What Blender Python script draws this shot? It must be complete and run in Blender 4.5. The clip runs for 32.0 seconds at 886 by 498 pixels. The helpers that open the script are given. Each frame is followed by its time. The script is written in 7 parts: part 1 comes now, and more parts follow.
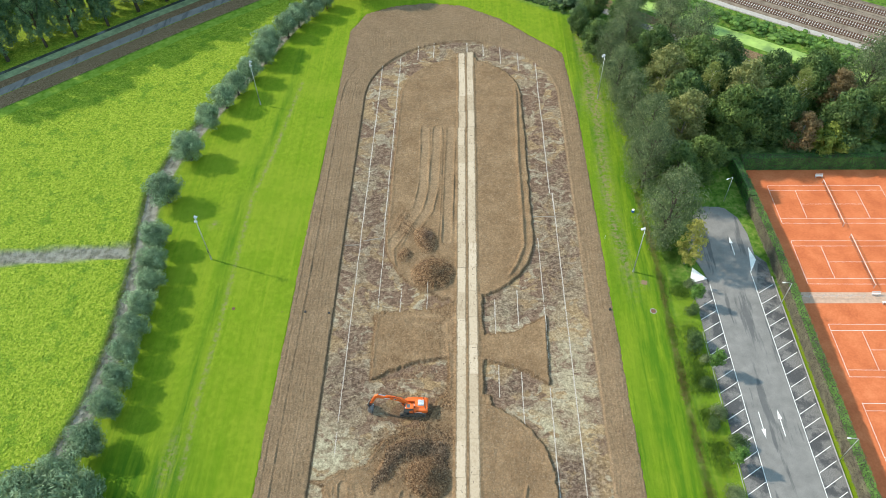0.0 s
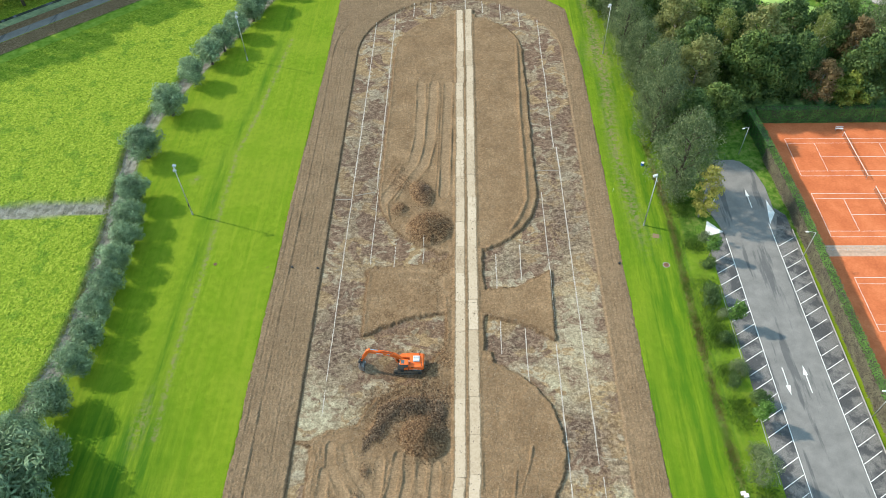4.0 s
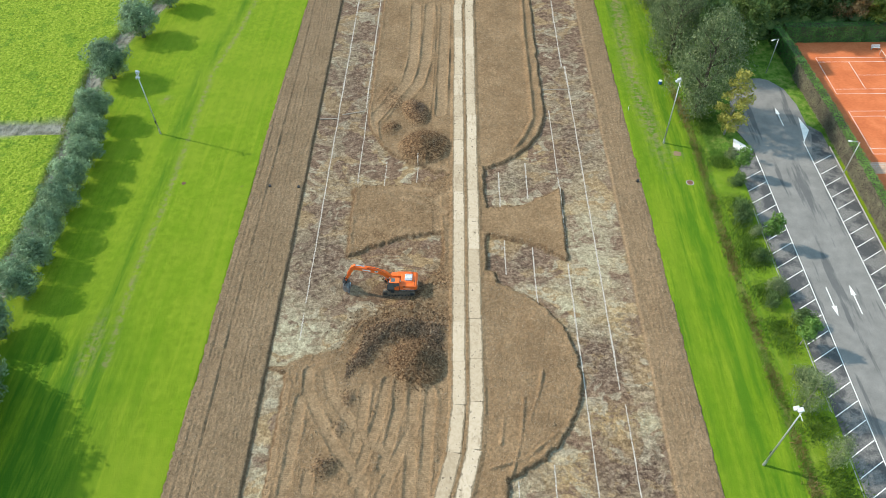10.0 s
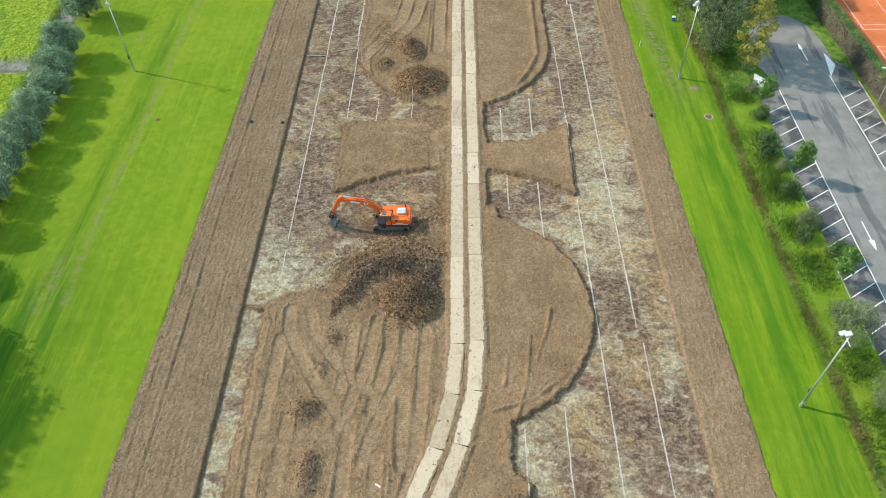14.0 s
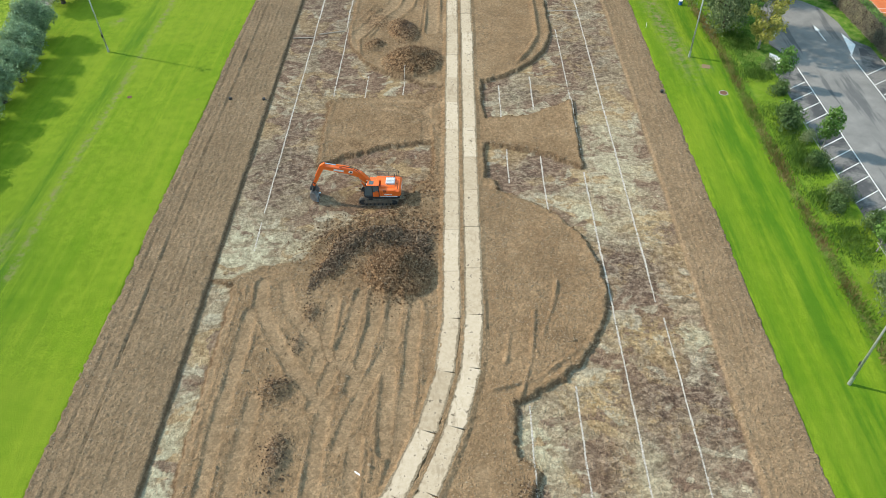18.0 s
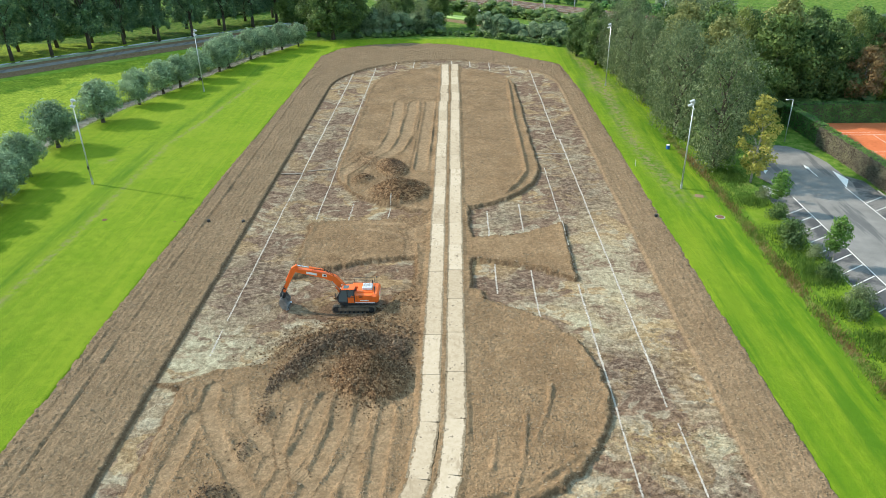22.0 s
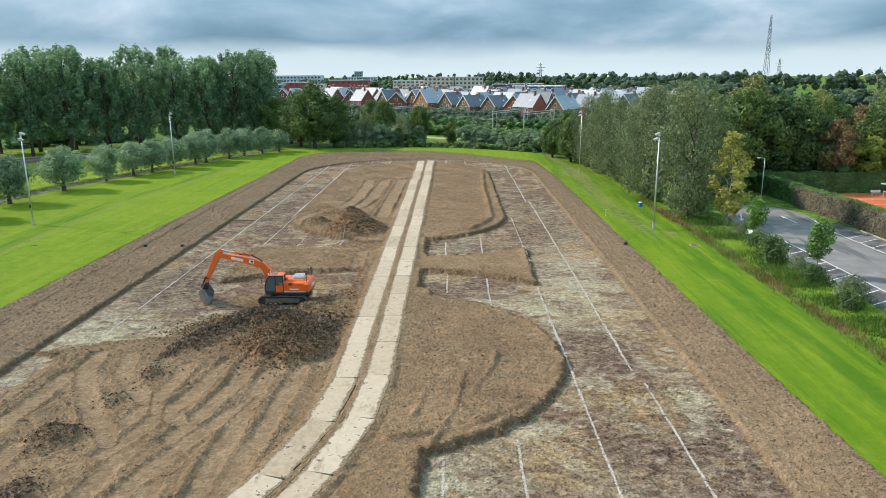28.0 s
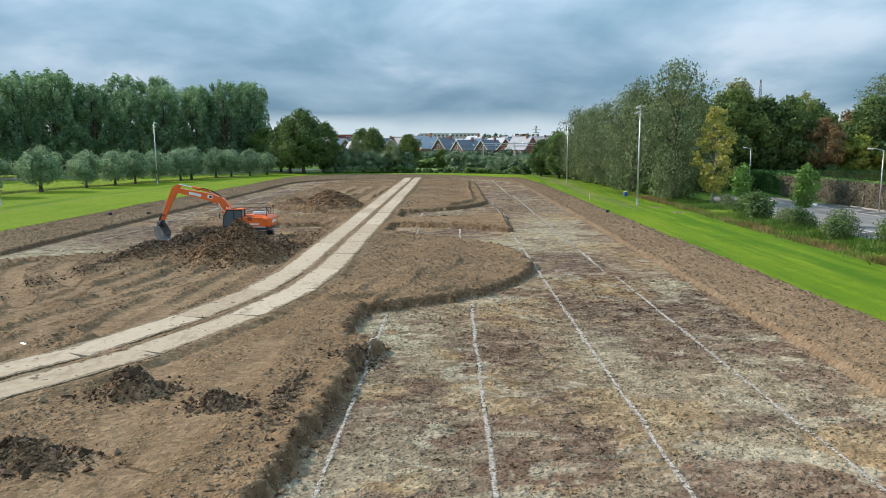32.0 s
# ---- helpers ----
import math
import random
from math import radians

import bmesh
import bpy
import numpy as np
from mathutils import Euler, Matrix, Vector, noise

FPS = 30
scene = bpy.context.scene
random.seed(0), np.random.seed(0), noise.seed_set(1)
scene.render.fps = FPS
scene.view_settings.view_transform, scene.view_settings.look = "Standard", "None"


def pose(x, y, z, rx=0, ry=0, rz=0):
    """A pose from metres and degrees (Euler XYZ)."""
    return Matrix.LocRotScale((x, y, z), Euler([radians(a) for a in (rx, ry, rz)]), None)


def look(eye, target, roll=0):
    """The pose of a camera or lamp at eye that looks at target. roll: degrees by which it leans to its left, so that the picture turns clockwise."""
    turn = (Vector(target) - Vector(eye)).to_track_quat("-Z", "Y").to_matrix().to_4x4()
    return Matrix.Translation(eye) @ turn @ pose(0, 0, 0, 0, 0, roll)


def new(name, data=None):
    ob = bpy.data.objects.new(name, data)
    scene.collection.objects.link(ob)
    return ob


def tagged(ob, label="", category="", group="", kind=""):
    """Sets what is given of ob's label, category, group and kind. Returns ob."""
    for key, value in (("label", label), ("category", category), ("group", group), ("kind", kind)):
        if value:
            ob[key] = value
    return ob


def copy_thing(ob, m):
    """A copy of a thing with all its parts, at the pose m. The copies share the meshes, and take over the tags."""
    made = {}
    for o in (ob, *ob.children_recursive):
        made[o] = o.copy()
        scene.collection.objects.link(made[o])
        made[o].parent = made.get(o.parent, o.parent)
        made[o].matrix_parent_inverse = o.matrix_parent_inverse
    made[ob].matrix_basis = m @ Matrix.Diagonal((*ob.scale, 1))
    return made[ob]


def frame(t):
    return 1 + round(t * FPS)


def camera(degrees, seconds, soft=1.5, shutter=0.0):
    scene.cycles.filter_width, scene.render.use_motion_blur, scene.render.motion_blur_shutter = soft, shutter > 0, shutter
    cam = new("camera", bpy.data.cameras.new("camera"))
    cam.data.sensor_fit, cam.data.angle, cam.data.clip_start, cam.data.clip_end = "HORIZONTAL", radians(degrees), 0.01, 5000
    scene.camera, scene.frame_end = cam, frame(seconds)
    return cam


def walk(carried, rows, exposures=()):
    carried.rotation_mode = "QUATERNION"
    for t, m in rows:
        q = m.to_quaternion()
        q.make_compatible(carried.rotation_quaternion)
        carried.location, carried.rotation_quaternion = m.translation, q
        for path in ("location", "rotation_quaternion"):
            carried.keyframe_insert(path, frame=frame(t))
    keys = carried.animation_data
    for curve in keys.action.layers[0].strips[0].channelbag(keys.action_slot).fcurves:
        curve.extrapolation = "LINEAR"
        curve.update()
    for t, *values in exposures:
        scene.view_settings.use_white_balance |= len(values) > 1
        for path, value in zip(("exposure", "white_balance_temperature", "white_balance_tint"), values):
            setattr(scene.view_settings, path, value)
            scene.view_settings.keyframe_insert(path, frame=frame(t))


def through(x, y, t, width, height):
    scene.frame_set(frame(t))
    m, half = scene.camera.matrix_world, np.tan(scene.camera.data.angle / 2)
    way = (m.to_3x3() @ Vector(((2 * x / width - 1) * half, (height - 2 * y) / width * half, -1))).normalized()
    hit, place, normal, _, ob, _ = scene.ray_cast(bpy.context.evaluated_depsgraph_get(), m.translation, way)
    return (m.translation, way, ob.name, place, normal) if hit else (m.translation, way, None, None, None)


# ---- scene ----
# The camera sinks almost straight down over the south end of the field and raises its view on the way.
PATH = [
    (0.0, -0.04, -0.22, 108.24, 41.06, 1.15, 1.06),
    (0.5, -0.18, -0.34, 106.62, 41.09, 1.11, 1.01),
    (1.0, -0.05, -0.46, 104.99, 41.11, 1.14, 1.02),
    (1.5, -0.01, -0.57, 103.45, 41.11, 1.15, 1.02),
    (2.0, -0.14, -0.70, 101.84, 41.13, 1.11, 0.96),
    (2.5, -0.14, -0.82, 100.13, 41.19, 1.11, 0.94),
    (3.0, -0.14, -0.92, 98.62, 41.18, 1.12, 0.94),
    (3.5, -0.11, -1.02, 96.94, 41.25, 1.13, 0.91),
    (5.5, 0.00, -1.48, 90.42, 41.41, 1.17, 0.86),
    (6.0, -0.12, -1.50, 88.80, 41.44, 1.12, 0.83),
    (6.5, -0.20, -1.63, 87.23, 41.46, 1.10, 0.79),
    (7.0, -0.26, -1.75, 85.65, 41.47, 1.07, 0.76),
    (7.5, -0.08, -1.88, 84.10, 41.46, 1.12, 0.79),
    (8.0, -0.25, -2.02, 82.45, 41.51, 1.06, 0.73),
    (8.5, -0.27, -2.12, 80.88, 41.54, 1.02, 0.74),
    (9.0, -0.21, -2.13, 79.32, 41.53, 1.03, 0.76),
    (9.5, -0.09, -2.16, 77.76, 41.55, 1.06, 0.79),
    (10.0, -0.18, -2.22, 76.14, 41.59, 1.03, 0.77),
    (10.5, -0.17, -2.25, 74.62, 41.59, 1.02, 0.76),
    (11.0, -0.18, -2.29, 73.08, 41.59, 1.02, 0.76),
    (11.5, -0.21, -2.33, 71.49, 41.63, 1.01, 0.72),
    (12.0, -0.16, -2.37, 69.97, 41.64, 1.02, 0.72),
    (12.5, -0.15, -2.45, 68.39, 41.66, 1.01, 0.71),
    (13.0, -0.13, -2.54, 66.85, 41.68, 1.01, 0.70),
    (13.5, -0.11, -2.63, 65.30, 41.69, 1.03, 0.68),
    (14.0, -0.07, -2.72, 63.74, 41.71, 1.04, 0.67),
    (14.5, -0.06, -2.83, 62.18, 41.71, 1.05, 0.65),
    (15.0, 0.00, -2.97, 60.57, 40.88, 1.08, 0.65),
    (15.5, 0.03, -3.03, 59.06, 39.66, 1.07, 0.61),
    (17.5, 0.15, -2.86, 52.97, 41.14, 0.98, 0.50),
    (18.0, 0.25, -2.85, 51.45, 45.74, 0.94, 0.57),
    (18.5, 0.31, -2.90, 49.96, 50.36, 0.90, 0.62),
    (19.0, 0.43, -2.92, 48.37, 54.83, 0.88, 0.69),
    (19.5, 0.56, -2.97, 46.72, 58.85, 0.83, 0.74),
    (20.0, 0.70, -3.21, 44.88, 61.10, 0.78, 0.76),
    (20.5, 1.00, -3.33, 43.37, 61.09, 0.80, 0.79),
    (21.0, 1.24, -3.38, 41.85, 61.17, 0.77, 0.76),
    (21.5, 1.60, -3.48, 40.28, 61.90, 0.76, 0.79),
    (22.0, 2.01, -3.60, 38.73, 62.51, 0.75, 0.81),
    (22.5, 2.44, -3.68, 37.17, 63.07, 0.74, 0.81),
    (23.0, 2.93, -3.74, 35.62, 63.56, 0.70, 0.82),
    (23.5, 3.43, -3.78, 34.11, 64.05, 0.68, 0.82),
    (24.0, 3.96, -3.78, 32.54, 64.62, 0.66, 0.83),
    (24.5, 4.45, -3.76, 30.99, 66.02, 0.60, 0.83),
    (25.0, 4.85, -3.77, 29.38, 67.64, 0.54, 0.79),
    (25.5, 5.23, -3.76, 27.78, 69.21, 0.49, 0.79),
    (27.5, 6.55, -3.53, 21.50, 75.01, 0.27, 0.75),
    (28.0, 6.81, -3.45, 19.93, 76.26, 0.22, 0.71),
    (28.5, 7.10, -3.36, 18.37, 77.01, 0.24, 0.68),
    (29.0, 7.42, -3.28, 16.84, 77.58, 0.25, 0.66),
    (29.5, 7.74, -3.24, 15.26, 78.16, 0.28, 0.64),
    (30.0, 8.06, -3.23, 13.71, 78.76, 0.31, 0.60),
    (30.5, 8.44, -3.08, 12.19, 79.35, 0.32, 0.60),
    (31.0, 8.86, -2.95, 10.66, 80.39, 0.31, 0.61),
    (31.5, 9.25, -2.78, 9.11, 81.67, 0.29, 0.61),
    (32.0, 9.44, -2.68, 8.10, 81.65, 0.29, 0.63),
]
cam = camera(63.58, 32.0, soft=0.75)
EXPOSURES = [(0.0, 0.50, 6500, 13), (17.5, 0.46, 6500, 13), (21.0, 0.60, 6500, 12), (24.0, 0.60, 6500, 12), (28.0, 0.39, 6500, 16), (32.0, 0.23, 6500, 18)]
walk(cam, [(t, pose(x, y, z, rx, ry, rz)) for t, x, y, z, rx, ry, rz in PATH], EXPOSURES)

# ---- light: broken cloud with a low afternoon sun from the west ----
SUN_FROM = Vector((-16.0, 5.3, 12.5)).normalized()
world = bpy.data.worlds.new("cloudy_sky")
scene.world = world
world.use_nodes = True
wt = world.node_tree
wt.nodes.clear()


def wnode(kind, **kw):
    n = wt.nodes.new(kind)
    for k, v in kw.items():
        n.inputs[k].default_value = v
    return n


def wmath(op, a, b=None, clamp=False):
    n = wt.nodes.new("ShaderNodeMath")
    n.operation, n.use_clamp = op, clamp
    for i, v in enumerate((a, b)):
        if v is None:
            continue
        if isinstance(v, (int, float)):
            n.inputs[i].default_value = v
        else:
            wt.links.new(v, n.inputs[i])
    return n.outputs[0]


def wramp(fac, stops):
    n = wt.nodes.new("ShaderNodeValToRGB")
    while len(n.color_ramp.elements) < len(stops):
        n.color_ramp.elements.new(0.5)
    for e, (p, c) in zip(n.color_ramp.elements, stops):
        e.position, e.color = p, (*c, 1)
    wt.links.new(fac, n.inputs[0])
    return n.outputs[0]


def wmix(fac, a, b):
    n = wt.nodes.new("ShaderNodeMix")
    n.data_type = "RGBA"
    for sock, v in ((n.inputs[0], fac), (n.inputs[6], a), (n.inputs[7], b)):
        if isinstance(v, (int, float, tuple)):
            sock.default_value = v
        else:
            wt.links.new(v, sock)
    return n.outputs[2]


sky = wt.nodes.new("ShaderNodeTexSky")
sky.sky_type, sky.sun_disc = "NISHITA", False
sky.sun_elevation = math.asin(SUN_FROM.z)
sky.sun_rotation = math.atan2(SUN_FROM.x, SUN_FROM.y)
tc = wt.nodes.new("ShaderNodeTexCoord")
sep = wt.nodes.new("ShaderNodeSeparateXYZ")
wt.links.new(tc.outputs["Generated"], sep.inputs[0])
zz = wmath("MAXIMUM", sep.outputs[2], 0.0)
low = wmath("ADD", zz, 0.30)
comb = wt.nodes.new("ShaderNodeCombineXYZ")
wt.links.new(wmath("DIVIDE", sep.outputs[0], low), comb.inputs[0])
wt.links.new(wmath("DIVIDE", sep.outputs[1], low), comb.inputs[1])
clouds = wnode("ShaderNodeTexNoise", Scale=1.5, Detail=7.0, Roughness=0.52, Distortion=0.25)
wt.links.new(comb.outputs[0], clouds.inputs["Vector"])
broad = wnode("ShaderNodeTexNoise", Scale=0.42, Detail=2.0, Roughness=0.5)
wt.links.new(comb.outputs[0], broad.inputs["Vector"])
tone = wmath("ADD", wmath("MULTIPLY", clouds.outputs[0], 0.6), wmath("MULTIPLY", broad.outputs[0], 0.4))
cloud_colour = wramp(tone, ((0.36, (0.172, 0.330, 0.440)), (0.45, (0.250, 0.444, 0.572)), (0.52, (0.362, 0.568, 0.700)), (0.63, (0.66, 0.84, 0.95))))
high = wramp(zz, ((0.03, (0.62, 0.62, 0.62)), (0.14, (0.86, 0.86, 0.86)), (0.34, (1.25, 1.25, 1.25))))
cm = wt.nodes.new("ShaderNodeVectorMath")
cm.operation = "MULTIPLY"
wt.links.new(cloud_colour, cm.inputs[0])
wt.links.new(high, cm.inputs[1])
cloud_colour = cm.outputs[0]
# a pale band under the cloud base along the horizon
wob = wmath("ADD", zz, wmath("MULTIPLY", wmath("SUBTRACT", clouds.outputs[0], 0.5), 0.06))
band = wramp(wob, ((0.0, (1, 1, 1)), (0.022, (0.85, 0.85, 0.85)), (0.042, (0, 0, 0))))
grey = wmix(band, cloud_colour, (0.53, 0.66, 0.69, 1))
skyc = wt.nodes.new("ShaderNodeVectorMath")
skyc.operation = "SCALE"
skyc.inputs[3].default_value = 0.10
wt.links.new(sky.outputs[0], skyc.inputs[0])
gap = wramp(tone, ((0.60, (1, 1, 1)), (0.70, (0.55, 0.55, 0.55))))
final = wmix(gap, skyc.outputs[0], grey)
bg = wt.nodes.new("ShaderNodeBackground")
wt.links.new(final, bg.inputs[0])
bg.inputs[1].default_value = 1.0
wo = wt.nodes.new("ShaderNodeOutputWorld")
wt.links.new(bg.outputs[0], wo.inputs[0])

sun = new("sun", bpy.data.lights.new("sun", "SUN"))
sun.data.energy, sun.data.angle, sun.data.color = 4.1, radians(1.2), (1.0, 0.90, 0.73)
sun.matrix_world = look(SUN_FROM * 300, (0, 0, 0))

# ---- materials ----
class Mat:
    """A small builder for procedural node materials in object-space metres."""

    def __init__(self, name, rough=0.8, metal=0.0, spec=0.3):
        self.m = bpy.data.materials.new(name)
        self.m.use_nodes = True
        self.t = self.m.node_tree
        self.b = self.t.nodes["Principled BSDF"]
        self.b.inputs["Roughness"].default_value = rough
        self.b.inputs["Metallic"].default_value = metal
        self.b.inputs["Specular IOR Level"].default_value = spec
        self.co = self.t.nodes.new("ShaderNodeNewGeometry").outputs["Position"]

    def dusty(self, v=1.0):
        """Rough, matt ground that sends light back towards its source."""
        self.b.inputs["Diffuse Roughness"].default_value = v
        return self

    def link(self, a, b):
        self.t.links.new(a, b)
        return self

    def put(self, sock, v):
        if isinstance(v, (int, float)):
            sock.default_value = v
        elif isinstance(v, tuple):
            sock.default_value = (*v, 1) if len(v) == 3 and len(sock.default_value) == 4 else v
        else:
            self.t.links.new(v, sock)

    def noise(self, scale, detail=4.0, rough=0.55, stretch=None, distort=0.0, co=None):
        n = self.t.nodes.new("ShaderNodeTexNoise")
        n.inputs["Scale"].default_value, n.inputs["Detail"].default_value = scale, detail
        n.inputs["Roughness"].default_value, n.inputs["Distortion"].default_value = rough, distort
        co = co or self.co
        if stretch:
            mp = self.t.nodes.new("ShaderNodeMapping")
            mp.inputs["Scale"].default_value = stretch
            self.link(co, mp.inputs[0])
            co = mp.outputs[0]
        self.link(co, n.inputs["Vector"])
        return n.outputs[0]

    def vor(self, scale, feature="F1", out="Distance", stretch=None):
        n = self.t.nodes.new("ShaderNodeTexVoronoi")
        n.feature = feature
        n.inputs["Scale"].default_value = scale
        self.link(self.co, n.inputs["Vector"])
        return n.outputs[out]

    def cell(self, scale, warp=0.3):
        """Crooked cells like crumbs: the distance from each one's middle and a random value of its own."""
        nz = self.t.nodes.new("ShaderNodeTexNoise")
        nz.inputs["Scale"].default_value, nz.inputs["Detail"].default_value = scale * 1.3, 2.0
        self.link(self.co, nz.inputs["Vector"])
        ma = self.t.nodes.new("ShaderNodeVectorMath")
        ma.operation = "MULTIPLY_ADD"
        self.link(nz.outputs["Color"], ma.inputs[0]).link(self.co, ma.inputs[2])
        ma.inputs[1].default_value = (warp / scale * 2,) * 3
        n = self.t.nodes.new("ShaderNodeTexVoronoi")
        n.inputs["Scale"].default_value = scale
        self.link(ma.outputs[0], n.inputs["Vector"])
        sp = self.t.nodes.new("ShaderNodeSeparateColor")
        self.link(n.outputs["Color"], sp.inputs[0])
        return n.outputs["Distance"], sp.outputs[0]

    def ramp(self, fac, *stops):
        n = self.t.nodes.new("ShaderNodeValToRGB")
        while len(n.color_ramp.elements) < len(stops):
            n.color_ramp.elements.new(0.5)
        for e, (p, c) in zip(n.color_ramp.elements, stops):
            c = (c, c, c) if isinstance(c, (int, float)) else c
            e.position, e.color = p, (*c, 1)
        self.link(fac, n.inputs[0])
        return n.outputs[0]

    def mix(self, fac, a, b, kind="MIX"):
        n = self.t.nodes.new("ShaderNodeMix")
        n.data_type, n.blend_type = "RGBA", kind
        self.put(n.inputs[0], fac)
        self.put(n.inputs[6], a)
        self.put(n.inputs[7], b)
        return n.outputs[2]

    def math(self, op, a, b=0.0, clamp=False):
        n = self.t.nodes.new("ShaderNodeMath")
        n.operation, n.use_clamp = op, clamp
        self.put(n.inputs[0], a)
        self.put(n.inputs[1], b)
        return n.outputs[0]

    def attr(self, name):
        n = self.t.nodes.new("ShaderNodeAttribute")
        n.attribute_name = name
        return n.outputs["Fac"]

    def island(self):
        return self.t.nodes.new("ShaderNodeNewGeometry").outputs["Random Per Island"]

    def rand(self):
        return self.t.nodes.new("ShaderNodeObjectInfo").outputs["Random"]

    def axis(self, k):
        n = self.t.nodes.new("ShaderNodeSeparateXYZ")
        self.link(self.co, n.inputs[0])
        return n.outputs[k]

    def bump(self, h, strength=0.5, dist=0.05):
        n = self.t.nodes.new("ShaderNodeBump")
        n.inputs["Strength"].default_value, n.inputs["Distance"].default_value = strength, dist
        self.link(h, n.inputs["Height"])
        self.link(n.outputs[0], self.b.inputs["Normal"])
        return self

    def colour(self, c):
        self.put(self.b.inputs["Base Color"], c)
        return self

    def rough(self, c):
        self.put(self.b.inputs["Roughness"], c)
        return self


def plain(name, c, rough=0.6, metal=0.0, vary=0.25, scale=3.0, spec=0.35):
    """Painted or bare stuff with faint wear at two scales."""
    k = Mat(name, rough, metal, spec)
    n = k.math("ADD", k.math("MULTIPLY", k.noise(scale), 0.6), k.math("MULTIPLY", k.noise(scale * 9), 0.4))
    dark = tuple(v * (1 - vary) for v in c)
    lite = tuple(min(1, v * (1 + vary * 0.6)) for v in c)
    k.colour(k.ramp(n, (0.35, dark), (0.68, lite)))
    k.rough(k.ramp(k.noise(scale * 4), (0.3, max(0.05, rough - 0.12)), (0.7, min(1, rough + 0.1))))
    return k.m


def leaf_mat(name, a, b, c, through=0.35):
    """Foliage: each leaf takes its own tone between three greens."""
    k = Mat(name, 0.6, 0, 0.3)
    patch = k.ramp(k.noise(0.55, 3.0), (0.34, 0.0), (0.66, 1.0))
    f = k.math("ADD", k.math("MULTIPLY", k.island(), 0.34), k.math("MULTIPLY", patch, 0.5))
    f = k.math("ADD", f, k.math("MULTIPLY", k.rand(), 0.16))
    col = k.ramp(f, (0.12, a), (0.5, b), (0.92, c))
    k.colour(col)
    tr = k.t.nodes.new("ShaderNodeBsdfTranslucent")
    k.link(col, tr.inputs[0])
    mx = k.t.nodes.new("ShaderNodeMixShader")
    mx.inputs[0].default_value = through
    k.link(k.b.outputs[0], mx.inputs[1]).link(tr.outputs[0], mx.inputs[2])
    k.link(mx.outputs[0], k.t.nodes["Material Output"].inputs[0])
    return k.m


# lawn and meadow, told apart by the sheet's own attribute
k = Mat("grass", 0.9, 0, 0.10).dusty(0.3)
fine = k.noise(7.0, 6.0, 0.7)
mid = k.noise(0.9, 4.0)
wide = k.noise(0.06, 3.0)
lawn = k.ramp(k.math("ADD", k.math("MULTIPLY", fine, 0.45), k.math("ADD", k.math("MULTIPLY", k.noise(22.0, 3.0, 0.7), 0.25), k.math("MULTIPLY", mid, 0.30))),
              (0.36, (0.096, 0.168, 0.008)), (0.50, (0.154, 0.240, 0.011)), (0.62, (0.222, 0.306, 0.020)))
lane = k.noise(1.5, 3.0, 0.6, stretch=(1.0, 0.018, 1.0))
lawn = k.mix(k.ramp(lane, (0.36, 0.40), (0.47, 0.0)), lawn, (0.100, 0.205, 0.005))
lawn = k.mix(k.ramp(lane, (0.53, 0.0), (0.64, 0.30)), lawn, (0.245, 0.315, 0.020))
lawn = k.mix(k.ramp(wide, (0.45, 0.0), (0.62, 0.45)), lawn, (0.205, 0.275, 0.020))
lawn = k.mix(k.ramp(k.noise(0.16, 6.0, 0.65), (0.50, 0.0), (0.62, 0.35)), lawn, (0.112, 0.215, 0.006))
# deeper green for the lusher strips and for painted tree shade
lawn = k.mix(k.math("MULTIPLY", k.attr("lush_shade"), k.ramp(k.noise(0.75, 6.0, 0.7, stretch=(1.0, 0.09, 1.0)), (0.38, 0.15), (0.58, 1.0))), lawn, (0.052, 0.140, 0.007))
lawn = k.mix(1.0, lawn, k.ramp(k.noise(14.0, 4.0, 0.8), (0.36, 0.78), (0.50, 1.0), (0.62, 1.18)), "MULTIPLY")
tuft = k.noise(2.8, 5.0, 0.65)
t1d, t1r = k.cell(1.0, 0.4)
t2d, t2r = k.cell(2.7, 0.4)
mead = k.ramp(k.math("ADD", k.math("MULTIPLY", tuft, 0.45), k.math("ADD", k.math("MULTIPLY", t2r, 0.25), k.math("MULTIPLY", fine, 0.3))),
              (0.35, (0.118, 0.202, 0.012)), (0.5, (0.208, 0.300, 0.022)), (0.66, (0.330, 0.405, 0.048)))
mead = k.mix(k.ramp(k.noise(0.22, 6.0, 0.62), (0.55, 0.0), (0.62, 0.60)), mead, k.ramp(tuft, (0.36, (0.050, 0.130, 0.010)), (0.62, (0.115, 0.235, 0.018))))
mead = k.mix(1.0, mead, k.ramp(k.noise(6.0, 5.0, 0.85), (0.38, 0.70), (0.50, 1.0), (0.61, 1.25)), "MULTIPLY")
grass = k.mix(k.attr("meadow"), lawn, mead)
grass = k.mix(k.math("MULTIPLY", k.attr("bare"), k.ramp(k.noise(1.3, 5.0, 0.7), (0.42, 0.0), (0.6, 1.0))), grass, (0.22, 0.19, 0.10))
grass = k.mix(k.attr("rough"), grass, k.ramp(k.noise(0.8, 5.0, 0.7), (0.35, (0.045, 0.100, 0.014)), (0.5, (0.095, 0.190, 0.024)), (0.66, (0.200, 0.235, 0.065))))
grass = k.mix(k.attr("mud"), grass, k.ramp(k.noise(0.7, 5.0), (0.4, (0.15, 0.15, 0.12)), (0.6, (0.27, 0.27, 0.23))))
mound = k.math("ADD", k.math("MULTIPLY", k.ramp(t1d, (0.1, 1.0), (0.55, 0.0)), t1r), k.math("MULTIPLY", k.math("MULTIPLY", k.ramp(t2d, (0.1, 1.0), (0.5, 0.0)), t2r), 0.6))
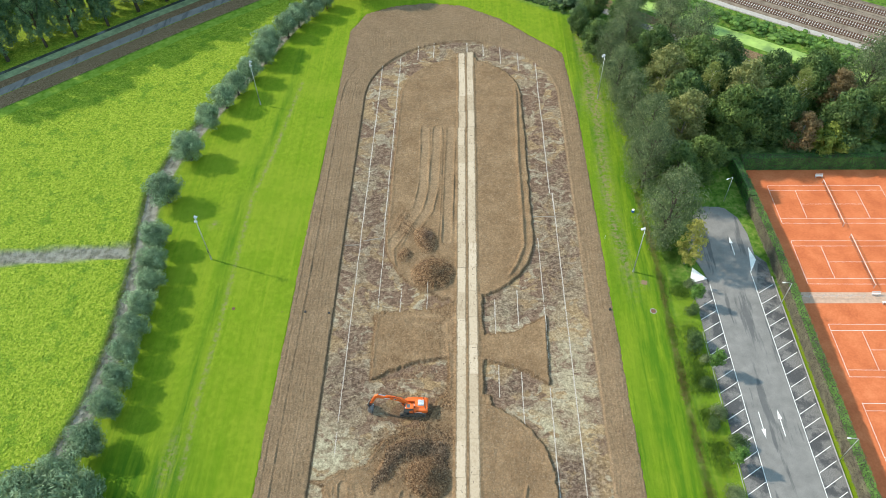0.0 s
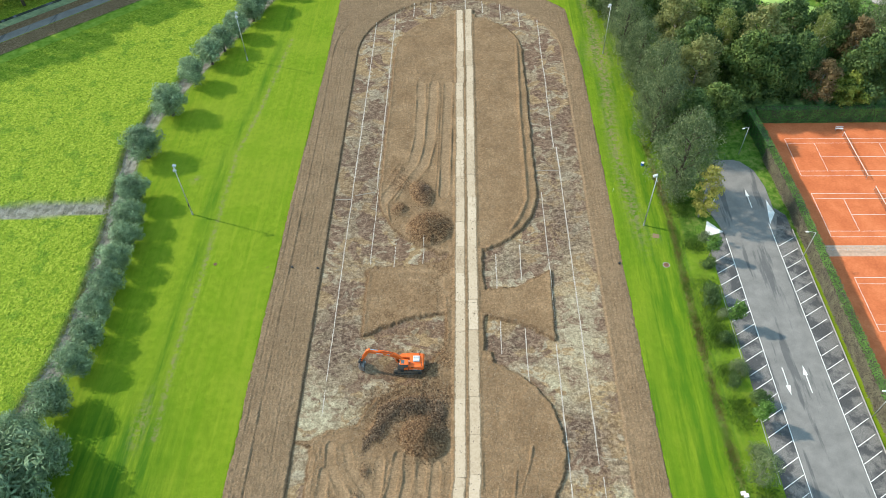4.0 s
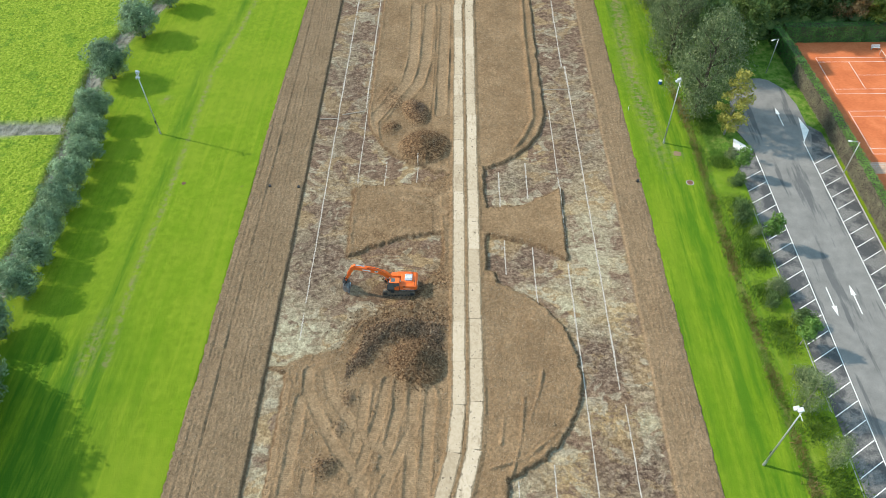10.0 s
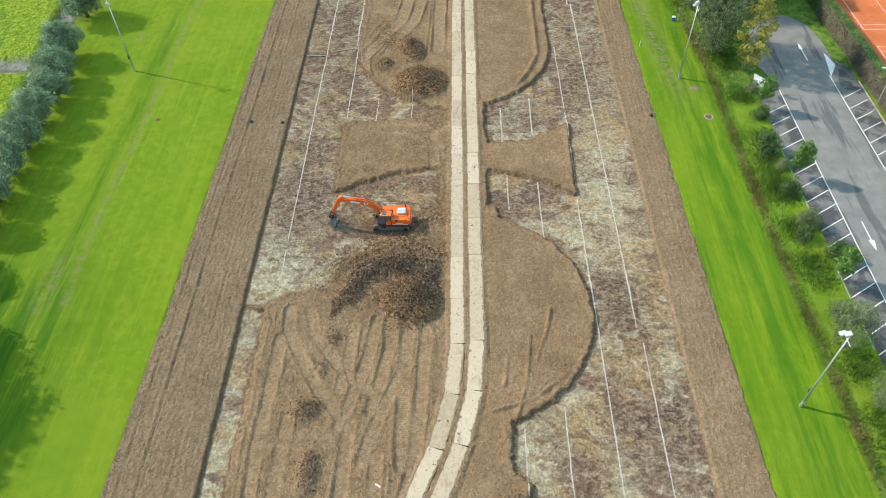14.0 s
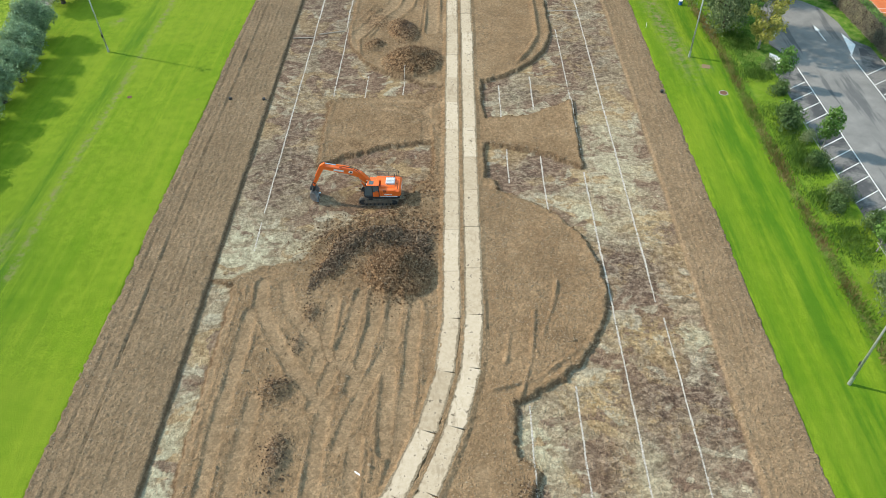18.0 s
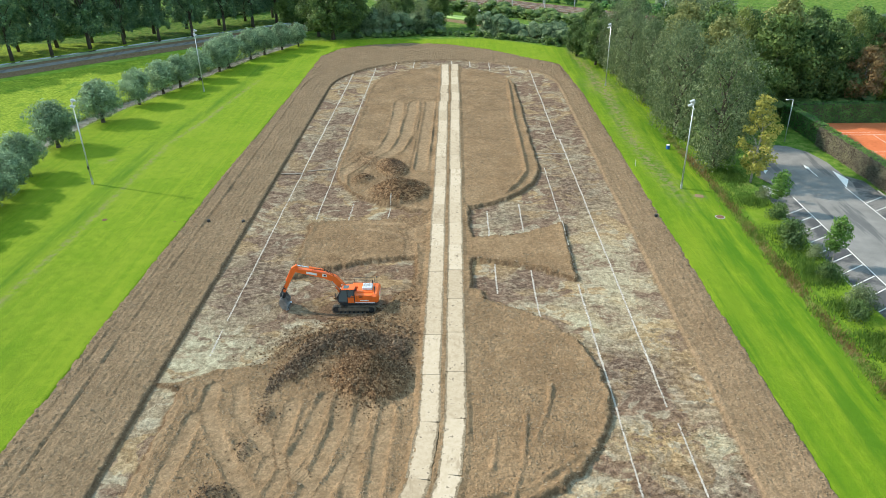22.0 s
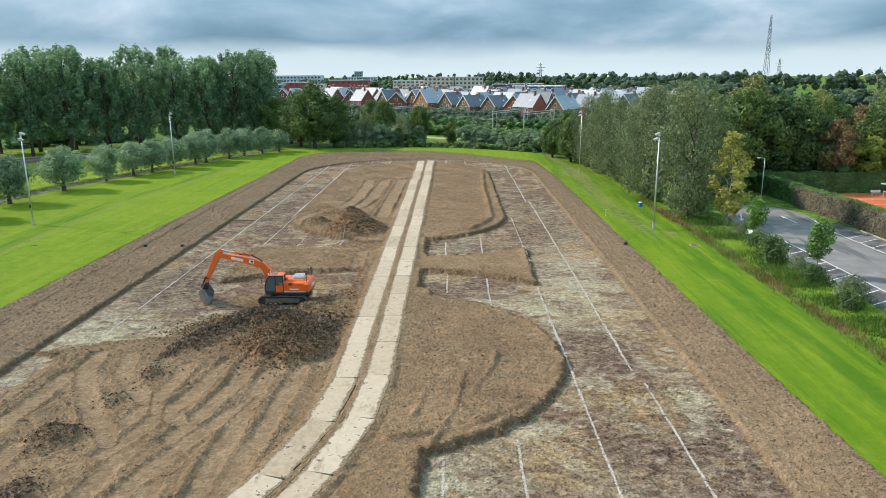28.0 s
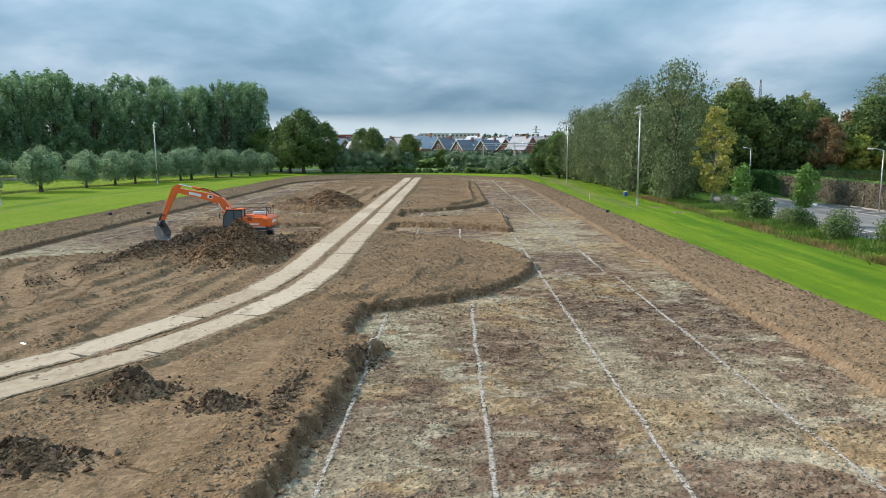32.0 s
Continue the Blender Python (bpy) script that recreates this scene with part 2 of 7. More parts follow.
tall = k.math("MULTIPLY", k.math("ADD", mound, k.math("MULTIPLY", tuft, 0.5)), k.math("ADD", k.math("MULTIPLY", k.attr("meadow"), 0.30), 0.025))
k.colour(grass).bump(k.math("ADD", tall, k.math("MULTIPLY", fine, 0.07)), 1.0, 1.0)
M_GRASS = k.m

# the dug field: dry topsoil, stripped lanes, heaps
k = Mat("soil", 0.95, 0, 0.10).dusty(0.45)
big, med, fin = k.noise(0.16, 4.0), k.noise(1.1, 6.0, 0.7), k.noise(3.2, 6.0, 0.66)
c1d, c1r = k.cell(1.9, 0.40)
c2d, c2r = k.cell(4.0, 0.35)
c3d, c3r = k.cell(9.0, 0.30)
lumpy = k.ramp(k.noise(0.45, 5.0, 0.65), (0.42, 0.15), (0.58, 1.0))
grit = k.math("ADD", k.math("MULTIPLY", c2r, 0.40), k.math("ADD", k.math("MULTIPLY", c3r, 0.30), k.math("MULTIPLY", fin, 0.30)))
# dry topsoil: one tan brown, each crumb a little lighter or darker
tops = k.ramp(k.math("ADD", k.math("MULTIPLY", med, 0.5), k.math("MULTIPLY", big, 0.5)),
              (0.38, (0.190, 0.129, 0.076)), (0.50, (0.236, 0.163, 0.097)), (0.62, (0.292, 0.209, 0.129)))
tops = k.mix(k.ramp(k.noise(0.42, 7.0, 0.7, stretch=(1.0, 0.7, 1.0)), (0.56, 0.0), (0.64, 0.45)), tops, (0.330, 0.240, 0.150))
pressed = k.math("MULTIPLY", k.attr("tread"), 0.5)
tops = k.mix(pressed, tops, k.ramp(med, (0.36, (0.238, 0.172, 0.108)), (0.60, (0.300, 0.224, 0.146))))
plow = k.ramp(k.math("ADD", k.math("MULTIPLY", med, 0.6), k.math("MULTIPLY", big, 0.4)),
              (0.36, (0.186, 0.134, 0.085)), (0.50, (0.222, 0.163, 0.104)), (0.64, (0.262, 0.195, 0.128)))
# stripped lanes: torn patches of grey, tan and purple-brown with hard edges
streak = k.noise(1.3, 7.0, 0.62, stretch=(0.85, 1.2, 1.0), distort=0.9)
mottle = k.math("ADD", k.math("MULTIPLY", streak, 0.72), k.math("ADD", k.math("MULTIPLY", c2r, 0.09), k.math("ADD", k.math("MULTIPLY", c3r, 0.07), k.math("MULTIPLY", fin, 0.12))))
lane = k.ramp(mottle, (0.31, (0.118, 0.088, 0.062)), (0.48, (0.220, 0.173, 0.124)), (0.68, (0.375, 0.312, 0.232)))
tan = k.ramp(k.noise(0.15, 6.0, 0.52, stretch=(0.9, 1.1, 1), distort=1.0), (0.50, 0.0), (0.525, 0.85))
lane = k.mix(tan, lane, k.ramp(mottle, (0.31, (0.160, 0.104, 0.056)), (0.48, (0.255, 0.178, 0.102)), (0.68, (0.390, 0.284, 0.172))))
purple = k.ramp(k.noise(0.17, 6.0, 0.54, stretch=(1, 1.1, 1), distort=1.0), (0.485, 0.0), (0.515, 0.9))
lane = k.mix(purple, lane, k.ramp(mottle, (0.31, (0.073, 0.046, 0.036)), (0.49, (0.146, 0.095, 0.073)), (0.68, (0.262, 0.190, 0.145))))
greyed = k.ramp(k.noise(0.33, 6.0, 0.56, stretch=(0.9, 1.1, 1), distort=1.0), (0.57, 0.0), (0.60, 0.8))
lane = k.mix(greyed, lane, k.ramp(mottle, (0.32, (0.190, 0.164, 0.124)), (0.66, (0.440, 0.402, 0.322))))
pale = k.ramp(mottle, (0.31, (0.190, 0.166, 0.117)), (0.47, (0.320, 0.290, 0.214)), (0.66, (0.480, 0.452, 0.350)))
palemask = k.math("MULTIPLY", k.attr("pale"), k.ramp(k.noise(0.45, 7.0, 0.60, stretch=(0.9, 1.1, 1), distort=0.9), (0.42, 0.1), (0.48, 1.0)))
lane = k.mix(palemask, lane, pale)
lane = k.mix(k.math("MULTIPLY", k.attr("ochre"), k.ramp(k.noise(1.2, 8.0, 0.78), (0.46, 0.0), (0.53, 0.95))), lane, k.ramp(mottle, (0.31, (0.165, 0.112, 0.056)), (0.6, (0.390, 0.285, 0.160))))
col = k.mix(k.attr("plough"), tops, plow)
col = k.mix(k.attr("lane"), col, lane)
heap = k.ramp(k.math("ADD", k.math("MULTIPLY", med, 0.4), k.math("MULTIPLY", grit, 0.6)),
              (0.36, (0.068, 0.039, 0.020)), (0.48, (0.140, 0.084, 0.046)), (0.63, (0.255, 0.168, 0.098)))
col = k.mix(k.attr("heap"), col, heap)
dk = k.math("MULTIPLY", k.attr("dark"), k.math("MAXIMUM", k.attr("lane"), k.attr("heap")))
col = k.mix(k.math("MULTIPLY", dk, k.ramp(k.noise(0.9, 8.0, 0.75), (0.40, 0.2), (0.50, 1.0))), col, k.ramp(mottle, (0.37, (0.052, 0.035, 0.028)), (0.49, (0.112, 0.080, 0.064)), (0.61, (0.230, 0.182, 0.148))))
# the sunlit face of the east rim, lightened in the colour
col = k.mix(k.math("MULTIPLY", k.attr("lit_lip"), k.ramp(med, (0.38, 0.25), (0.55, 0.8))), col, (0.300, 0.232, 0.160))
# moist soil and the shade of the cut banks, painted as one dark brown
col = k.mix(k.attr("damp_shade"), col, (0.095, 0.062, 0.038))
even = k.mix(1.0, col, k.ramp(grit, (0.22, 0.86), (0.50, 1.0), (0.78, 1.13)), "MULTIPLY")
col = k.mix(k.attr("lane"), k.mix(1.0, col, k.ramp(grit, (0.22, 0.74), (0.50, 1.0), (0.78, 1.28)), "MULTIPLY"), even)
k.colour(k.mix(1.0, k.mix(k.attr("lane"), col, k.mix(1.0, col, (1.10, 1.13, 1.10), "MULTIPLY")), (1.06, 1.0, 0.94), "MULTIPLY"))
# relief in metres: scattered lumps and crumbs with steep sides, grit, the grouser marks of the crawlers
ladder = k.math("MULTIPLY", k.attr("tread"), k.math("SINE", k.math("MULTIPLY", k.attr("run"), 26.0)))
loose = k.math("SUBTRACT", 1.0, k.math("MULTIPLY", k.attr("tread"), 0.5))
big_lump = k.math("MULTIPLY", k.ramp(c1d, (0.12, 1.0), (0.46, 0.0)), k.math("MULTIPLY", k.ramp(c1r, (0.50, 0.0), (0.56, 0.5), (1.0, 1.0)), lumpy))
mid_lump = k.math("MULTIPLY", k.ramp(c2d, (0.10, 1.0), (0.48, 0.0)), k.ramp(c2r, (0.30, 0.0), (0.36, 0.4), (1.0, 1.0)))
small_lump = k.math("MULTIPLY", k.ramp(c3d, (0.10, 1.0), (0.50, 0.0)), c3r)
relief = k.math("ADD", k.math("MULTIPLY", big_lump, 0.10), k.math("ADD", k.math("MULTIPLY", mid_lump, 0.10), k.math("MULTIPLY", small_lump, 0.06)))
relief = k.math("ADD", k.math("MULTIPLY", relief, loose), k.math("ADD", k.math("MULTIPLY", fin, 0.06), k.math("MULTIPLY", ladder, 0.011)))
relief = k.math("ADD", relief, k.math("MULTIPLY", k.math("MULTIPLY", streak, 0.12), k.attr("lane")))
k.bump(relief, 1.0, 1.0)
M_SOIL = k.m

k = Mat("clod", 0.95, 0, 0.12).dusty(0.45)
f = k.math("ADD", k.math("MULTIPLY", k.island(), 0.6), k.math("MULTIPLY", k.noise(6.0, 5.0), 0.4))
k.colour(k.ramp(f, (0.2, (0.190, 0.132, 0.080)), (0.5, (0.262, 0.187, 0.116)), (0.85, (0.35, 0.26, 0.168)))).bump(k.noise(14.0, 4.0), 0.6, 0.03)
M_CLOD = k.m
k = Mat("dry_lump", 0.95, 0, 0.1).dusty(0.45)
f = k.math("ADD", k.math("MULTIPLY", k.island(), 0.6), k.math("MULTIPLY", k.noise(6.0, 5.0), 0.4))
k.colour(k.ramp(f, (0.2, (0.215, 0.152, 0.095)), (0.5, (0.290, 0.212, 0.138)), (0.85, (0.385, 0.295, 0.200))))
M_LUMP = k.m
k = Mat("dark_clod", 0.95, 0, 0.12).dusty(0.45)
f = k.math("ADD", k.math("MULTIPLY", k.island(), 0.6), k.math("MULTIPLY", k.noise(6.0, 5.0), 0.4))
k.colour(k.ramp(f, (0.2, (0.050, 0.032, 0.020)), (0.5, (0.112, 0.075, 0.048)), (0.85, (0.26, 0.19, 0.13)))).bump(k.noise(14.0, 4.0), 0.6, 0.03)
M_DARKCLOD = k.m
k = Mat("brown_clod", 0.95, 0, 0.12).dusty(0.45)
f = k.math("ADD", k.math("MULTIPLY", k.island(), 0.6), k.math("MULTIPLY", k.noise(6.0, 5.0), 0.4))
k.colour(k.ramp(f, (0.2, (0.066, 0.037, 0.019)), (0.5, (0.142, 0.084, 0.046)), (0.85, (0.27, 0.175, 0.102)))).bump(k.noise(14.0, 4.0), 0.6, 0.03)
M_BROWNCLOD = k.m

k = Mat("sand_line", 0.95, 0, 0.1)
k.colour(k.ramp(k.noise(9.0, 7.0, 0.75), (0.40, (0.26, 0.21, 0.165)), (0.50, (0.50, 0.455, 0.40)), (0.62, (0.66, 0.62, 0.565)))).bump(k.noise(25.0), 0.5, 0.02)
M_SANDLINE = k.m

# road plates: pale, scuffed, dusted with soil
k = Mat("road_plate", 0.8, 0, 0.15).dusty(0.3)
base = k.ramp(k.math("ADD", k.math("MULTIPLY", k.noise(2.2, 6.0, 0.65), 0.75), k.math("MULTIPLY", k.rand(), 0.25)),
              (0.3, (0.38, 0.295, 0.20)), (0.5, (0.49, 0.395, 0.285)), (0.7, (0.57, 0.475, 0.36)))
stain = k.ramp(k.noise(0.8, 6.0, 0.72, stretch=(1.6, 0.5, 1)), (0.56, 0.0), (0.62, 0.55))
base = k.mix(stain, base, (0.30, 0.225, 0.15))
spots = k.ramp(k.noise(2.2, 6.0, 0.65), (0.61, 0.0), (0.64, 0.85))
ob_co = k.t.nodes.new("ShaderNodeTexCoord").outputs["Object"]
sx = k.t.nodes.new("ShaderNodeSeparateXYZ")
k.link(ob_co, sx.inputs[0])
edge = k.math("ADD", k.math("ABSOLUTE", sx.outputs[0]), k.math("MULTIPLY", k.noise(1.6, 7.0, 0.75), 0.75))
base = k.mix(k.ramp(k.math("MULTIPLY", edge, 0.7), (0.74, 0.0), (0.79, 0.95)), base, k.ramp(k.noise(9.0, 5.0), (0.4, (0.13, 0.095, 0.06)), (0.6, (0.30, 0.235, 0.155))))
k.colour(k.mix(spots, base, (0.10, 0.075, 0.05))).bump(k.noise(12.0), 0.25, 0.01)
M_PLATE = k.m

# car park and roads
k = Mat("asphalt", 0.85, 0, 0.3)
wet = k.ramp(k.noise(0.6, 5.0, 0.6, stretch=(1.0, 0.10, 1)), (0.56, 0.0), (0.62, 1.0))
a = k.ramp(k.math("ADD", k.math("MULTIPLY", k.noise(0.5, 5.0), 0.5), k.math("MULTIPLY", k.noise(18.0, 4.0), 0.5)),
           (0.35, (0.150, 0.147, 0.140)), (0.55, (0.212, 0.206, 0.196)), (0.7, (0.272, 0.262, 0.248)))
k.colour(k.mix(k.math("MULTIPLY", wet, 0.6), a, (0.055, 0.06, 0.066))).bump(k.noise(40.0), 0.3, 0.008)
M_ASPHALT = k.m
k = Mat("bay_paving", 0.8, 0, 0.3)
wet = k.ramp(k.noise(0.33, 5.0, 0.65), (0.46, 0.0), (0.56, 1.0))
a = k.ramp(k.noise(6.0, 5.0), (0.35, (0.120, 0.116, 0.112)), (0.65, (0.215, 0.207, 0.196)))
k.colour(k.mix(k.math("MULTIPLY", wet, 0.75), a, (0.035, 0.038, 0.043))).bump(k.noise(30.0), 0.3, 0.008)
M_BAY = k.m
M_PAINT = plain("road_paint", (0.78, 0.78, 0.76), 0.6, vary=0.2, scale=2.0)
M_PINKPAVE = plain("pinkish_paving", (0.50, 0.34, 0.25), 0.9, 0, 0.25, 2.0)
M_CINDER = plain("cinder_path", (0.40, 0.375, 0.34), 0.95, 0, 0.25, 1.5)
M_KERB = plain("kerb_stone", (0.36, 0.35, 0.33), 0.85, scale=2.0)
k = Mat("clay_court", 0.95, 0, 0.1)
k.colour(k.ramp(k.math("ADD", k.math("MULTIPLY", k.noise(0.25, 5.0), 0.6), k.math("MULTIPLY", k.noise(3.0, 5.0), 0.4)),
                (0.35, (0.42, 0.115, 0.045)), (0.5, (0.52, 0.15, 0.06)), (0.66, (0.60, 0.195, 0.085)))).bump(k.noise(20.0), 0.3, 0.01)
M_CLAY = k.m
k = Mat("gravel", 0.95, 0, 0.15)
k.colour(k.ramp(k.math("ADD", k.math("MULTIPLY", k.noise(0.6, 5.0), 0.5), k.math("MULTIPLY", k.noise(9.0, 5.0), 0.5)),
                (0.35, (0.11, 0.084, 0.063)), (0.5, (0.20, 0.16, 0.122)), (0.65, (0.31, 0.26, 0.205)))).bump(k.vor(5.0), 0.6, 0.05)
M_GRAVEL = k.m
k = Mat("duckweed_water", 0.5, 0, 0.4)
k.colour(k.ramp(k.noise(0.22, 5.0, 0.6), (0.36, (0.14, 0.23, 0.06)), (0.55, (0.30, 0.44, 0.10)), (0.7, (0.36, 0.52, 0.12)))).bump(k.noise(6.0), 0.3, 0.02)
M_WEED = k.m
k = Mat("pale_duckweed", 0.5, 0, 0.4)
k.colour(k.ramp(k.noise(0.5, 6.0, 0.65), (0.36, (0.135, 0.185, 0.095)), (0.5, (0.215, 0.290, 0.150)), (0.66, (0.300, 0.390, 0.215)))).bump(k.noise(6.0), 0.3, 0.02)
M_PALEWEED = k.m
k = Mat("weed_ditch", 0.9, 0, 0.05)
k.colour(k.ramp(k.noise(0.8, 6.0, 0.7), (0.36, (0.120, 0.215, 0.020)), (0.5, (0.180, 0.290, 0.032)), (0.64, (0.240, 0.345, 0.055)))).bump(k.noise(6.0), 0.5, 0.06)
M_DITCH = k.m
k = Mat("rusty_ballast", 0.95, 0, 0.1)
k.colour(k.ramp(k.noise(5.0, 6.0, 0.75), (0.36, (0.050, 0.030, 0.022)), (0.5, (0.110, 0.066, 0.048)), (0.64, (0.190, 0.130, 0.100)))).bump(k.vor(7.0), 0.7, 0.06)
M_TRACKBED = k.m
k = Mat("still_water", 0.08, 0, 0.5)
k.colour((0.05, 0.06, 0.055)).bump(k.noise(1.5, 3.0), 0.12, 0.02)
M_WATER = k.m

k = Mat("cut_reed", 0.95, 0, 0.1)
k.colour(k.ramp(k.noise(2.6, 6.0, 0.75), (0.36, (0.105, 0.078, 0.036)), (0.5, (0.205, 0.138, 0.078)), (0.66, (0.340, 0.250, 0.155)))).bump(k.math("ADD", k.noise(6.0), k.noise(1.6, 5.0)), 1.0, 0.22)
M_VERGE = k.m
M_GALV = plain("galvanised_steel", (0.55, 0.57, 0.58), 0.45, 0.6, 0.15, 4.0)
M_WHITE = plain("white_paint", (0.78, 0.78, 0.77), 0.5, 0, 0.12, 2.0)
M_DARK = plain("dark_metal", (0.045, 0.047, 0.05), 0.5, 0.3, 0.3, 4.0)
M_RUST = plain("rusty_rail", (0.20, 0.10, 0.06), 0.7, 0.4, 0.3, 4.0)
M_SLEEPER = plain("sleeper", (0.50, 0.47, 0.43), 0.9, 0, 0.25, 2.0)
M_BARK = plain("bark", (0.105, 0.085, 0.065), 0.95, 0, 0.45, 5.0)
M_PALEBARK = plain("pale_bark", (0.33, 0.31, 0.27), 0.9, 0, 0.4, 5.0)
M_ORANGE = plain("orange_paint", (0.82, 0.145, 0.02), 0.4, 0, 0.12, 1.2, 0.5)
M_BLACK = plain("black_rubber", (0.03, 0.03, 0.032), 0.75, 0, 0.3, 5.0)
M_TRACK = plain("muddy_steel", (0.21, 0.172, 0.132), 0.8, 0.3, 0.45, 3.0)
M_BUCKET = plain("worn_bucket_steel", (0.30, 0.29, 0.28), 0.5, 0.45, 0.45, 3.0)
M_CHROME = plain("chromed_rod", (0.75, 0.76, 0.78), 0.15, 1.0, 0.05, 3.0)
M_SILVER = plain("silver_panel", (0.62, 0.66, 0.70), 0.45, 0.1, 0.12, 2.0)
M_TIMBER = plain("weathered_timber", (0.27, 0.235, 0.19), 0.9, 0, 0.3, 3.0)
k = Mat("tinted_glass", 0.06, 0, 0.6)
k.colour((0.085, 0.115, 0.125))
M_GLASS = k.m
M_LENS = plain("lamp_glass", (0.7, 0.72, 0.74), 0.2, 0, 0.1, 3.0, 0.6)

M_WILLOW = leaf_mat("willow_leaf", (0.095, 0.158, 0.092), (0.212, 0.315, 0.180), (0.455, 0.600, 0.370))
M_THICKET = leaf_mat("thicket_leaf", (0.058, 0.100, 0.050), (0.118, 0.185, 0.092), (0.230, 0.315, 0.170))
M_SALIX = leaf_mat("white_willow_leaf", (0.062, 0.096, 0.044), (0.148, 0.202, 0.092), (0.370, 0.440, 0.220))
M_POPLAR = leaf_mat("poplar_leaf", (0.078, 0.155, 0.090), (0.180, 0.310, 0.165), (0.410, 0.560, 0.270), 0.5)
M_OAK = leaf_mat("dark_leaf", (0.042, 0.086, 0.030), (0.100, 0.172, 0.052), (0.225, 0.325, 0.088))
M_BROWN = leaf_mat("turning_leaf", (0.127, 0.165, 0.055), (0.251, 0.277, 0.100), (0.397, 0.389, 0.143))
M_YELLOW = leaf_mat("yellow_leaf", (0.19, 0.21, 0.05), (0.35, 0.345, 0.075), (0.50, 0.46, 0.12))
M_FRESH = leaf_mat("fresh_leaf", (0.063, 0.135, 0.029), (0.135, 0.262, 0.051), (0.238, 0.413, 0.095))
M_GROVE = leaf_mat("grove_leaf", (0.055, 0.100, 0.028), (0.128, 0.200, 0.050), (0.255, 0.350, 0.090))
M_HEDGE = leaf_mat("hedge_leaf", (0.036, 0.105, 0.028), (0.074, 0.190, 0.044), (0.150, 0.320, 0.075), 0.2)
M_BEECH = leaf_mat("clipped_beech_leaf", (0.100, 0.090, 0.066), (0.175, 0.160, 0.118), (0.270, 0.270, 0.165), 0.2)
M_BIRCH = leaf_mat("birch_leaf", (0.130, 0.170, 0.050), (0.250, 0.300, 0.085), (0.420, 0.450, 0.150), 0.45)
M_RUSTLEAF = leaf_mat("rusty_leaf", (0.140, 0.105, 0.050), (0.265, 0.190, 0.088), (0.400, 0.300, 0.150), 0.4)
# far foliage: the haze is put into its darker, bluer greens
M_HAZELEAF = leaf_mat("hazed_leaf", (0.040, 0.072, 0.046), (0.075, 0.122, 0.072), (0.130, 0.190, 0.105), 0.3)
M_YELLOWGREEN = leaf_mat("yellow_green_leaf", (0.125, 0.180, 0.035), (0.265, 0.330, 0.060), (0.440, 0.480, 0.100), 0.4)
M_WHITEBARK = plain("white_birch_bark", (0.62, 0.60, 0.55), 0.85, 0, 0.35, 3.0)
M_REED = leaf_mat("reed_leaf", (0.075, 0.140, 0.022), (0.150, 0.230, 0.040), (0.300, 0.310, 0.095), 0.4)
M_VERGEWEED = leaf_mat("verge_weed_leaf", (0.050, 0.110, 0.018), (0.110, 0.205, 0.032), (0.210, 0.300, 0.065), 0.4)
M_BROWNREED = leaf_mat("withered_reed_leaf", (0.170, 0.115, 0.045), (0.290, 0.205, 0.085), (0.420, 0.330, 0.150), 0.4)

# ---- building helpers ----
RNG = np.random.default_rng(7)
TABLE = RNG.random((256, 256))


def vnoise(x, y, s=0):
    """Smooth value noise in 0..1 over arrays."""
    x, y = np.asarray(x, float) + 31.7 * s, np.asarray(y, float) - 17.3 * s
    i, j = np.floor(x).astype(int), np.floor(y).astype(int)
    u, v = x - i, y - j
    u, v = u * u * (3 - 2 * u), v * v * (3 - 2 * v)
    a, b = TABLE[i & 255, j & 255], TABLE[(i + 1) & 255, j & 255]
    c, d = TABLE[i & 255, (j + 1) & 255], TABLE[(i + 1) & 255, (j + 1) & 255]
    return (a * (1 - u) + b * u) * (1 - v) + (c * (1 - u) + d * u) * v


def fbm(x, y, octaves=4, s=0, gain=0.5):
    total, amp, norm = 0, 1.0, 0.0
    for o in range(octaves):
        total = total + amp * vnoise(x * 2 ** o, y * 2 ** o, s + o)
        norm, amp = norm + amp, amp * gain
    return total / norm


def smooth(x, a, b):
    t = np.clip((x - a) / (b - a), 0, 1)
    return t * t * (3 - 2 * t)


def poly_sd(px, py, pts):
    """Signed distance to a closed polygon, positive inside."""
    d = np.full(np.shape(px), 1e9)
    inside = np.zeros(np.shape(px), bool)
    for (ax, ay), (bx, by) in zip(pts, pts[1:] + pts[:1]):
        ex, ey = bx - ax, by - ay
        t = np.clip(((px - ax) * ex + (py - ay) * ey) / (ex * ex + ey * ey), 0, 1)
        d = np.minimum(d, np.hypot(px - ax - t * ex, py - ay - t * ey))
        cross = (ay > py) != (by > py)
        inside ^= cross & (px < ax + (py - ay) * ex / (ey if ey else 1e-9))
    return np.where(inside, d, -d)


def line_dist(px, py, pts, along_too=False):
    """Distance to an open polyline, and on demand how far along it the nearest point lies."""
    d, go, gone = np.full(np.shape(px), 1e9), np.zeros(np.shape(px)), 0.0
    for (ax, ay), (bx, by) in zip(pts, pts[1:]):
        ex, ey = bx - ax, by - ay
        t = np.clip(((px - ax) * ex + (py - ay) * ey) / (ex * ex + ey * ey), 0, 1)
        e = np.hypot(px - ax - t * ex, py - ay - t * ey)
        if along_too:
            ln = math.hypot(ex, ey)
            go, gone = np.where(e < d, gone + t * ln, go), gone + ln
        d = np.minimum(d, e)
    return (d, go) if along_too else d


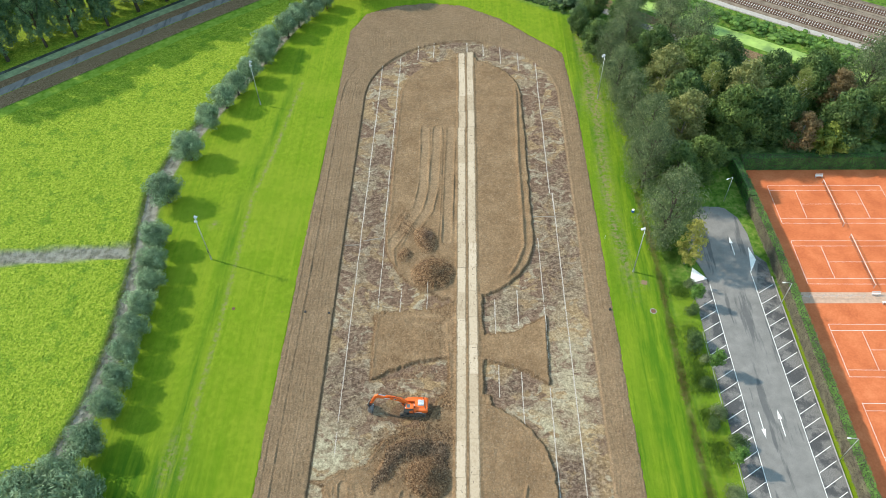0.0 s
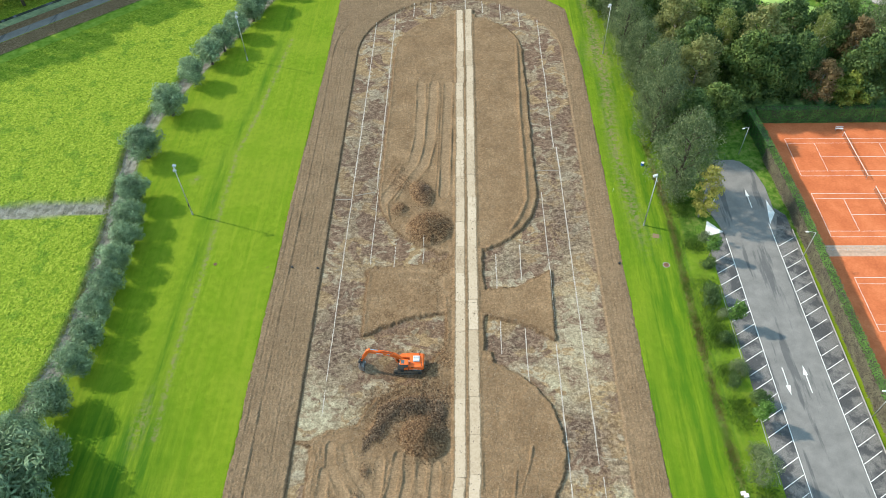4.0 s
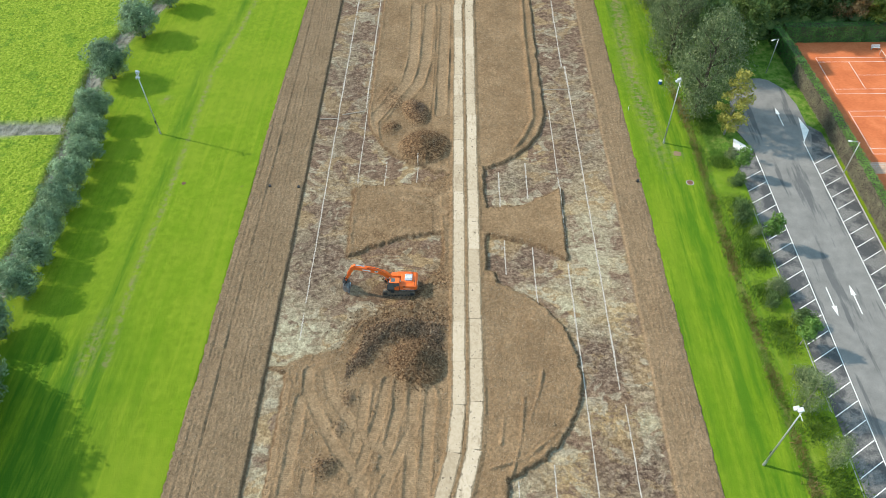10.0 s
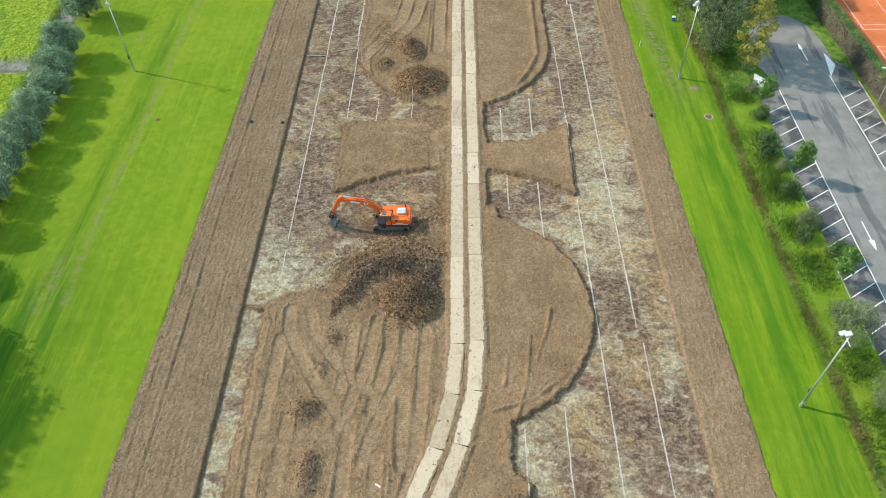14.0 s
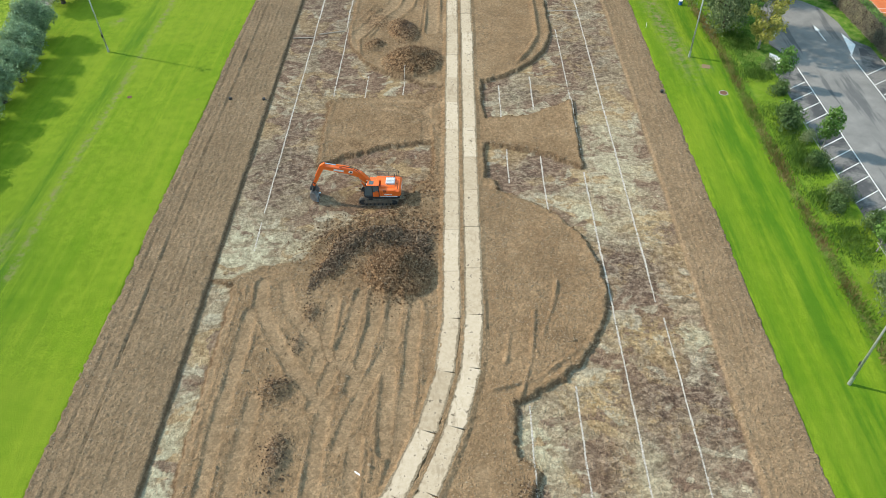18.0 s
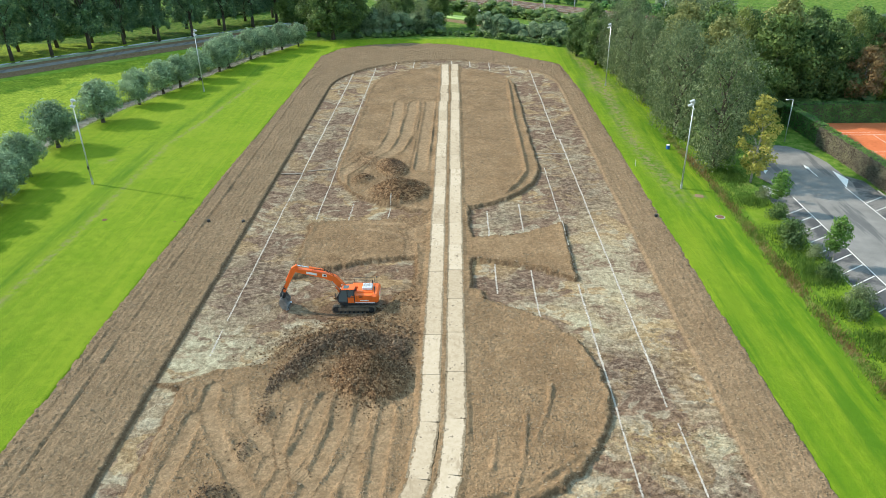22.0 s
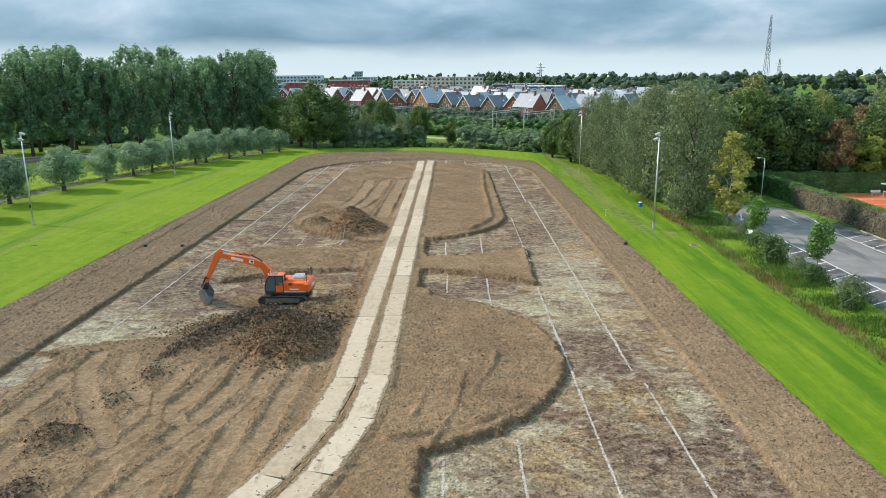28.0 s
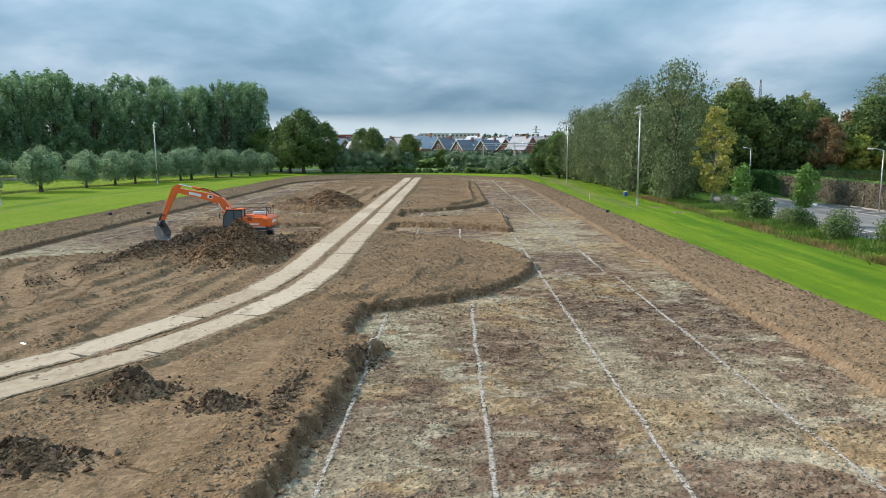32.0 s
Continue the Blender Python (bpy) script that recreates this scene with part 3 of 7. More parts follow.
def mesh_np(name, verts, faces, mat=None, soft=False):
    """A mesh from arrays: verts (n, 3), faces (m, 3 or 4)."""
    verts, faces = np.asarray(verts, np.float32), np.asarray(faces, np.int32)
    me = bpy.data.meshes.new(name)
    n, m, k = len(verts), len(faces), faces.shape[1]
    me.vertices.add(n)
    me.vertices.foreach_set("co", verts.ravel())
    me.loops.add(m * k)
    me.loops.foreach_set("vertex_index", faces.ravel())
    me.polygons.add(m)
    me.polygons.foreach_set("loop_start", np.arange(0, m * k, k, dtype=np.int32))
    if mat:
        me.materials.append(mat)
    me.update(calc_edges=True)
    me.polygons.foreach_set("use_smooth", np.full(m, soft))
    return me


def grid_faces(nx, ny):
    i = np.arange(nx * ny).reshape(ny, nx)
    return np.stack((i[:-1, :-1].ravel(), i[:-1, 1:].ravel(), i[1:, 1:].ravel(), i[1:, :-1].ravel()), 1)


def thing(name, m=None, label="", category="", group="", kind=""):
    """A top-level Empty at a thing's base."""
    ob = new(name)
    ob.empty_display_size = 0.2
    if m is not None:
        ob.matrix_world = m
    return tagged(ob, label, category, group, kind)


def part(name, bm, mat, parent=None, label="", soft=False):
    """Links a bmesh (or a ready mesh) as one mesh object under a thing or a part."""
    if isinstance(bm, bmesh.types.BMesh):
        me = bpy.data.meshes.new(name)
        bmesh.ops.recalc_face_normals(bm, faces=bm.faces)
        bm.to_mesh(me)
        bm.free()
        if soft:
            me.polygons.foreach_set("use_smooth", np.full(len(me.polygons), True))
    else:
        me = bm
    if mat and not me.materials:
        me.materials.append(mat)
    ob = new(name, me)
    if parent:
        ob.parent = parent
    if label:
        ob["label"] = label
    return ob


def box(bm, sx, sy, sz, m=None, bevel=0.0):
    """A box of those sizes centred on m's origin."""
    r = bmesh.ops.create_cube(bm, size=1.0, matrix=(m or Matrix()) @ Matrix.Diagonal((sx, sy, sz, 1)))
    if bevel:
        es = list({e for v in r["verts"] for e in v.link_edges})
        bmesh.ops.bevel(bm, geom=es, offset=bevel, segments=1, affect="EDGES")
    return bm


def rod(bm, a, b, r1, r2=None, seg=8):
    """A round bar from a to b."""
    a, b = Vector(a), Vector(b)
    d = b - a
    m = Matrix.Translation((a + b) / 2) @ d.to_track_quat("Z", "Y").to_matrix().to_4x4()
    bmesh.ops.create_cone(bm, cap_ends=True, segments=seg, radius1=r1, radius2=r1 if r2 is None else r2, depth=d.length, matrix=m)
    return bm


def prism(bm, outline, width, m=None):
    """An outline in the x-z plane, given a width along y, centred."""
    m = m or Matrix()
    lo = [bm.verts.new(m @ Vector((x, -width / 2, z))) for x, z in outline]
    hi = [bm.verts.new(m @ Vector((x, width / 2, z))) for x, z in outline]
    bm.faces.new(lo)
    bm.faces.new(hi[::-1])
    n = len(outline)
    for i in range(n):
        bm.faces.new((lo[i], hi[i], hi[(i + 1) % n], lo[(i + 1) % n]))
    return bm


def BM():
    return bmesh.new()

# ---- the field's plan: a stadium of stripped lanes round islands of topsoil ----
SOIL_EDGE = [(-34.4, -60), (-32.7, 45), (-32.3, 90), (-31.2, 140), (-30.8, 173), (-27, 182), (-19, 186), (-9.6, 187.3), (0, 185.6), (10.4, 178.6),
             (18.4, 170), (26.0, 162), (27.4, 138), (27.8, 95), (28.2, 45), (29.6, -60)]
WEST_EDGE = [(-24.4, 45.6), (-22.2, 45.6), (-19.5, 47.2), (-15.5, 48.2), (-13.0, 52.5), (-10.6, 53.6), (-6.5, 54.5), (-4.2, 60.0), (-2.0, 62.5), (5, 61.0), (5, -62), (-21.5, -62), (-21.6, 20), (-21.6, 44.8)]
MID_PIECE = [(-1, 84), (-3.0, 79.5), (-10, 78.6), (-16.3, 78.2), (-16.0, 63.6), (-13, 65.2), (-8.6, 67.3), (-2.5, 68.4), (4.0, 67.8), (8.0, 66.8), (11.0, 65.7),
             (14.9, 63.2), (15.3, 77.6), (9.3, 73.7), (4.0, 73.4), (3.2, 80.8), (3.0, 84)]
SOUTH_PIECE = [(-4, 32.5), (2.6, 32.5), (3.3, 30.2), (2.4, 26.6), (4.6, 26.5), (6.7, 24.8), (5.9, 22.5), (5.7, 17.7), (5.1, 12.8), (4.6, 8), (4.3, -62), (-4, -62)]


def stadium(x, y, cx, rx, y0, y1, ry0, ry1):
    dy = np.where(y > y1, (y - y1) * rx / ry1, np.where(y < y0, (y0 - y) * rx / ry0, 0))
    return rx - np.hypot(x - cx, dy)


def topsoil_sd(x, y):
    """Positive where the topsoil still lies, negative on the stripped lanes."""
    a = stadium(x, y, -0.6, 14.9, 97, 144, 15.6, 15.2)
    b = poly_sd(x, y, MID_PIECE)
    c = np.where(x > -3, 14.7 - np.hypot(x - 0.0, y - 45.0), -9)
    d = poly_sd(x, y, WEST_EDGE)
    e = poly_sd(x, y, SOUTH_PIECE)
    f = np.minimum(3.1 - np.abs(x - 0.6), np.minimum(y - 30, 160 - y))
    s = np.maximum.reduce([a, b, c, d, e, f])
    outer = -stadium(x, y, -0.35, 23.85, -90, 143.6, 1, 24.0)
    return np.maximum(s, outer), outer


def bell(x, y, cx, cy, rx, ry, turn=0.0):
    c, s = math.cos(turn), math.sin(turn)
    u, v = (x - cx) * c + (y - cy) * s, (y - cy) * c - (x - cx) * s
    return np.exp(-((u / rx) ** 2 + (v / ry) ** 2))


def cone(x, y, cx, cy, rx, ry, turn=0.0):
    c, s = math.cos(turn), math.sin(turn)
    u, v = (x - cx) * c + (y - cy) * s, (y - cy) * c - (x - cx) * s
    return np.clip(1 - np.sqrt((u / rx) ** 2 + (v / ry) ** 2 + 0.02), 0, 1)


BANDS = [  # broad pressed bands left by the crawler tracks
    [(-18.8, 44.9), (-18.6, 42.0), (-16.8, 38.6), (-14.3, 34.7), (-11.9, 31.8)], [(-16.5, 44.6), (-15.5, 41.3), (-13.1, 38.2), (-10.4, 35.3), (-8.8, 34.4)],
    [(-21.4, 43), (-21.6, 29), (-21.6, 8)], [(-19.2, 41), (-19.4, 29), (-19.4, 8)], [(-16.9, 31.5), (-17.2, 24), (-17.3, 8)], [(-8.9, 43.4), (-9.6, 38.5), (-10.8, 34.1), (-11.8, 30.7)],
    [(-5.3, 37.9), (-7.3, 33.5), (-8.6, 29.6), (-9.2, 27.0)], [(-11.5, 42.7), (-11.7, 37.9), (-12.1, 34.7)], [(-3.7, 42), (-3.8, 35.3), (-4.3, 28.5), (-5.4, 21)]]
LATE_BANDS = [[(-7.4, 43.4), (-7.4, 39.9), (-8.2, 35.3), (-8.8, 32.4)], [(-5.6, 43), (-5.7, 35.3), (-5.6, 26.5)], [(-10.8, 31), (-10.9, 27.5), (-11.2, 14)], [(-8.0, 27.5), (-8.2, 16)]]
FAR_BANDS = [[(-8.9, 131.2), (-8.4, 112.6), (-9.7, 104.0), (-13.1, 97.3), (-14.9, 93.8)], [(-6.0, 131.1), (-6.2, 112.6), (-7.3, 104.8), (-9.5, 99.9)], [(-2.8, 131.1), (-3.2, 96.0)],
             [(-14.9, 93.8), (-14.2, 88.0), (-11.7, 84.7), (-6.8, 82.4), (-2.5, 81.5)], [(-12.0, 80.6), (-7.0, 77.8), (-2.6, 76.6)], [(-10.0, 76.0), (-5.5, 74.6), (-2.4, 72.5)], [(-4.4, 84.0), (-3.4, 74.0), (-3.2, 66.5)]]
RIDGES = [  # thin ridges squeezed up beside the tracks
    [(-22.6, 44.6), (-22.6, 34.8), (-22.7, 26.5), (-22.9, 8)], [(-20.3, 44.6), (-20.3, 35.4), (-20.5, 8)], [(-18.1, 35.4), (-18.3, 8)], [(-2.7, 41.2), (-2.8, 32.4)], [(-9.9, 43.4), (-9.9, 40.6), (-10.4, 37.2)],
    [(-5.9, 38.5), (-7.9, 34.1), (-8.6, 31.8)], [(7.5, 41.2), (6.8, 35.3), (5.8, 31.8)], [(10.0, 44.8), (9.2, 41.9), (8.1, 38.5)], [(5.4, 41.2), (4.5, 35.3)], [(3.4, 32.3), (7.4, 33.5), (11.4, 37)], [(-6.5, 36), (-6.7, 24)]]
FAR_RIDGES = [[(-4.7, 130.0), (-4.6, 105.6), (-5.0, 96.0)], [(-7.9, 132.2), (-1.8, 132.8)], [(-10.4, 107.3), (-12.3, 102.3), (-14.0, 96.0)], [(-8.2, 105.6), (-10.6, 99.1), (-12.4, 94.5)], [(-11.6, 106), (-14.6, 99.5)]]
NEAR_BANDS = [[(2.2, 25), (2.4, 19), (1.2, 10)], [(-0.6, 22), (0.4, 12)]]


def field(x, y):
    """Height and surface kinds of the dug ground at x, y."""
    wob = (fbm(x * 0.9, y * 0.9, 4, 3) - 0.5) * 0.8
    sd, outer = topsoil_sd(x, y)
    sd = sd + wob * np.where(outer > -1.5, 0.25, 0.8)
    sd = sd + (fbm(x * 2.2, y * 2.2, 4, 7) - 0.5) * np.where(y < 70, 0.55, 0.25) * (outer < -1.5)
    sd = sd + (fbm(x * 0.45, y * 0.6, 4, 8) - 0.5) * 5.0 * bell(x, y, -9.0, 79.5, 8.0, 3.2) * (x < -2)
    up = smooth(sd, -0.09, 0.09) * (1 - 0.75 * bell(x, y, -9.0, 80.0, 8.0, 3.0) * (x < -2))
    plough = smooth(outer, -0.25, 0.0)
    lane = 1 - smooth(sd, -0.45, 0.02)
    coarse, clod = fbm(x * 0.35, y * 0.35, 4, 11), fbm(x * 2.6, y * 2.6, 4, 21)
    z = np.where(outer > -1.5, np.where(x > 5, 0.2 + 0.15 * smooth(outer, 0.3, 3.0), 0.32), 0.36) * up + up * (coarse - 0.5) * 0.22 + (clod - 0.5) * (0.05 + 0.07 * up) + (fbm(x * 4.7, y * 4.7, 2, 23) - 0.5) * (0.02 + 0.03 * up)
    # flaky striations where the digger's blade tore the lanes
    flake = np.abs(fbm(x * 1.1, y * 4.2, 4, 91) - 0.5)
    z -= 0.07 * lane * smooth(0.07 - flake, 0.0, 0.07) * smooth(fbm(x * 0.4, y * 0.4, 2, 93), 0.3, 0.55)
    # a crumbled lip on the island edges, a spill at their foot
    z += 0.14 * np.exp(-((sd - 0.35) / 0.3) ** 2) * (0.1 + 1.5 * fbm(x * 2.4, y * 2.4, 4, 31)) * np.where(outer > -1.5, 0.3, 1.0)
    # harrow marks along the ploughed rim
    furrow = np.sin(x * 2 * np.pi / 0.62 + 1.5 * fbm(x * 0.35, y * 0.25, 3, 41) * 8)
    z += plough * (0.022 * furrow + 0.08 * (fbm(x * 2.6, y * 1.8, 4, 51) - 0.5))
    for off, deep in ((2.9, 0.05), (5.55, 0.15), (5.2, 0.05), (7.35, 0.10)):
        g = outer - off - 0.18 * np.sin(y * 0.05 + off)
        deep = deep * np.where(x > 5, 0.5, 1.0) * (0.4 + 1.2 * fbm(x * 0.1, y * 0.3, 3, 43))
        z += plough * deep * (0.6 * np.exp(-((g - 0.22) / 0.14) ** 2) - np.exp(-(g / 0.12) ** 2))
    # ridges beside the inner island's eastern rim and in the western dump
    z += up * 0.40 * np.exp(-((x - np.interp(y, [85.7, 89.2, 94.3, 107, 122, 143], [8.2, 10.4, 12.3, 12.4, 12.4, 13.0])) / 0.35) ** 2) * smooth(y, 85.7, 88) * (1 - smooth(y, 140, 152)) * (0.5 + fbm(x, y * 0.5, 3, 55))
    # crawler bands with squeezed-up edges, thin ridges, gouges
    bend = (fbm(x * 0.22, y * 0.22, 3, 64) - 0.5) * 0.5
    frag = np.clip(fbm(x * 0.7, y * 0.3, 3, 61) * 2.4 - 0.55, 0, 1.2)
    rut, press, rim = np.zeros_like(z), np.zeros_like(z), np.zeros_like(z)
    run, best = np.zeros_like(z), np.full(np.shape(z), 1e9)
    for pts in BANDS + LATE_BANDS + FAR_BANDS:
        d, go = line_dist(x + bend, y, pts, True)
        run, best = np.where(d < best, go, run), np.minimum(best, d)
        rut = np.maximum(rut, np.exp(-(d / np.where(y > 80, 0.9, 0.62)) ** 6))
        rim = np.maximum(rim, np.exp(-((d - np.where(y > 80, 1.1, 0.78)) / 0.13) ** 2))
    for pts in RIDGES + FAR_RIDGES:
        rim = np.maximum(rim, np.where(y > 80, 1.0, np.where(x > 3, 1.7, 0.8)) * np.exp(-(line_dist(x + bend, y, pts) / 0.16) ** 2))
    for pts in NEAR_BANDS:
        press = np.maximum(press, np.exp(-(line_dist(x + bend, y, pts) / 0.6) ** 6))
    far = np.where(y > 80, 0.9, 1.0)
    z += up * far * (-0.10 * rut - 0.03 * press + np.where(y > 80, 0.26, 0.17) * rim * (1 - rut) * frag)
    z -= up * (clod - 0.5) * 0.07 * rut
    tread = up * np.maximum(np.maximum(rut * np.where(y > 80, 1.3, 1.0), press), 0.35 * smooth(fbm(x * 0.3, y * 0.15, 3, 66), 0.5, 0.6) * (1 - smooth(y, 40, 46)) * (x < 0)) 
    # heaps
    rough_n = fbm(x * 0.75, y * 0.75, 5, 71)
    h1 = 2.3 * cone(x, y, -5.7, 87.2, 4.9, 4.7) + 1.6 * cone(x, y, -7.3, 96.0, 2.5, 4.4, 0.25) + 0.9 * cone(x, y, -11.4, 92.0, 2.0, 2.4) + 0.5 * cone(x, y, -11.5, 99.5, 4.5, 6.0, 0.4)
    h2 = (2.5 * cone(x, y, -5.2, 46.0, 3.8, 4.0, 0.2) + 1.6 * cone(x, y, -8.0, 50.9, 4.8, 2.2, 0.15) + 0.85 * cone(x, y, -11.8, 47.6, 3.9, 1.6, 0.95) + 0.8 * cone(x, y, -3.5, 50.4, 1.9, 2.6) +
          0.5 * cone(x, y, -9.6, 47.8, 6.0, 5.0) + 0.5 * cone(x, y, -6.5, 55, 5.0, 3.5))
    h3 = 0.85 * cone(x, y, -15.2, 32.4, 2.2, 1.8) + 0.8 * cone(x, y, -14.2, 26.0, 1.7, 3.6) + 0.5 * cone(x, y, -13.4, 41.1, 1.2, 1.9) + 0.45 * cone(x, y, -14.2, 37.2, 0.9, 1.8) + 0.35 * cone(x, y, -9.8, 32.3, 1.0, 1.4)
    h4 = 0.75 * cone(x, y, -0.7, 19.0, 1.5, 1.1) + 0.55 * cone(x, y, 2.4, 17.8, 1.1, 0.8) + 0.6 * cone(x, y, -1.2, 14.0, 1.7, 1.1) + 0.4 * cone(x, y, 5.9, 23.0, 1.1, 1.0) + 0.3 * cone(x, y, 4.2, 18.4, 0.6, 1.6)
    hs = h1 + h2 + h3 + h4
    z += hs * (0.72 + 0.55 * rough_n) * smooth(hs, 0.02, 0.5)
    heap = smooth(h1 + h2 + h3 * 0.8 + h4 * 0.8 + (rough_n - 0.5) * 0.5, 0.08, 0.6)
    heap = np.maximum(heap, np.clip(0.95 * bell(x, y, -8.2, 52.5, 5.4, 5.2) + 0.7 * bell(x, y, -3.0, 58, 2.0, 5.0) + 0.5 * bell(x, y, -3.5, 76, 4, 5) + 0.4 * bell(x, y, -9, 66, 7, 7), 0, 1) * smooth(fbm(x * 0.8, y * 0.8, 4, 73), 0.38, 0.55))
    # a shallow dig in front of the machine
    dig = bell(x, y, -12.2, 57.8, 3.4, 2.6)
    z -= 0.25 * dig
    # cut banks darkened for moist subsoil and painted shade, the dig for damp alone
    damp_shade = 0.80 * np.exp(-((sd + 0.03) / 0.13) ** 2) * np.where((outer > -1.5) & (x > 5), 0.0, 1.0) + 0.5 * smooth(dig, 0.3, 0.9)
    # pale line painted where the sun strikes the east rim's face
    lit_lip = 0.4 * np.exp(-((outer - 0.02) / 0.13) ** 2) * (x > 5)
    pale = (0.8 * bell(x, y, 18.8, 65, 4.0, 11) + bell(x, y, 14.4, 54.5, 1.7, 4.0, 0.5) + 0.5 * bell(x, y, 20.0, 50.5, 1.5, 2.5) + 0.7 * bell(x, y, 21.5, 38.2, 2.0, 1.6) + bell(x, y, -22.4, 49, 2.6, 6.0) + 0.8 * bell(x, y, -18.2, 50.4, 4.0, 2.8) +
            0.2 * bell(x, y, -21.5, 60, 3.2, 12) + bell(x, y, 6.6, 27.3, 2.6, 3.0) + 0.6 * bell(x, y, 15.0, 25.5, 2.0, 5.0) + 0.4 * bell(x, y, 8.5, 16.5, 3.0, 5.5) + 0.45 * bell(x, y, 20.8, 22, 2.2, 6.0) +
            0.3 * bell(x, y, 16.5, 16, 2.2, 4.0) + bell(x, y, -23.2, 24, 1.6, 9) + 0.8 * bell(x, y, 7.9, 78.5, 1.1, 4.0) + 0.4 * bell(x, y, -21, 112, 2.2, 9) + 0.35 * bell(x, y, 20, 95, 2, 9) + 0.8 * bell(x, y, 22, 38, 1.6, 2.0))
    ochre = (bell(x, y, 17.6, 38.6, 4.0, 2.2) + 0.9 * bell(x, y, 12.5, 31.5, 3.0, 2.4) + 0.7 * bell(x, y, -19.5, 78.5, 4.5, 2.2) + 0.9 * bell(x, y, -15.7, 79.6, 1.3, 0.8) + 0.9 * bell(x, y, -11.7, 79.4, 1.1, 0.6) + 0.9 * bell(x, y, -6.8, 78.9, 1.2, 0.6) + bell(x, y, 20.5, 52.0, 2.0, 4.0) + 0.6 * bell(x, y, 13.0, 22.5, 1.6, 5) + 0.5 * bell(x, y, 20, 77, 3, 2))
    dark = (bell(x, y, 17.5, 47, 5.5, 5.0) + bell(x, y, 21.3, 31.5, 2.4, 5.0) + 0.8 * bell(x, y, 12.6, 20.5, 1.3, 7.0, 0.12) + 0.9 * bell(x, y, 17.0, 30.5, 2.2, 4.5) + 0.8 * bell(x, y, 8.0, 62.5, 3.6, 3.5) +
            0.8 * bell(x, y, -19.5, 63, 4.0, 9.0) + 0.6 * bell(x, y, 18.5, 88, 4.0, 6.5) + 0.8 * bell(x, y, 8.5, 79.5, 4.5, 3.0) + 0.7 * bell(x, y, 18.6, 17.6, 3.4, 0.5, 0.5) +
            bell(x, y, -8.2, 51.2, 4.2, 1.3, 0.15) + 0.9 * bell(x, y, -12.2, 46.8, 3.4, 0.9, 0.95) + 0.9 * bell(x, y, -3.0, 49.4, 1.1, 2.6) + 0.8 * bell(x, y, -14.1, 25.6, 1.0, 3.0) + bell(x, y, -13.4, 41.1, 0.9, 1.7) +
            0.8 * bell(x, y, -14.2, 37.2, 0.7, 1.6) + 0.6 * bell(x, y, -19.5, 105, 6, 30) + 0.55 * bell(x, y, 19, 108, 5, 26) + 0.4 * bell(x, y, 0, 164, 26, 6) + 0.7 * bell(x, y, -8.2, 91.2, 2.6, 1.1, 0.3) + 0.9 * bell(x, y, -6.9, 97.0, 1.1, 2.6) + 0.6 * bell(x, y, -4.7, 104, 0.5, 6.0))
    return z, dict(plough=plough, lane=lane, heap=heap, damp_shade=np.clip(damp_shade, 0, 0.85), pale=np.clip(pale, 0, 1), ochre=np.clip(ochre, 0, 0.9), dark=np.clip(dark, 0, 0.9), tread=tread, lit_lip=lit_lip, run=run)


def field_z(x, y):
    return float(field(np.array([float(x)]), np.array([float(y)]))[0][0])


def add_attr(me, name, values):
    a = me.attributes.new(name, "FLOAT", "POINT")
    a.data.foreach_set("value", np.asarray(values, np.float32).ravel())


def steps(*spans):
    """Coordinates from (start, end, step) spans that follow one another."""
    out = [np.arange(a, b - 1e-6, s) for a, b, s in spans]
    return np.concatenate(out + [[spans[-1][1]]])


# ---- the ground: one sheet of lawn, meadow and rough that reaches the horizon ----
WEST_DITCH = [(-66.5, -20), (-65.6, 47), (-63.3, 59), (-63.0, 72), (-64.4, 88), (-66.0, 100), (-67.2, 110), (-65.5, 121), (-62.0, 133), (-58.5, 143), (-53.5, 158), (-47, 176), (-41, 189)]
CROSS_DITCH = [(-130, 90.0), (-94, 91.3), (-80, 92.6), (-67.5, 93.4)]
TOW_ROAD = [(-300, -25), (-117.0, 146.2), (-108.8, 153.9), (-100.6, 161.5), (-91.5, 170.0), (-82.4, 178.5), (-71.8, 187.8), (-30, 223), (60, 292)]
EAST_DITCH = [(35.2, 135), (37.0, 110), (37.9, 90), (37.6, 70), (37.7, 50), (38.3, 30), (38.8, 0)]
RAIL_DIR = Vector((0.83, -0.558))
gx = steps((-4200, -700, 500), (-700, -200, 50), (-200, -125, 5), (-125, -70, 1.0), (-70, -34, 0.45), (-34, -29, 0.25), (-29, 24, 1.0), (24, 29, 0.25), (29, 44, 0.4), (44, 120, 1.5), (120, 320, 20), (320, 4200, 250))
gy = steps((-900, -40, 60), (-40, 5, 3), (5, 200, 1.1), (200, 300, 4), (300, 700, 25), (700, 4600, 260))
X, Y = np.meshgrid(gx, gy)
near = (X > -130) & (X < 60) & (Y > -25) & (Y < 205)
soil_in = poly_sd(X, Y, SOIL_EDGE)
Z = 0.27 + np.where(near, (fbm(X * 0.12, Y * 0.12, 3, 5) - 0.5) * 0.16 * smooth(line_dist(X, Y, TOW_ROAD), 13.0, 20.0), 0)
Z -= 1.1 * smooth(soil_in, 0.1, 0.8)
wd = line_dist(X, Y, WEST_DITCH)
cd = line_dist(X, Y, CROSS_DITCH)
ed = line_dist(X, Y, EAST_DITCH)
td = line_dist(X, Y, TOW_ROAD)
Z -= 0.5 * (1 - smooth(wd, 1.1, 2.3)) + 0.7 * (1 - smooth(cd, 1.4, 2.6)) * (wd > 1.5)
Z -= 0.05 * (1 - smooth(ed, 0.2, 1.2))
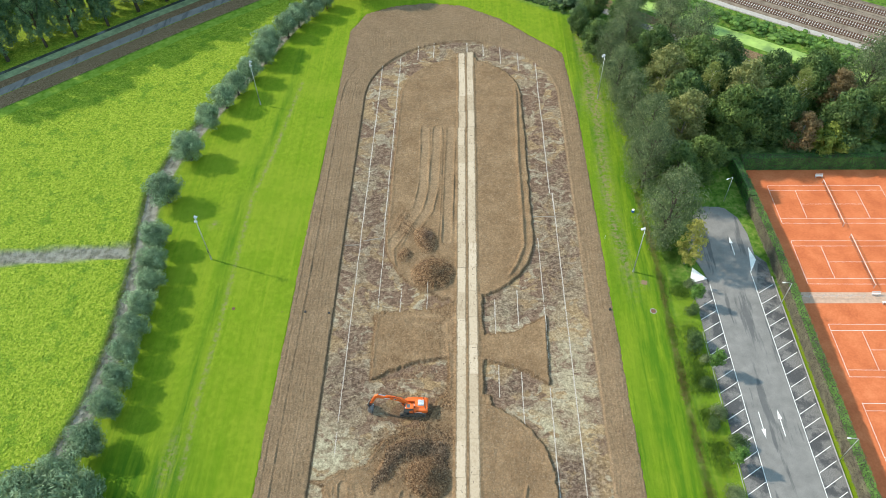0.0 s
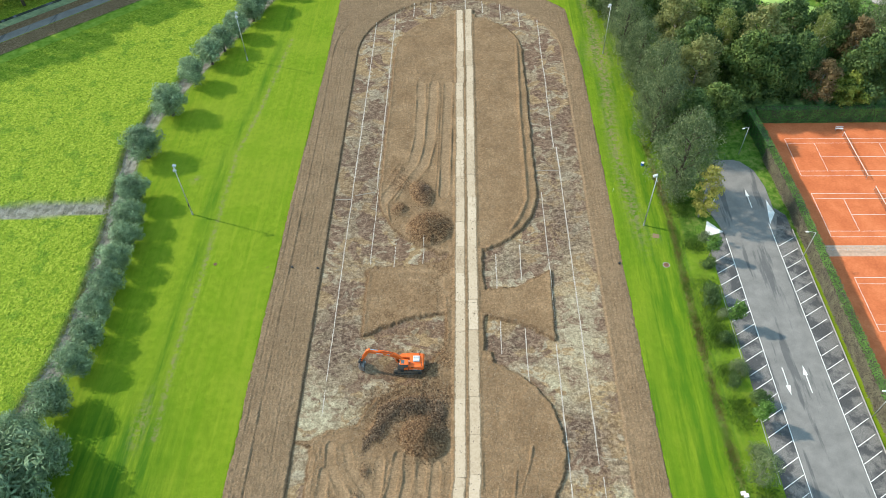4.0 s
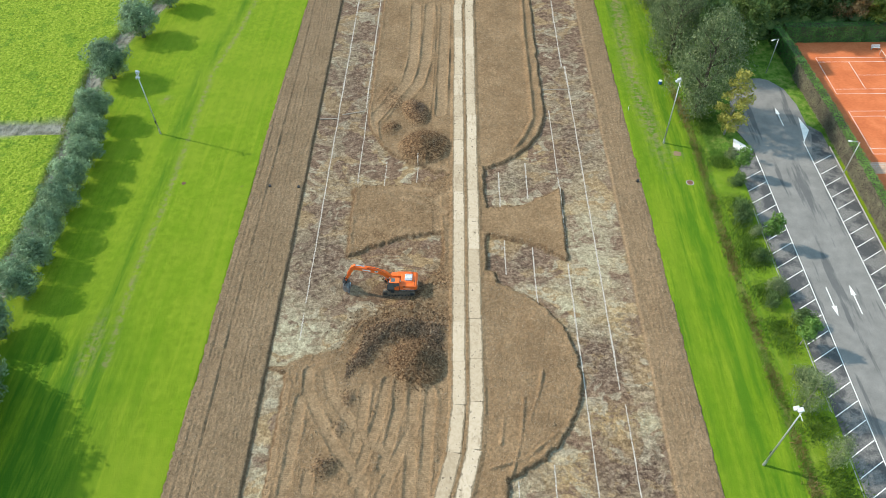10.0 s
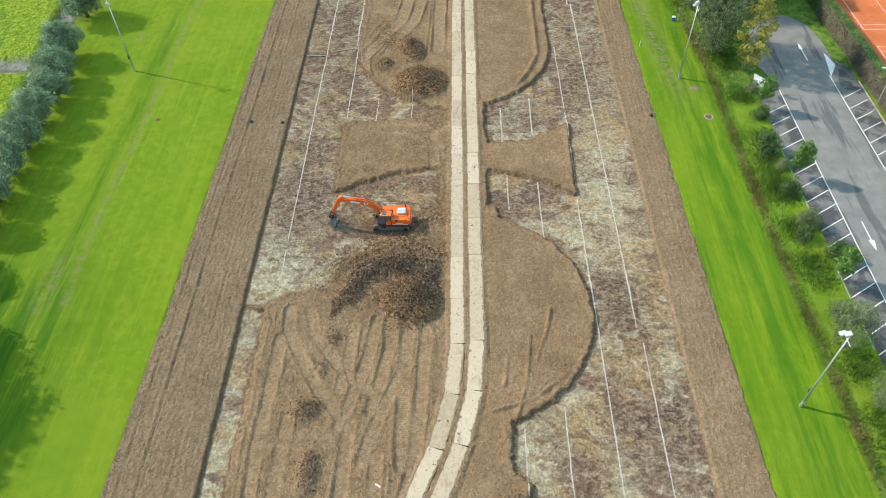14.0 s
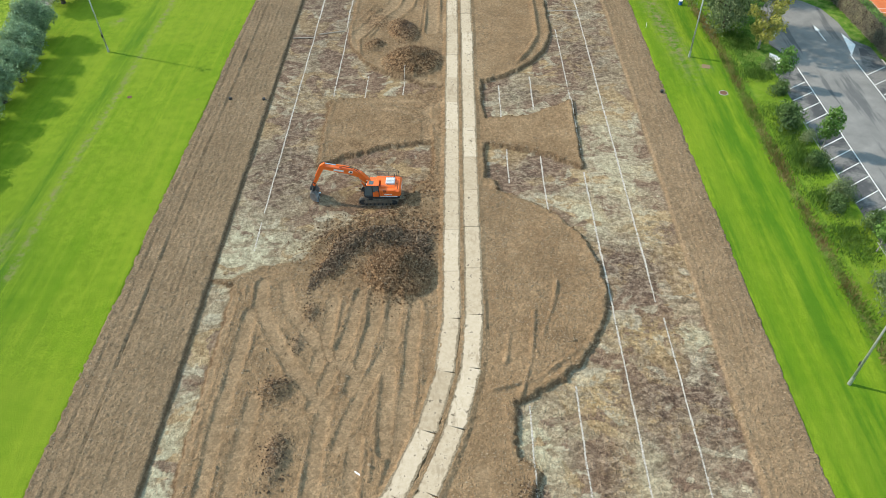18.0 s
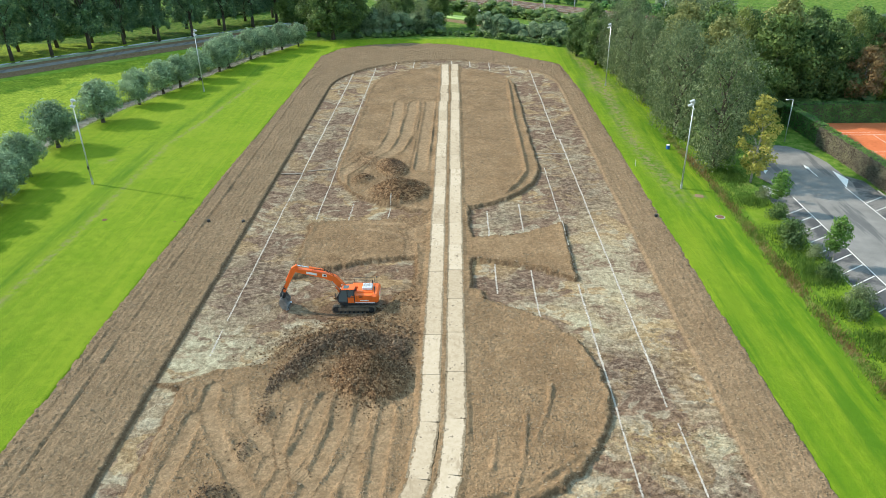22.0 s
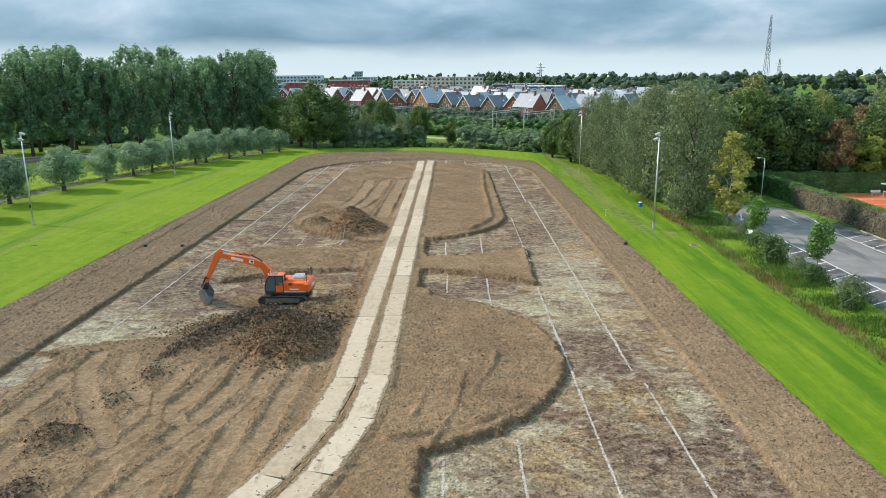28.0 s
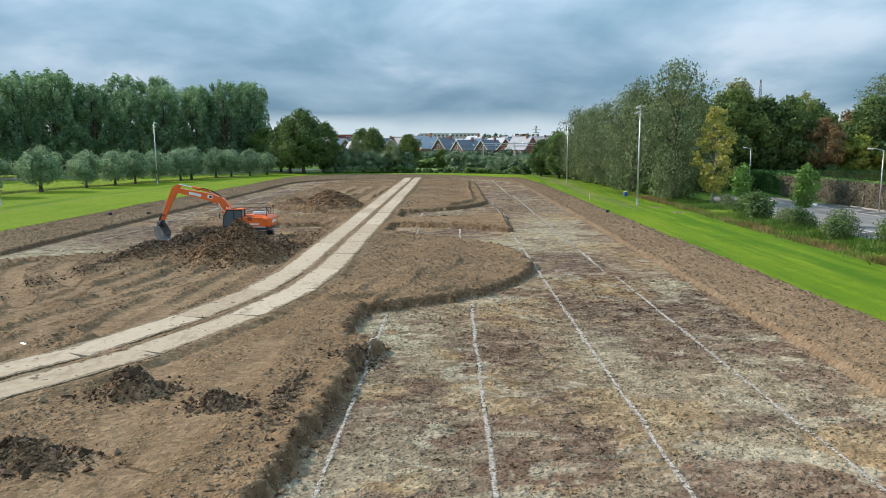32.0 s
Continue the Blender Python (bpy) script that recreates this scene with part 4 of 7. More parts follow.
Z = np.where((X > 43.5) & (X < 140) & (Y < 106) & (Y > -30), 0.02, Z)
Z = np.where((X > 60.5) & (X < 140) & (Y < 118) & (Y > -30), 0.02, Z)
west = np.interp(Y, [p[1] for p in WEST_DITCH], [p[0] for p in WEST_DITCH])
meadow = ((X < west) | (Y > 200)).astype(float)
rough = np.maximum(np.maximum(smooth(-td, -9.0, -6.5) * (td > 2.0), 0.25 * (1 - smooth(np.abs(ed), 0.4, 1.0))), smooth(Y - np.interp(X, [-45, -20, 10, 30, 38], [190, 192, 191, 178, 150]), 0, 2))
rough = np.maximum(rough, smooth(X, 38.8, 40) * (Y > 84))
rough = np.maximum(rough, 0.3 * smooth(X, 38.2, 39) * (X < 46))
rough = np.maximum(rough, (1 - smooth(wd, 2.2, 3.4)) * 0.5)
rough = np.where(Y > 205, 1.0, rough)
mud = np.maximum(1 - smooth(wd, 1.5, 2.2), (1 - smooth(cd, 1.5, 2.3)) * (X < -66))
strip = np.interp(Y, [30, 50, 60, 77, 108, 123, 133, 150], [-46.0, -46.7, -47.2, -46.9, -47.3, -45.1, -44.2, -42.5])
bare = 0.9 * np.exp(-((X - 31.5 - 0.6 * np.sin(Y * 0.1)) / 1.3) ** 2) * smooth(Y, 76, 95) + bell(X, Y, 32, 143, 3, 5) + 0.8 * bell(X, Y, -47.2, 48.5, 0.9, 4) + 0.75 * np.exp(-((X - strip - 2.0) / 0.4) ** 2) * (Y > 45) * (Y < 150)
bare = bare + 0.7 * (1 - smooth(ed, 0.15, 0.45)) * (Y < 112)
bare = np.clip(bare + 1.2 * bell(X, Y, 34.5, 85.3, 0.9, 0.8) + 1.2 * bell(X, Y, -52, 100.5, 0.8, 0.7), 0, 1) * (Y < 190)
me = mesh_np("ground", np.stack((X.ravel(), Y.ravel(), Z.ravel()), 1), grid_faces(len(gx), len(gy)), M_GRASS, True)
# the south-west bell paints tree shade into the lawn; the strips are lusher grass
lush_shade = np.clip(1.6 * bell(X, Y, -52, 37, 10, 14) + 0.85 * np.exp(-((X - strip) / 1.1) ** 2) * (0.3 + 1.1 * fbm(X * 0.5, Y * 0.06, 3, 15)) * (Y < 165), 0, 1) * (X < -34) + (X > 27) * (X < 39) * (0.42 + 0.4 * smooth(fbm(X * 0.5, Y * 0.03, 3, 14), 0.4, 0.55))
for nm, v in (("lush_shade", lush_shade), ("meadow", meadow), ("rough", rough), ("mud", mud), ("bare", bare)):
    add_attr(me, nm, v)
tagged(new("ground", me), "mown lawn, lush meadow and rough grass verges", "grass", kind="structure")

# ---- the dug field ----
fx = steps((-35.6, -24, 0.15), (-24, 25, 0.145), (25, 31, 0.16))
fy = steps((-62, -8, 2.5), (-8, 9, 0.7), (9, 31, 0.08), (31, 64, 0.155), (64, 100, 0.3), (100, 189, 0.55))
X, Y = np.meshgrid(fx, fy)
Z, kinds = field(X, Y)
soil_in = poly_sd(X, Y, SOIL_EDGE) + (fbm(X * 1.5, Y * 1.5, 3, 81) - 0.5) * 0.28
Z -= 0.06 * (1 - smooth(soil_in, 0.0, 1.2))
Z -= 1.2 * (1 - smooth(soil_in, -0.3, 0.0))
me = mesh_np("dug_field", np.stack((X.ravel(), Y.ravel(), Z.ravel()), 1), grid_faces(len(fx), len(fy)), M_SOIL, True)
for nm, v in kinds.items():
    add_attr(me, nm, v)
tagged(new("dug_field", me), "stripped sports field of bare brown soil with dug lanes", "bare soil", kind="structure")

# ---- the temporary plate road down the middle of the field ----
ROAD_MID = [(0.75, 162), (0.85, 140), (0.85, 60), (0.85, 38), (0.2, 33.2), (-1.0, 28.6), (-2.5, 24.2), (-4.8, 19.8), (-7.8, 16.4), (-13, 12.6), (-20, 9.0)]


def along(pts, d):
    """The point and unit heading at d metres along a polyline."""
    for (ax, ay), (bx, by) in zip(pts, pts[1:]):
        n = math.hypot(bx - ax, by - ay)
        if d <= n:
            return (ax + (bx - ax) * d / n, ay + (by - ay) * d / n), ((bx - ax) / n, (by - ay) / n)
        d -= n
    return pts[-1], ((bx - ax) / n, (by - ay) / n)


def road_plate(length, w, seed):
    """A thick flat plate with chipped, soil-smeared long edges."""
    r = random.Random(seed)
    n = 14
    rows = []
    for i in range(n + 1):
        y = -length / 2 + length * i / n
        rows.append((y, -w / 2 + r.uniform(-0.02, 0.05) + (r.uniform(0.05, 0.18) if r.random() < 0.12 else 0), w / 2 - r.uniform(-0.02, 0.05) - (r.uniform(0.05, 0.18) if r.random() < 0.12 else 0)))
    bm = BM()
    top = [(bm.verts.new((a, y, 0.0)), bm.verts.new((b, y, 0.0))) for y, a, b in rows]
    bot = [(bm.verts.new((a, y, -0.12)), bm.verts.new((b, y, -0.12))) for y, a, b in rows]
    for i in range(n):
        bm.faces.new((top[i][0], top[i][1], top[i + 1][1], top[i + 1][0]))
        bm.faces.new((top[i][0], top[i + 1][0], bot[i + 1][0], bot[i][0]))
        bm.faces.new((top[i][1], bot[i][1], bot[i + 1][1], top[i + 1][1]))
    bm.faces.new((top[0][0], bot[0][0], bot[0][1], top[0][1]))
    bm.faces.new((top[n][0], top[n][1], bot[n][1], bot[n][0]))
    me = bpy.data.meshes.new("road_plate")
    bmesh.ops.recalc_face_normals(bm, faces=bm.faces)
    bm.to_mesh(me)
    bm.free()
    me.materials.append(M_PLATE)
    return me


plate_meshes = [road_plate(6.0, 1.86, s) for s in range(6)]
t_in = np.cumsum([0] + [math.hypot(b[0] - a[0], b[1] - a[1]) for a, b in zip(ROAD_MID, ROAD_MID[1:])])
t_out = np.arange(0, t_in[-1], 0.25)
mid = np.stack([np.interp(t_out, t_in, [p[i] for p in ROAD_MID]) for i in (0, 1)], 1)
for _ in range(60):
    mid[1:-1] = 0.25 * mid[:-2] + 0.5 * mid[1:-1] + 0.25 * mid[2:]
head = np.gradient(mid, axis=0)
head /= np.linalg.norm(head, axis=1)[:, None]
k = 0
for s in (-1, 1):
    strip = mid + s * 1.07 * np.stack((head[:, 1], -head[:, 0]), 1)
    run = np.cumsum(np.concatenate([[0], np.linalg.norm(np.diff(strip, axis=0), axis=1)]))
    d = 0.0 if s < 0 else 0.4
    while d + 6.07 < run[-1]:
        (ax, ay), (bx, by) = ([np.interp(q, run, strip[:, i]) for i in (0, 1)] for q in (d, d + 6.07))
        chord = math.hypot(bx - ax, by - ay)
        ob = new("road_plate", plate_meshes[k % 6])
        jog = RNG.uniform(-0.13, 0.13) if ay > 128 else RNG.uniform(-0.05, 0.05)
        ob.matrix_world = pose((ax + bx) / 2 + jog, (ay + by) / 2, 0.545 + RNG.uniform(-0.01, 0.01), RNG.uniform(-0.2, 0.2), RNG.uniform(-0.2, 0.2),
                               math.degrees(math.atan2(by - ay, bx - ax)) - 90 + RNG.uniform(-0.4, 0.4) + (180 if k % 2 else 0)) @ Matrix.Diagonal((1, (chord - 0.05) / 6.0, 1, 1))
        tagged(ob, "pale scuffed road plate dusted with soil, lying on the field", "road plate", "plates of the temporary road")
        k += 1
        d += 6.07

# soil pressed up between the two strips of plates and trodden over their inner edges
r = np.random.default_rng(77)
n = len(mid)
side = np.stack((head[:, 1], -head[:, 0]), 1)
verts, faces = [], []
for j, (off, drop) in enumerate(((-1, 0.03), (-0.55, -0.012), (0, 0.0), (0.55, -0.012), (1, 0.03))):
    ragged = 0.20 + 0.16 * (fbm(t_out * 1.3, t_out * 0 + 5.0 * (off > 0), 4, 3) - 0.35) + 0.03 * r.normal(0, 1, n)
    p = mid + off * ragged[:, None] * side
    z = 0.562 - drop - 0.03 * vnoise(t_out * 0.5, t_out * 0 + 9.1, 5) + 0.012 * r.normal(0, 1, n)
    verts += [(float(a), float(b), float(c)) for (a, b), c in zip(p, z)]
for j in range(4):
    faces += [(j * n + i, (j + 1) * n + i, (j + 1) * n + i + 1, j * n + i + 1) for i in range(n - 1)]
me = bpy.data.meshes.new("soil_between_plates")
me.from_pydata(verts, [], faces)
me.materials.append(M_SOIL)
flat = np.array(verts)
for nm, val in field(flat[:, 0], flat[:, 1])[1].items():
    add_attr(me, nm, val)
tagged(new("soil_between_plates", me), "crumbly brown soil pressed up between the pale road plates", "soil", kind="stuff")

# soil banked against the outer edges of the plates
for s in (-1, 1):
    verts, faces = [], []
    for j, (off, z0) in enumerate(((1.85, 0.535), (1.99, 0.553), (2.10, 0.525), (2.42, 0.0))):
        ragged = off + (0.22 * (fbm(t_out * 1.1, t_out * 0 + 4.0 * s, 4, 6) - 0.5) if j < 3 else 0.2 * vnoise(t_out, t_out * 0, 2)) + 0.025 * r.normal(0, 1, n)
        p = mid + s * ragged[:, None] * side
        ground = field(p[:, 0], p[:, 1])[0]
        z = ground - 0.03 if j == 3 else np.maximum(z0 - 0.05 * vnoise(t_out * 0.4, t_out * 0 + s, 8) * (j > 0) + 0.010 * r.normal(0, 1, n), ground - 0.02)
        verts += [(float(a), float(b), float(c)) for (a, b), c in zip(p, z)]
    for j in range(3):
        faces += [(j * n + i, (j + 1) * n + i, (j + 1) * n + i + 1, j * n + i + 1)[::s] for i in range(n - 1)]
    me = bpy.data.meshes.new("soil_shoulder")
    me.from_pydata(verts, [], faces)
    me.materials.append(M_SOIL)
    flat = np.array(verts)
    for nm, val in field(flat[:, 0], flat[:, 1])[1].items():
        add_attr(me, nm, val)
    tagged(new("soil_shoulder", me), "loose brown soil banked against the pale road plates", "soil", kind="stuff")

# ---- white sand drain lines across the lanes ----


def sand_line(x, y0, y1, width, seed, gaps=0.15, lean=0.0):
    """A ragged line of white sand grains and crumbs on the stripped ground, broken where it was driven over."""
    r = np.random.default_rng(seed)
    ys, size = [], []
    for a, b, per_m, g in ((0, 26, 560, 0.015), (26, 45, 330, 0.025), (45, 100, 75, 0.052), (100, 200, 26, 0.085)):
        a, b = max(a, y0), min(b, y1)
        if b > a:
            n = int((b - a) * per_m)
            ys.append(r.uniform(a, b, n))
            size.append(g * r.uniform(0.5, 1.5, n))
    ys, size = np.concatenate(ys), np.concatenate(size)
    w = width * (0.25 + 0.75 * fbm(ys * 0.8, ys * 0 + seed, 4, seed % 7))
    keep = vnoise(ys * 0.35, ys * 0 + 7.7 * seed, 4) > gaps * (0.6 + 0.8 * r.random(len(ys)))
    ys, size, w = ys[keep], size[keep], w[keep]
    n = len(ys)
    xs = x + 0.2 * (fbm(ys * 0.25, ys * 0 + 3.3 * seed, 3, 2) - 0.5) + w * 0.19 * r.normal(0, 1, n)
    z = field(xs, ys)[0] + 0.008 + 0.012 * r.random(n)
    c = np.stack((xs, ys, z), 1)
    ang = r.uniform(0, 6.283, n)
    u = np.stack((np.cos(ang), np.sin(ang), r.normal(0, 0.2, n)), 1) * size[:, None]
    v = np.stack((-np.sin(ang), np.cos(ang), r.normal(0, 0.2, n)), 1) * size[:, None] * r.uniform(0.5, 1.0, (n, 1))
    verts = np.stack((c - u - v, c + u - v, c + u + v, c - u + v), 1).reshape(-1, 3)
    tri = np.arange(4 * n).reshape(n, 4)
    ob = new("sand_line", mesh_np("sand_line", verts, tri, M_SANDLINE))
    return tagged(ob, "thin ragged line of white sand on stripped soil", "sand line", "sand drain lines", "structure")


for i, (x, y0, y1, w, g) in enumerate((
        (-20.75, 62, 156.5, 0.16, 0.12), (-20.7, 49, 62, 0.13, 0.42), (-16.2, 98, 161, 0.18, 0.08), (-15.9, 79, 98, 0.14, 0.35), (-11.8, 159.6, 165.4, 0.16, 0.0), (-7.65, 160.4, 166.6, 0.16, 0.0),
        (1.1, 162.6, 167, 0.16, 0.0), (5.35, 161.2, 166.4, 0.16, 0.0), (9.75, 157.6, 165, 0.16, 0.0), (14.25, 154.5, 162.4, 0.16, 0.0), (-11.7, 78.4, 84.2, 0.15, 0.15), (-6.7, 79, 84.6, 0.13, 0.2),
        (18.65, 110, 157.6, 0.2, 0.05), (19.2, 42.6, 110, 0.24, 0.06), (19.55, 9, 40.6, 0.26, 0.04), (15.2, 64.5, 97, 0.15, 0.22), (15.0, 9, 62.5, 0.24, 0.05), (6.0, 73.6, 81.4, 0.22, 0.0),
        (10.3, 75.4, 83.6, 0.26, 0.0), (6.3, 60.6, 67.0, 0.16, 0.0), (10.25, 55.6, 65.6, 0.15, 0.05), (6.3, 9, 31.0, 0.22, 0.06), (10.45, 9, 33.0, 0.24, 0.04))):
    sand_line(x, y0, y1, w * (1.0 if y0 < 60 else 0.95), i + 1, g)

# ---- floodlight masts ----


def floodlight_mast(h, side):
    """A tapered steel mast with a cable box, a cross arm and floodlight heads that face the field."""
    root = thing("floodlight_mast", None, "slender grey steel floodlight mast standing on the lawn", "floodlight mast", "floodlight masts round the field")
    part("pole", rod(BM(), (0, 0, -0.1), (0, 0, h), 0.13, 0.06, 12), M_GALV, root, soft=True)
    part("base_collar", rod(BM(), (0, 0, 0), (0, 0, 0.9), 0.17, 0.15, 12), M_GALV, root)
    part("cable_box", box(BM(), 0.2, 0.16, 0.5, pose(0, -0.18, 2.6), 0.02), M_DARK, root)
    part("cross_arm", box(BM(), 0.08, 1.5, 0.08, pose(0, 0, h - 0.7), 0.01), M_GALV, root)
    part("mast_bracket", box(BM(), 0.3, 0.14, 0.16, pose(0, 0, h - 0.02), 0.02), M_GALV, root)
    for y, z in ((0, h + 0.18), (-0.55, h - 0.5)) if side else ((0, h + 0.18), (0.55, h - 0.5)):
        bm = box(BM(), 0.62, 0.5, 0.2, pose(0.25, y, z, 0, 25, 0), 0.05)
        head = part("floodlight_head", bm, M_GALV, root)
        part("lamp_glass", box(BM(), 0.5, 0.42, 0.02, pose(0.21, y, z - 0.11, 0, 25, 0)), M_LENS, head)
    return root


for i, (x, y, h, yaw) in enumerate(((33.0, 88.0, 12.3, 180), (32.8, 142.5, 12.0, 180), (33.6, 33.0, 12.4, 180), (-50.1, 91.0, 12.0, 0), (-49.6, 140.8, 12.0, 0))):
    if i == 0:
        mast = floodlight_mast(12.1, True)
        mast.matrix_world = pose(x, y, 0.25, 0, 0, yaw)
    else:
        copy_thing(mast, pose(x, y, 0.25, 0, 0, yaw))

# ---- trees ----


def leaf_cards(centres, normals, size, rng, slim=0.55, droop=0.0, tri=False):
    """Small bent two-triangle leaves (one quad each) at those places."""
    n = len(centres)
    nn = normals + rng.normal(0, 0.42, (n, 3))
    nn /= np.linalg.norm(nn, axis=1)[:, None] + 1e-9
    t = np.cross(nn, rng.normal(0, 1, (n, 3)))
    t[:, 2] -= droop
    t /= np.linalg.norm(t, axis=1)[:, None] + 1e-9
    b = np.cross(nn, t)
    s = size * rng.uniform(0.6, 1.35, (n, 1))
    if tri:
        v = np.stack((centres - t * s, centres + t * s * 0.6 + b * s * slim * 1.5, centres + t * s * 0.6 - b * s * slim * 1.5 + nn * s * 0.2), 1)
        return v.reshape(-1, 3), np.arange(3 * n).reshape(n, 3)
    v = np.stack((centres - t * s, centres + b * s * slim, centres + t * s + nn * s * 0.25, centres - b * s * slim), 1)
    return v.reshape(-1, 3), np.arange(4 * n).reshape(n, 4)


def crown_mesh(name, clumps, leaves, size, mat, seed, slim=0.55, droop=0.0, fill=0.25, tri=False):
    """A crown from clumps (x, y, z, rx, ry, rz): leaves mostly on their uneven shells."""
    rng = np.random.default_rng(seed)
    cl = np.array(clumps, float)
    area = (cl[:, 3] * cl[:, 4] + cl[:, 4] * cl[:, 5] + cl[:, 3] * cl[:, 5])
    pick = rng.choice(len(cl), leaves, p=area / area.sum())
    d = rng.normal(0, 1, (leaves, 3))
    d /= np.linalg.norm(d, axis=1)[:, None]
    rad = np.where(rng.random(leaves) < fill, rng.uniform(0.4, 0.9, leaves), rng.uniform(0.84, 1.08, leaves))
    lump = 1 + 0.22 * np.sin(d[:, 0] * 5 + pick) * np.sin(d[:, 1] * 5 + 2 * pick) + 0.12 * np.sin(d[:, 2] * 9 + pick)
    p = cl[pick, :3] + d * cl[pick, 3:] * (rad * lump)[:, None]
    keep = p[:, 2] > 0.12
    v, f = leaf_cards(p[keep], d[keep], size, rng, slim, droop, tri)
    return mesh_np(name, v, f, mat)


def trunk_bm(h, r, limbs, seed, spread=0.5, start=0.35, forks=1.0):
    """A tapered, slightly crooked trunk with limbs that leave it upward."""
    rnd = random.Random(seed)
    bm, lb = BM(), BM()
    n = 5
    spine = [Vector((rnd.uniform(-1, 1) * 0.03 * h * i / n, rnd.uniform(-1, 1) * 0.03 * h * i / n, h * i / n)) for i in range(n + 1)]
    spine[0] = Vector((0, 0, -0.2))
    for i in range(n):
        rod(bm, spine[i], spine[i + 1] + (spine[i + 1] - spine[i]) * 0.06, r * (1 - 0.75 * i / n) * (1.25 if i == 0 else 1), r * (1 - 0.75 * (i + 1) / n), 7)
    for k in range(limbs):
        f = start + (0.95 - start) * k / max(1, limbs - 1)
        i = min(n - 1, int(f * n))
        a = spine[i].lerp(spine[i + 1], f * n - i)
        ang = k * 2.4 + rnd.uniform(-0.4, 0.4)
        ln = h * spread * (1.1 - 0.6 * f) * rnd.uniform(0.8, 1.2)
        b = a + Vector((math.cos(ang) * ln, math.sin(ang) * ln, ln * rnd.uniform(0.5, 1.1) * forks))
        rod(lb, a, b, r * (0.5 - 0.3 * f), r * 0.12, 5)
    return bm, lb


def ring_clumps(seed, h0, h1, rad, n, size, shape="egg", squash=0.85):
    """Clumps spread through an egg, a dome or a column between two heights."""
    rnd = random.Random(seed)
    out = []
    for i in range(n):
        f = (i + 0.5) / n
        z = h0 + (h1 - h0) * f
        if shape == "egg":
            w = math.sin(math.pi * (0.13 + 0.845 * f)) ** 0.75
        elif shape == "dome":
            w = math.cos(f * math.pi / 2) ** 0.55
        else:
            w = min(1, 0.7 + 1.2 * f) * min(1, 4.5 * (1 - f) + 0.35)
        a, rr = i * 2.399 + rnd.uniform(-0.5, 0.5), rad * w * rnd.uniform(0.35, 0.95)
        s = size * rnd.uniform(0.7, 1.3) * (0.6 + 0.4 * w)
        out.append((math.cos(a) * rr, math.sin(a) * rr, z, s, s, s * squash))
    return out


def tree(name, label, category, trunk, crown, bark, group="", kind=""):
    root = thing(name, None, label, category, group, kind)
    part("trunk", trunk[0], bark, root, soft=True)
    tagged(part("branchwork", trunk[1], bark, root), kind="stuff")
    part("crown", crown, None, root)
    return root


def scatter(kinds, spots, base=0.2, seed=0):
    """Copies of the given models at spots of (x, y, scale, model), each turned its own way."""
    rnd = random.Random(seed)
    used = set()
    for x, y, s, i in spots:
        m = Matrix.Translation((x, y, base)) @ Matrix.Rotation(rnd.uniform(0, 6.28), 4, "Z")
        sc = (s * rnd.uniform(0.93, 1.07), s * rnd.uniform(0.93, 1.07), s)
        if i in used:
            ob = copy_thing(kinds[i], m)
        else:
            used.add(i)
            ob = kinds[i]
        ob.matrix_basis = m @ Matrix.Diagonal((*sc, 1))


# pollard willows along the western ditch
WILLOWS = [tree("pollard_willow", "pollard willow with a dense grey-green mop of shoots beside the ditch", "tree",
                trunk_bm(2.3, 0.27, 6, s, 0.45, 0.75), crown_mesh("willow_crown", [(0, 0, 3.2, 2.0, 2.0, 1.8)] + ring_clumps(s, 1.3, 5.3, 2.3, 26, 0.95, "egg"), 5600, 0.2, M_WILLOW, s, 0.3), M_BARK, "row of pollard willows") for s in (1, 2, 3)]
# the last three stand unseen, added to shade the south-west lawn
spots = [(-62.1, 44.5, 1.25, 0), (-59.9, 50.3, 1.1, 1), (-59.0, 57.2, 1.0, 2), (-58.9, 62.3, 0.95, 0), (-59.2, 67.6, 0.95, 1), (-59.3, 72.7, 0.95, 2), (-59.3, 77.8, 1.0, 0), (-59.4, 83.0, 0.95, 1), (-60.2, 88.2, 1.0, 2),
         (-61.3, 94.2, 1.1, 0), (-63.0, 107.0, 1.25, 1), (-61.6, 120.6, 1.25, 2), (-59.4, 131.8, 1.12, 0), (-57.5, 139.5, 1.1, 1), (-55.8, 144.8, 1.1, 2), (-53.6, 150.6, 1.1, 0), (-51.4, 158.0, 1.15, 1), (-50.8, 163.2, 1.2, 2),
         (-47.5, 170.6, 1.15, 0), (-45.3, 175.6, 1.1, 1), (-42.0, 180.4, 1.1, 2), (-38.6, 184.6, 0.95, 0), (-57.2, 41.2, 1.3, 2), (-64.6, 41.0, 1.6, 1), (-60.0, 35.5, 2.2, 0), (-61.4, 28.5, 2.2, 1), (-60.2, 22.0, 2.0, 2)]
scatter(WILLOWS, [(x, y, 1.12 * s, i) for x, y, s, i in spots], 0.1, 3)

# tall poplars behind the tow road
POPLARS = [tree("poplar", "tall dark poplar with an open airy crown", "tree", trunk_bm(23, 0.40, 22, s, 0.20, 0.2, 1.8),
                crown_mesh("poplar_crown", ring_clumps(s, 4.4, 25.4, 6.0, 110, 0.95, "column", 1.6), 11000, 0.27, M_POPLAR, s, 0.6, 0, 0.3, True), M_BARK, "poplars along the canal road") for s in (11, 12, 13)]
spots = []
rnd = random.Random(5)
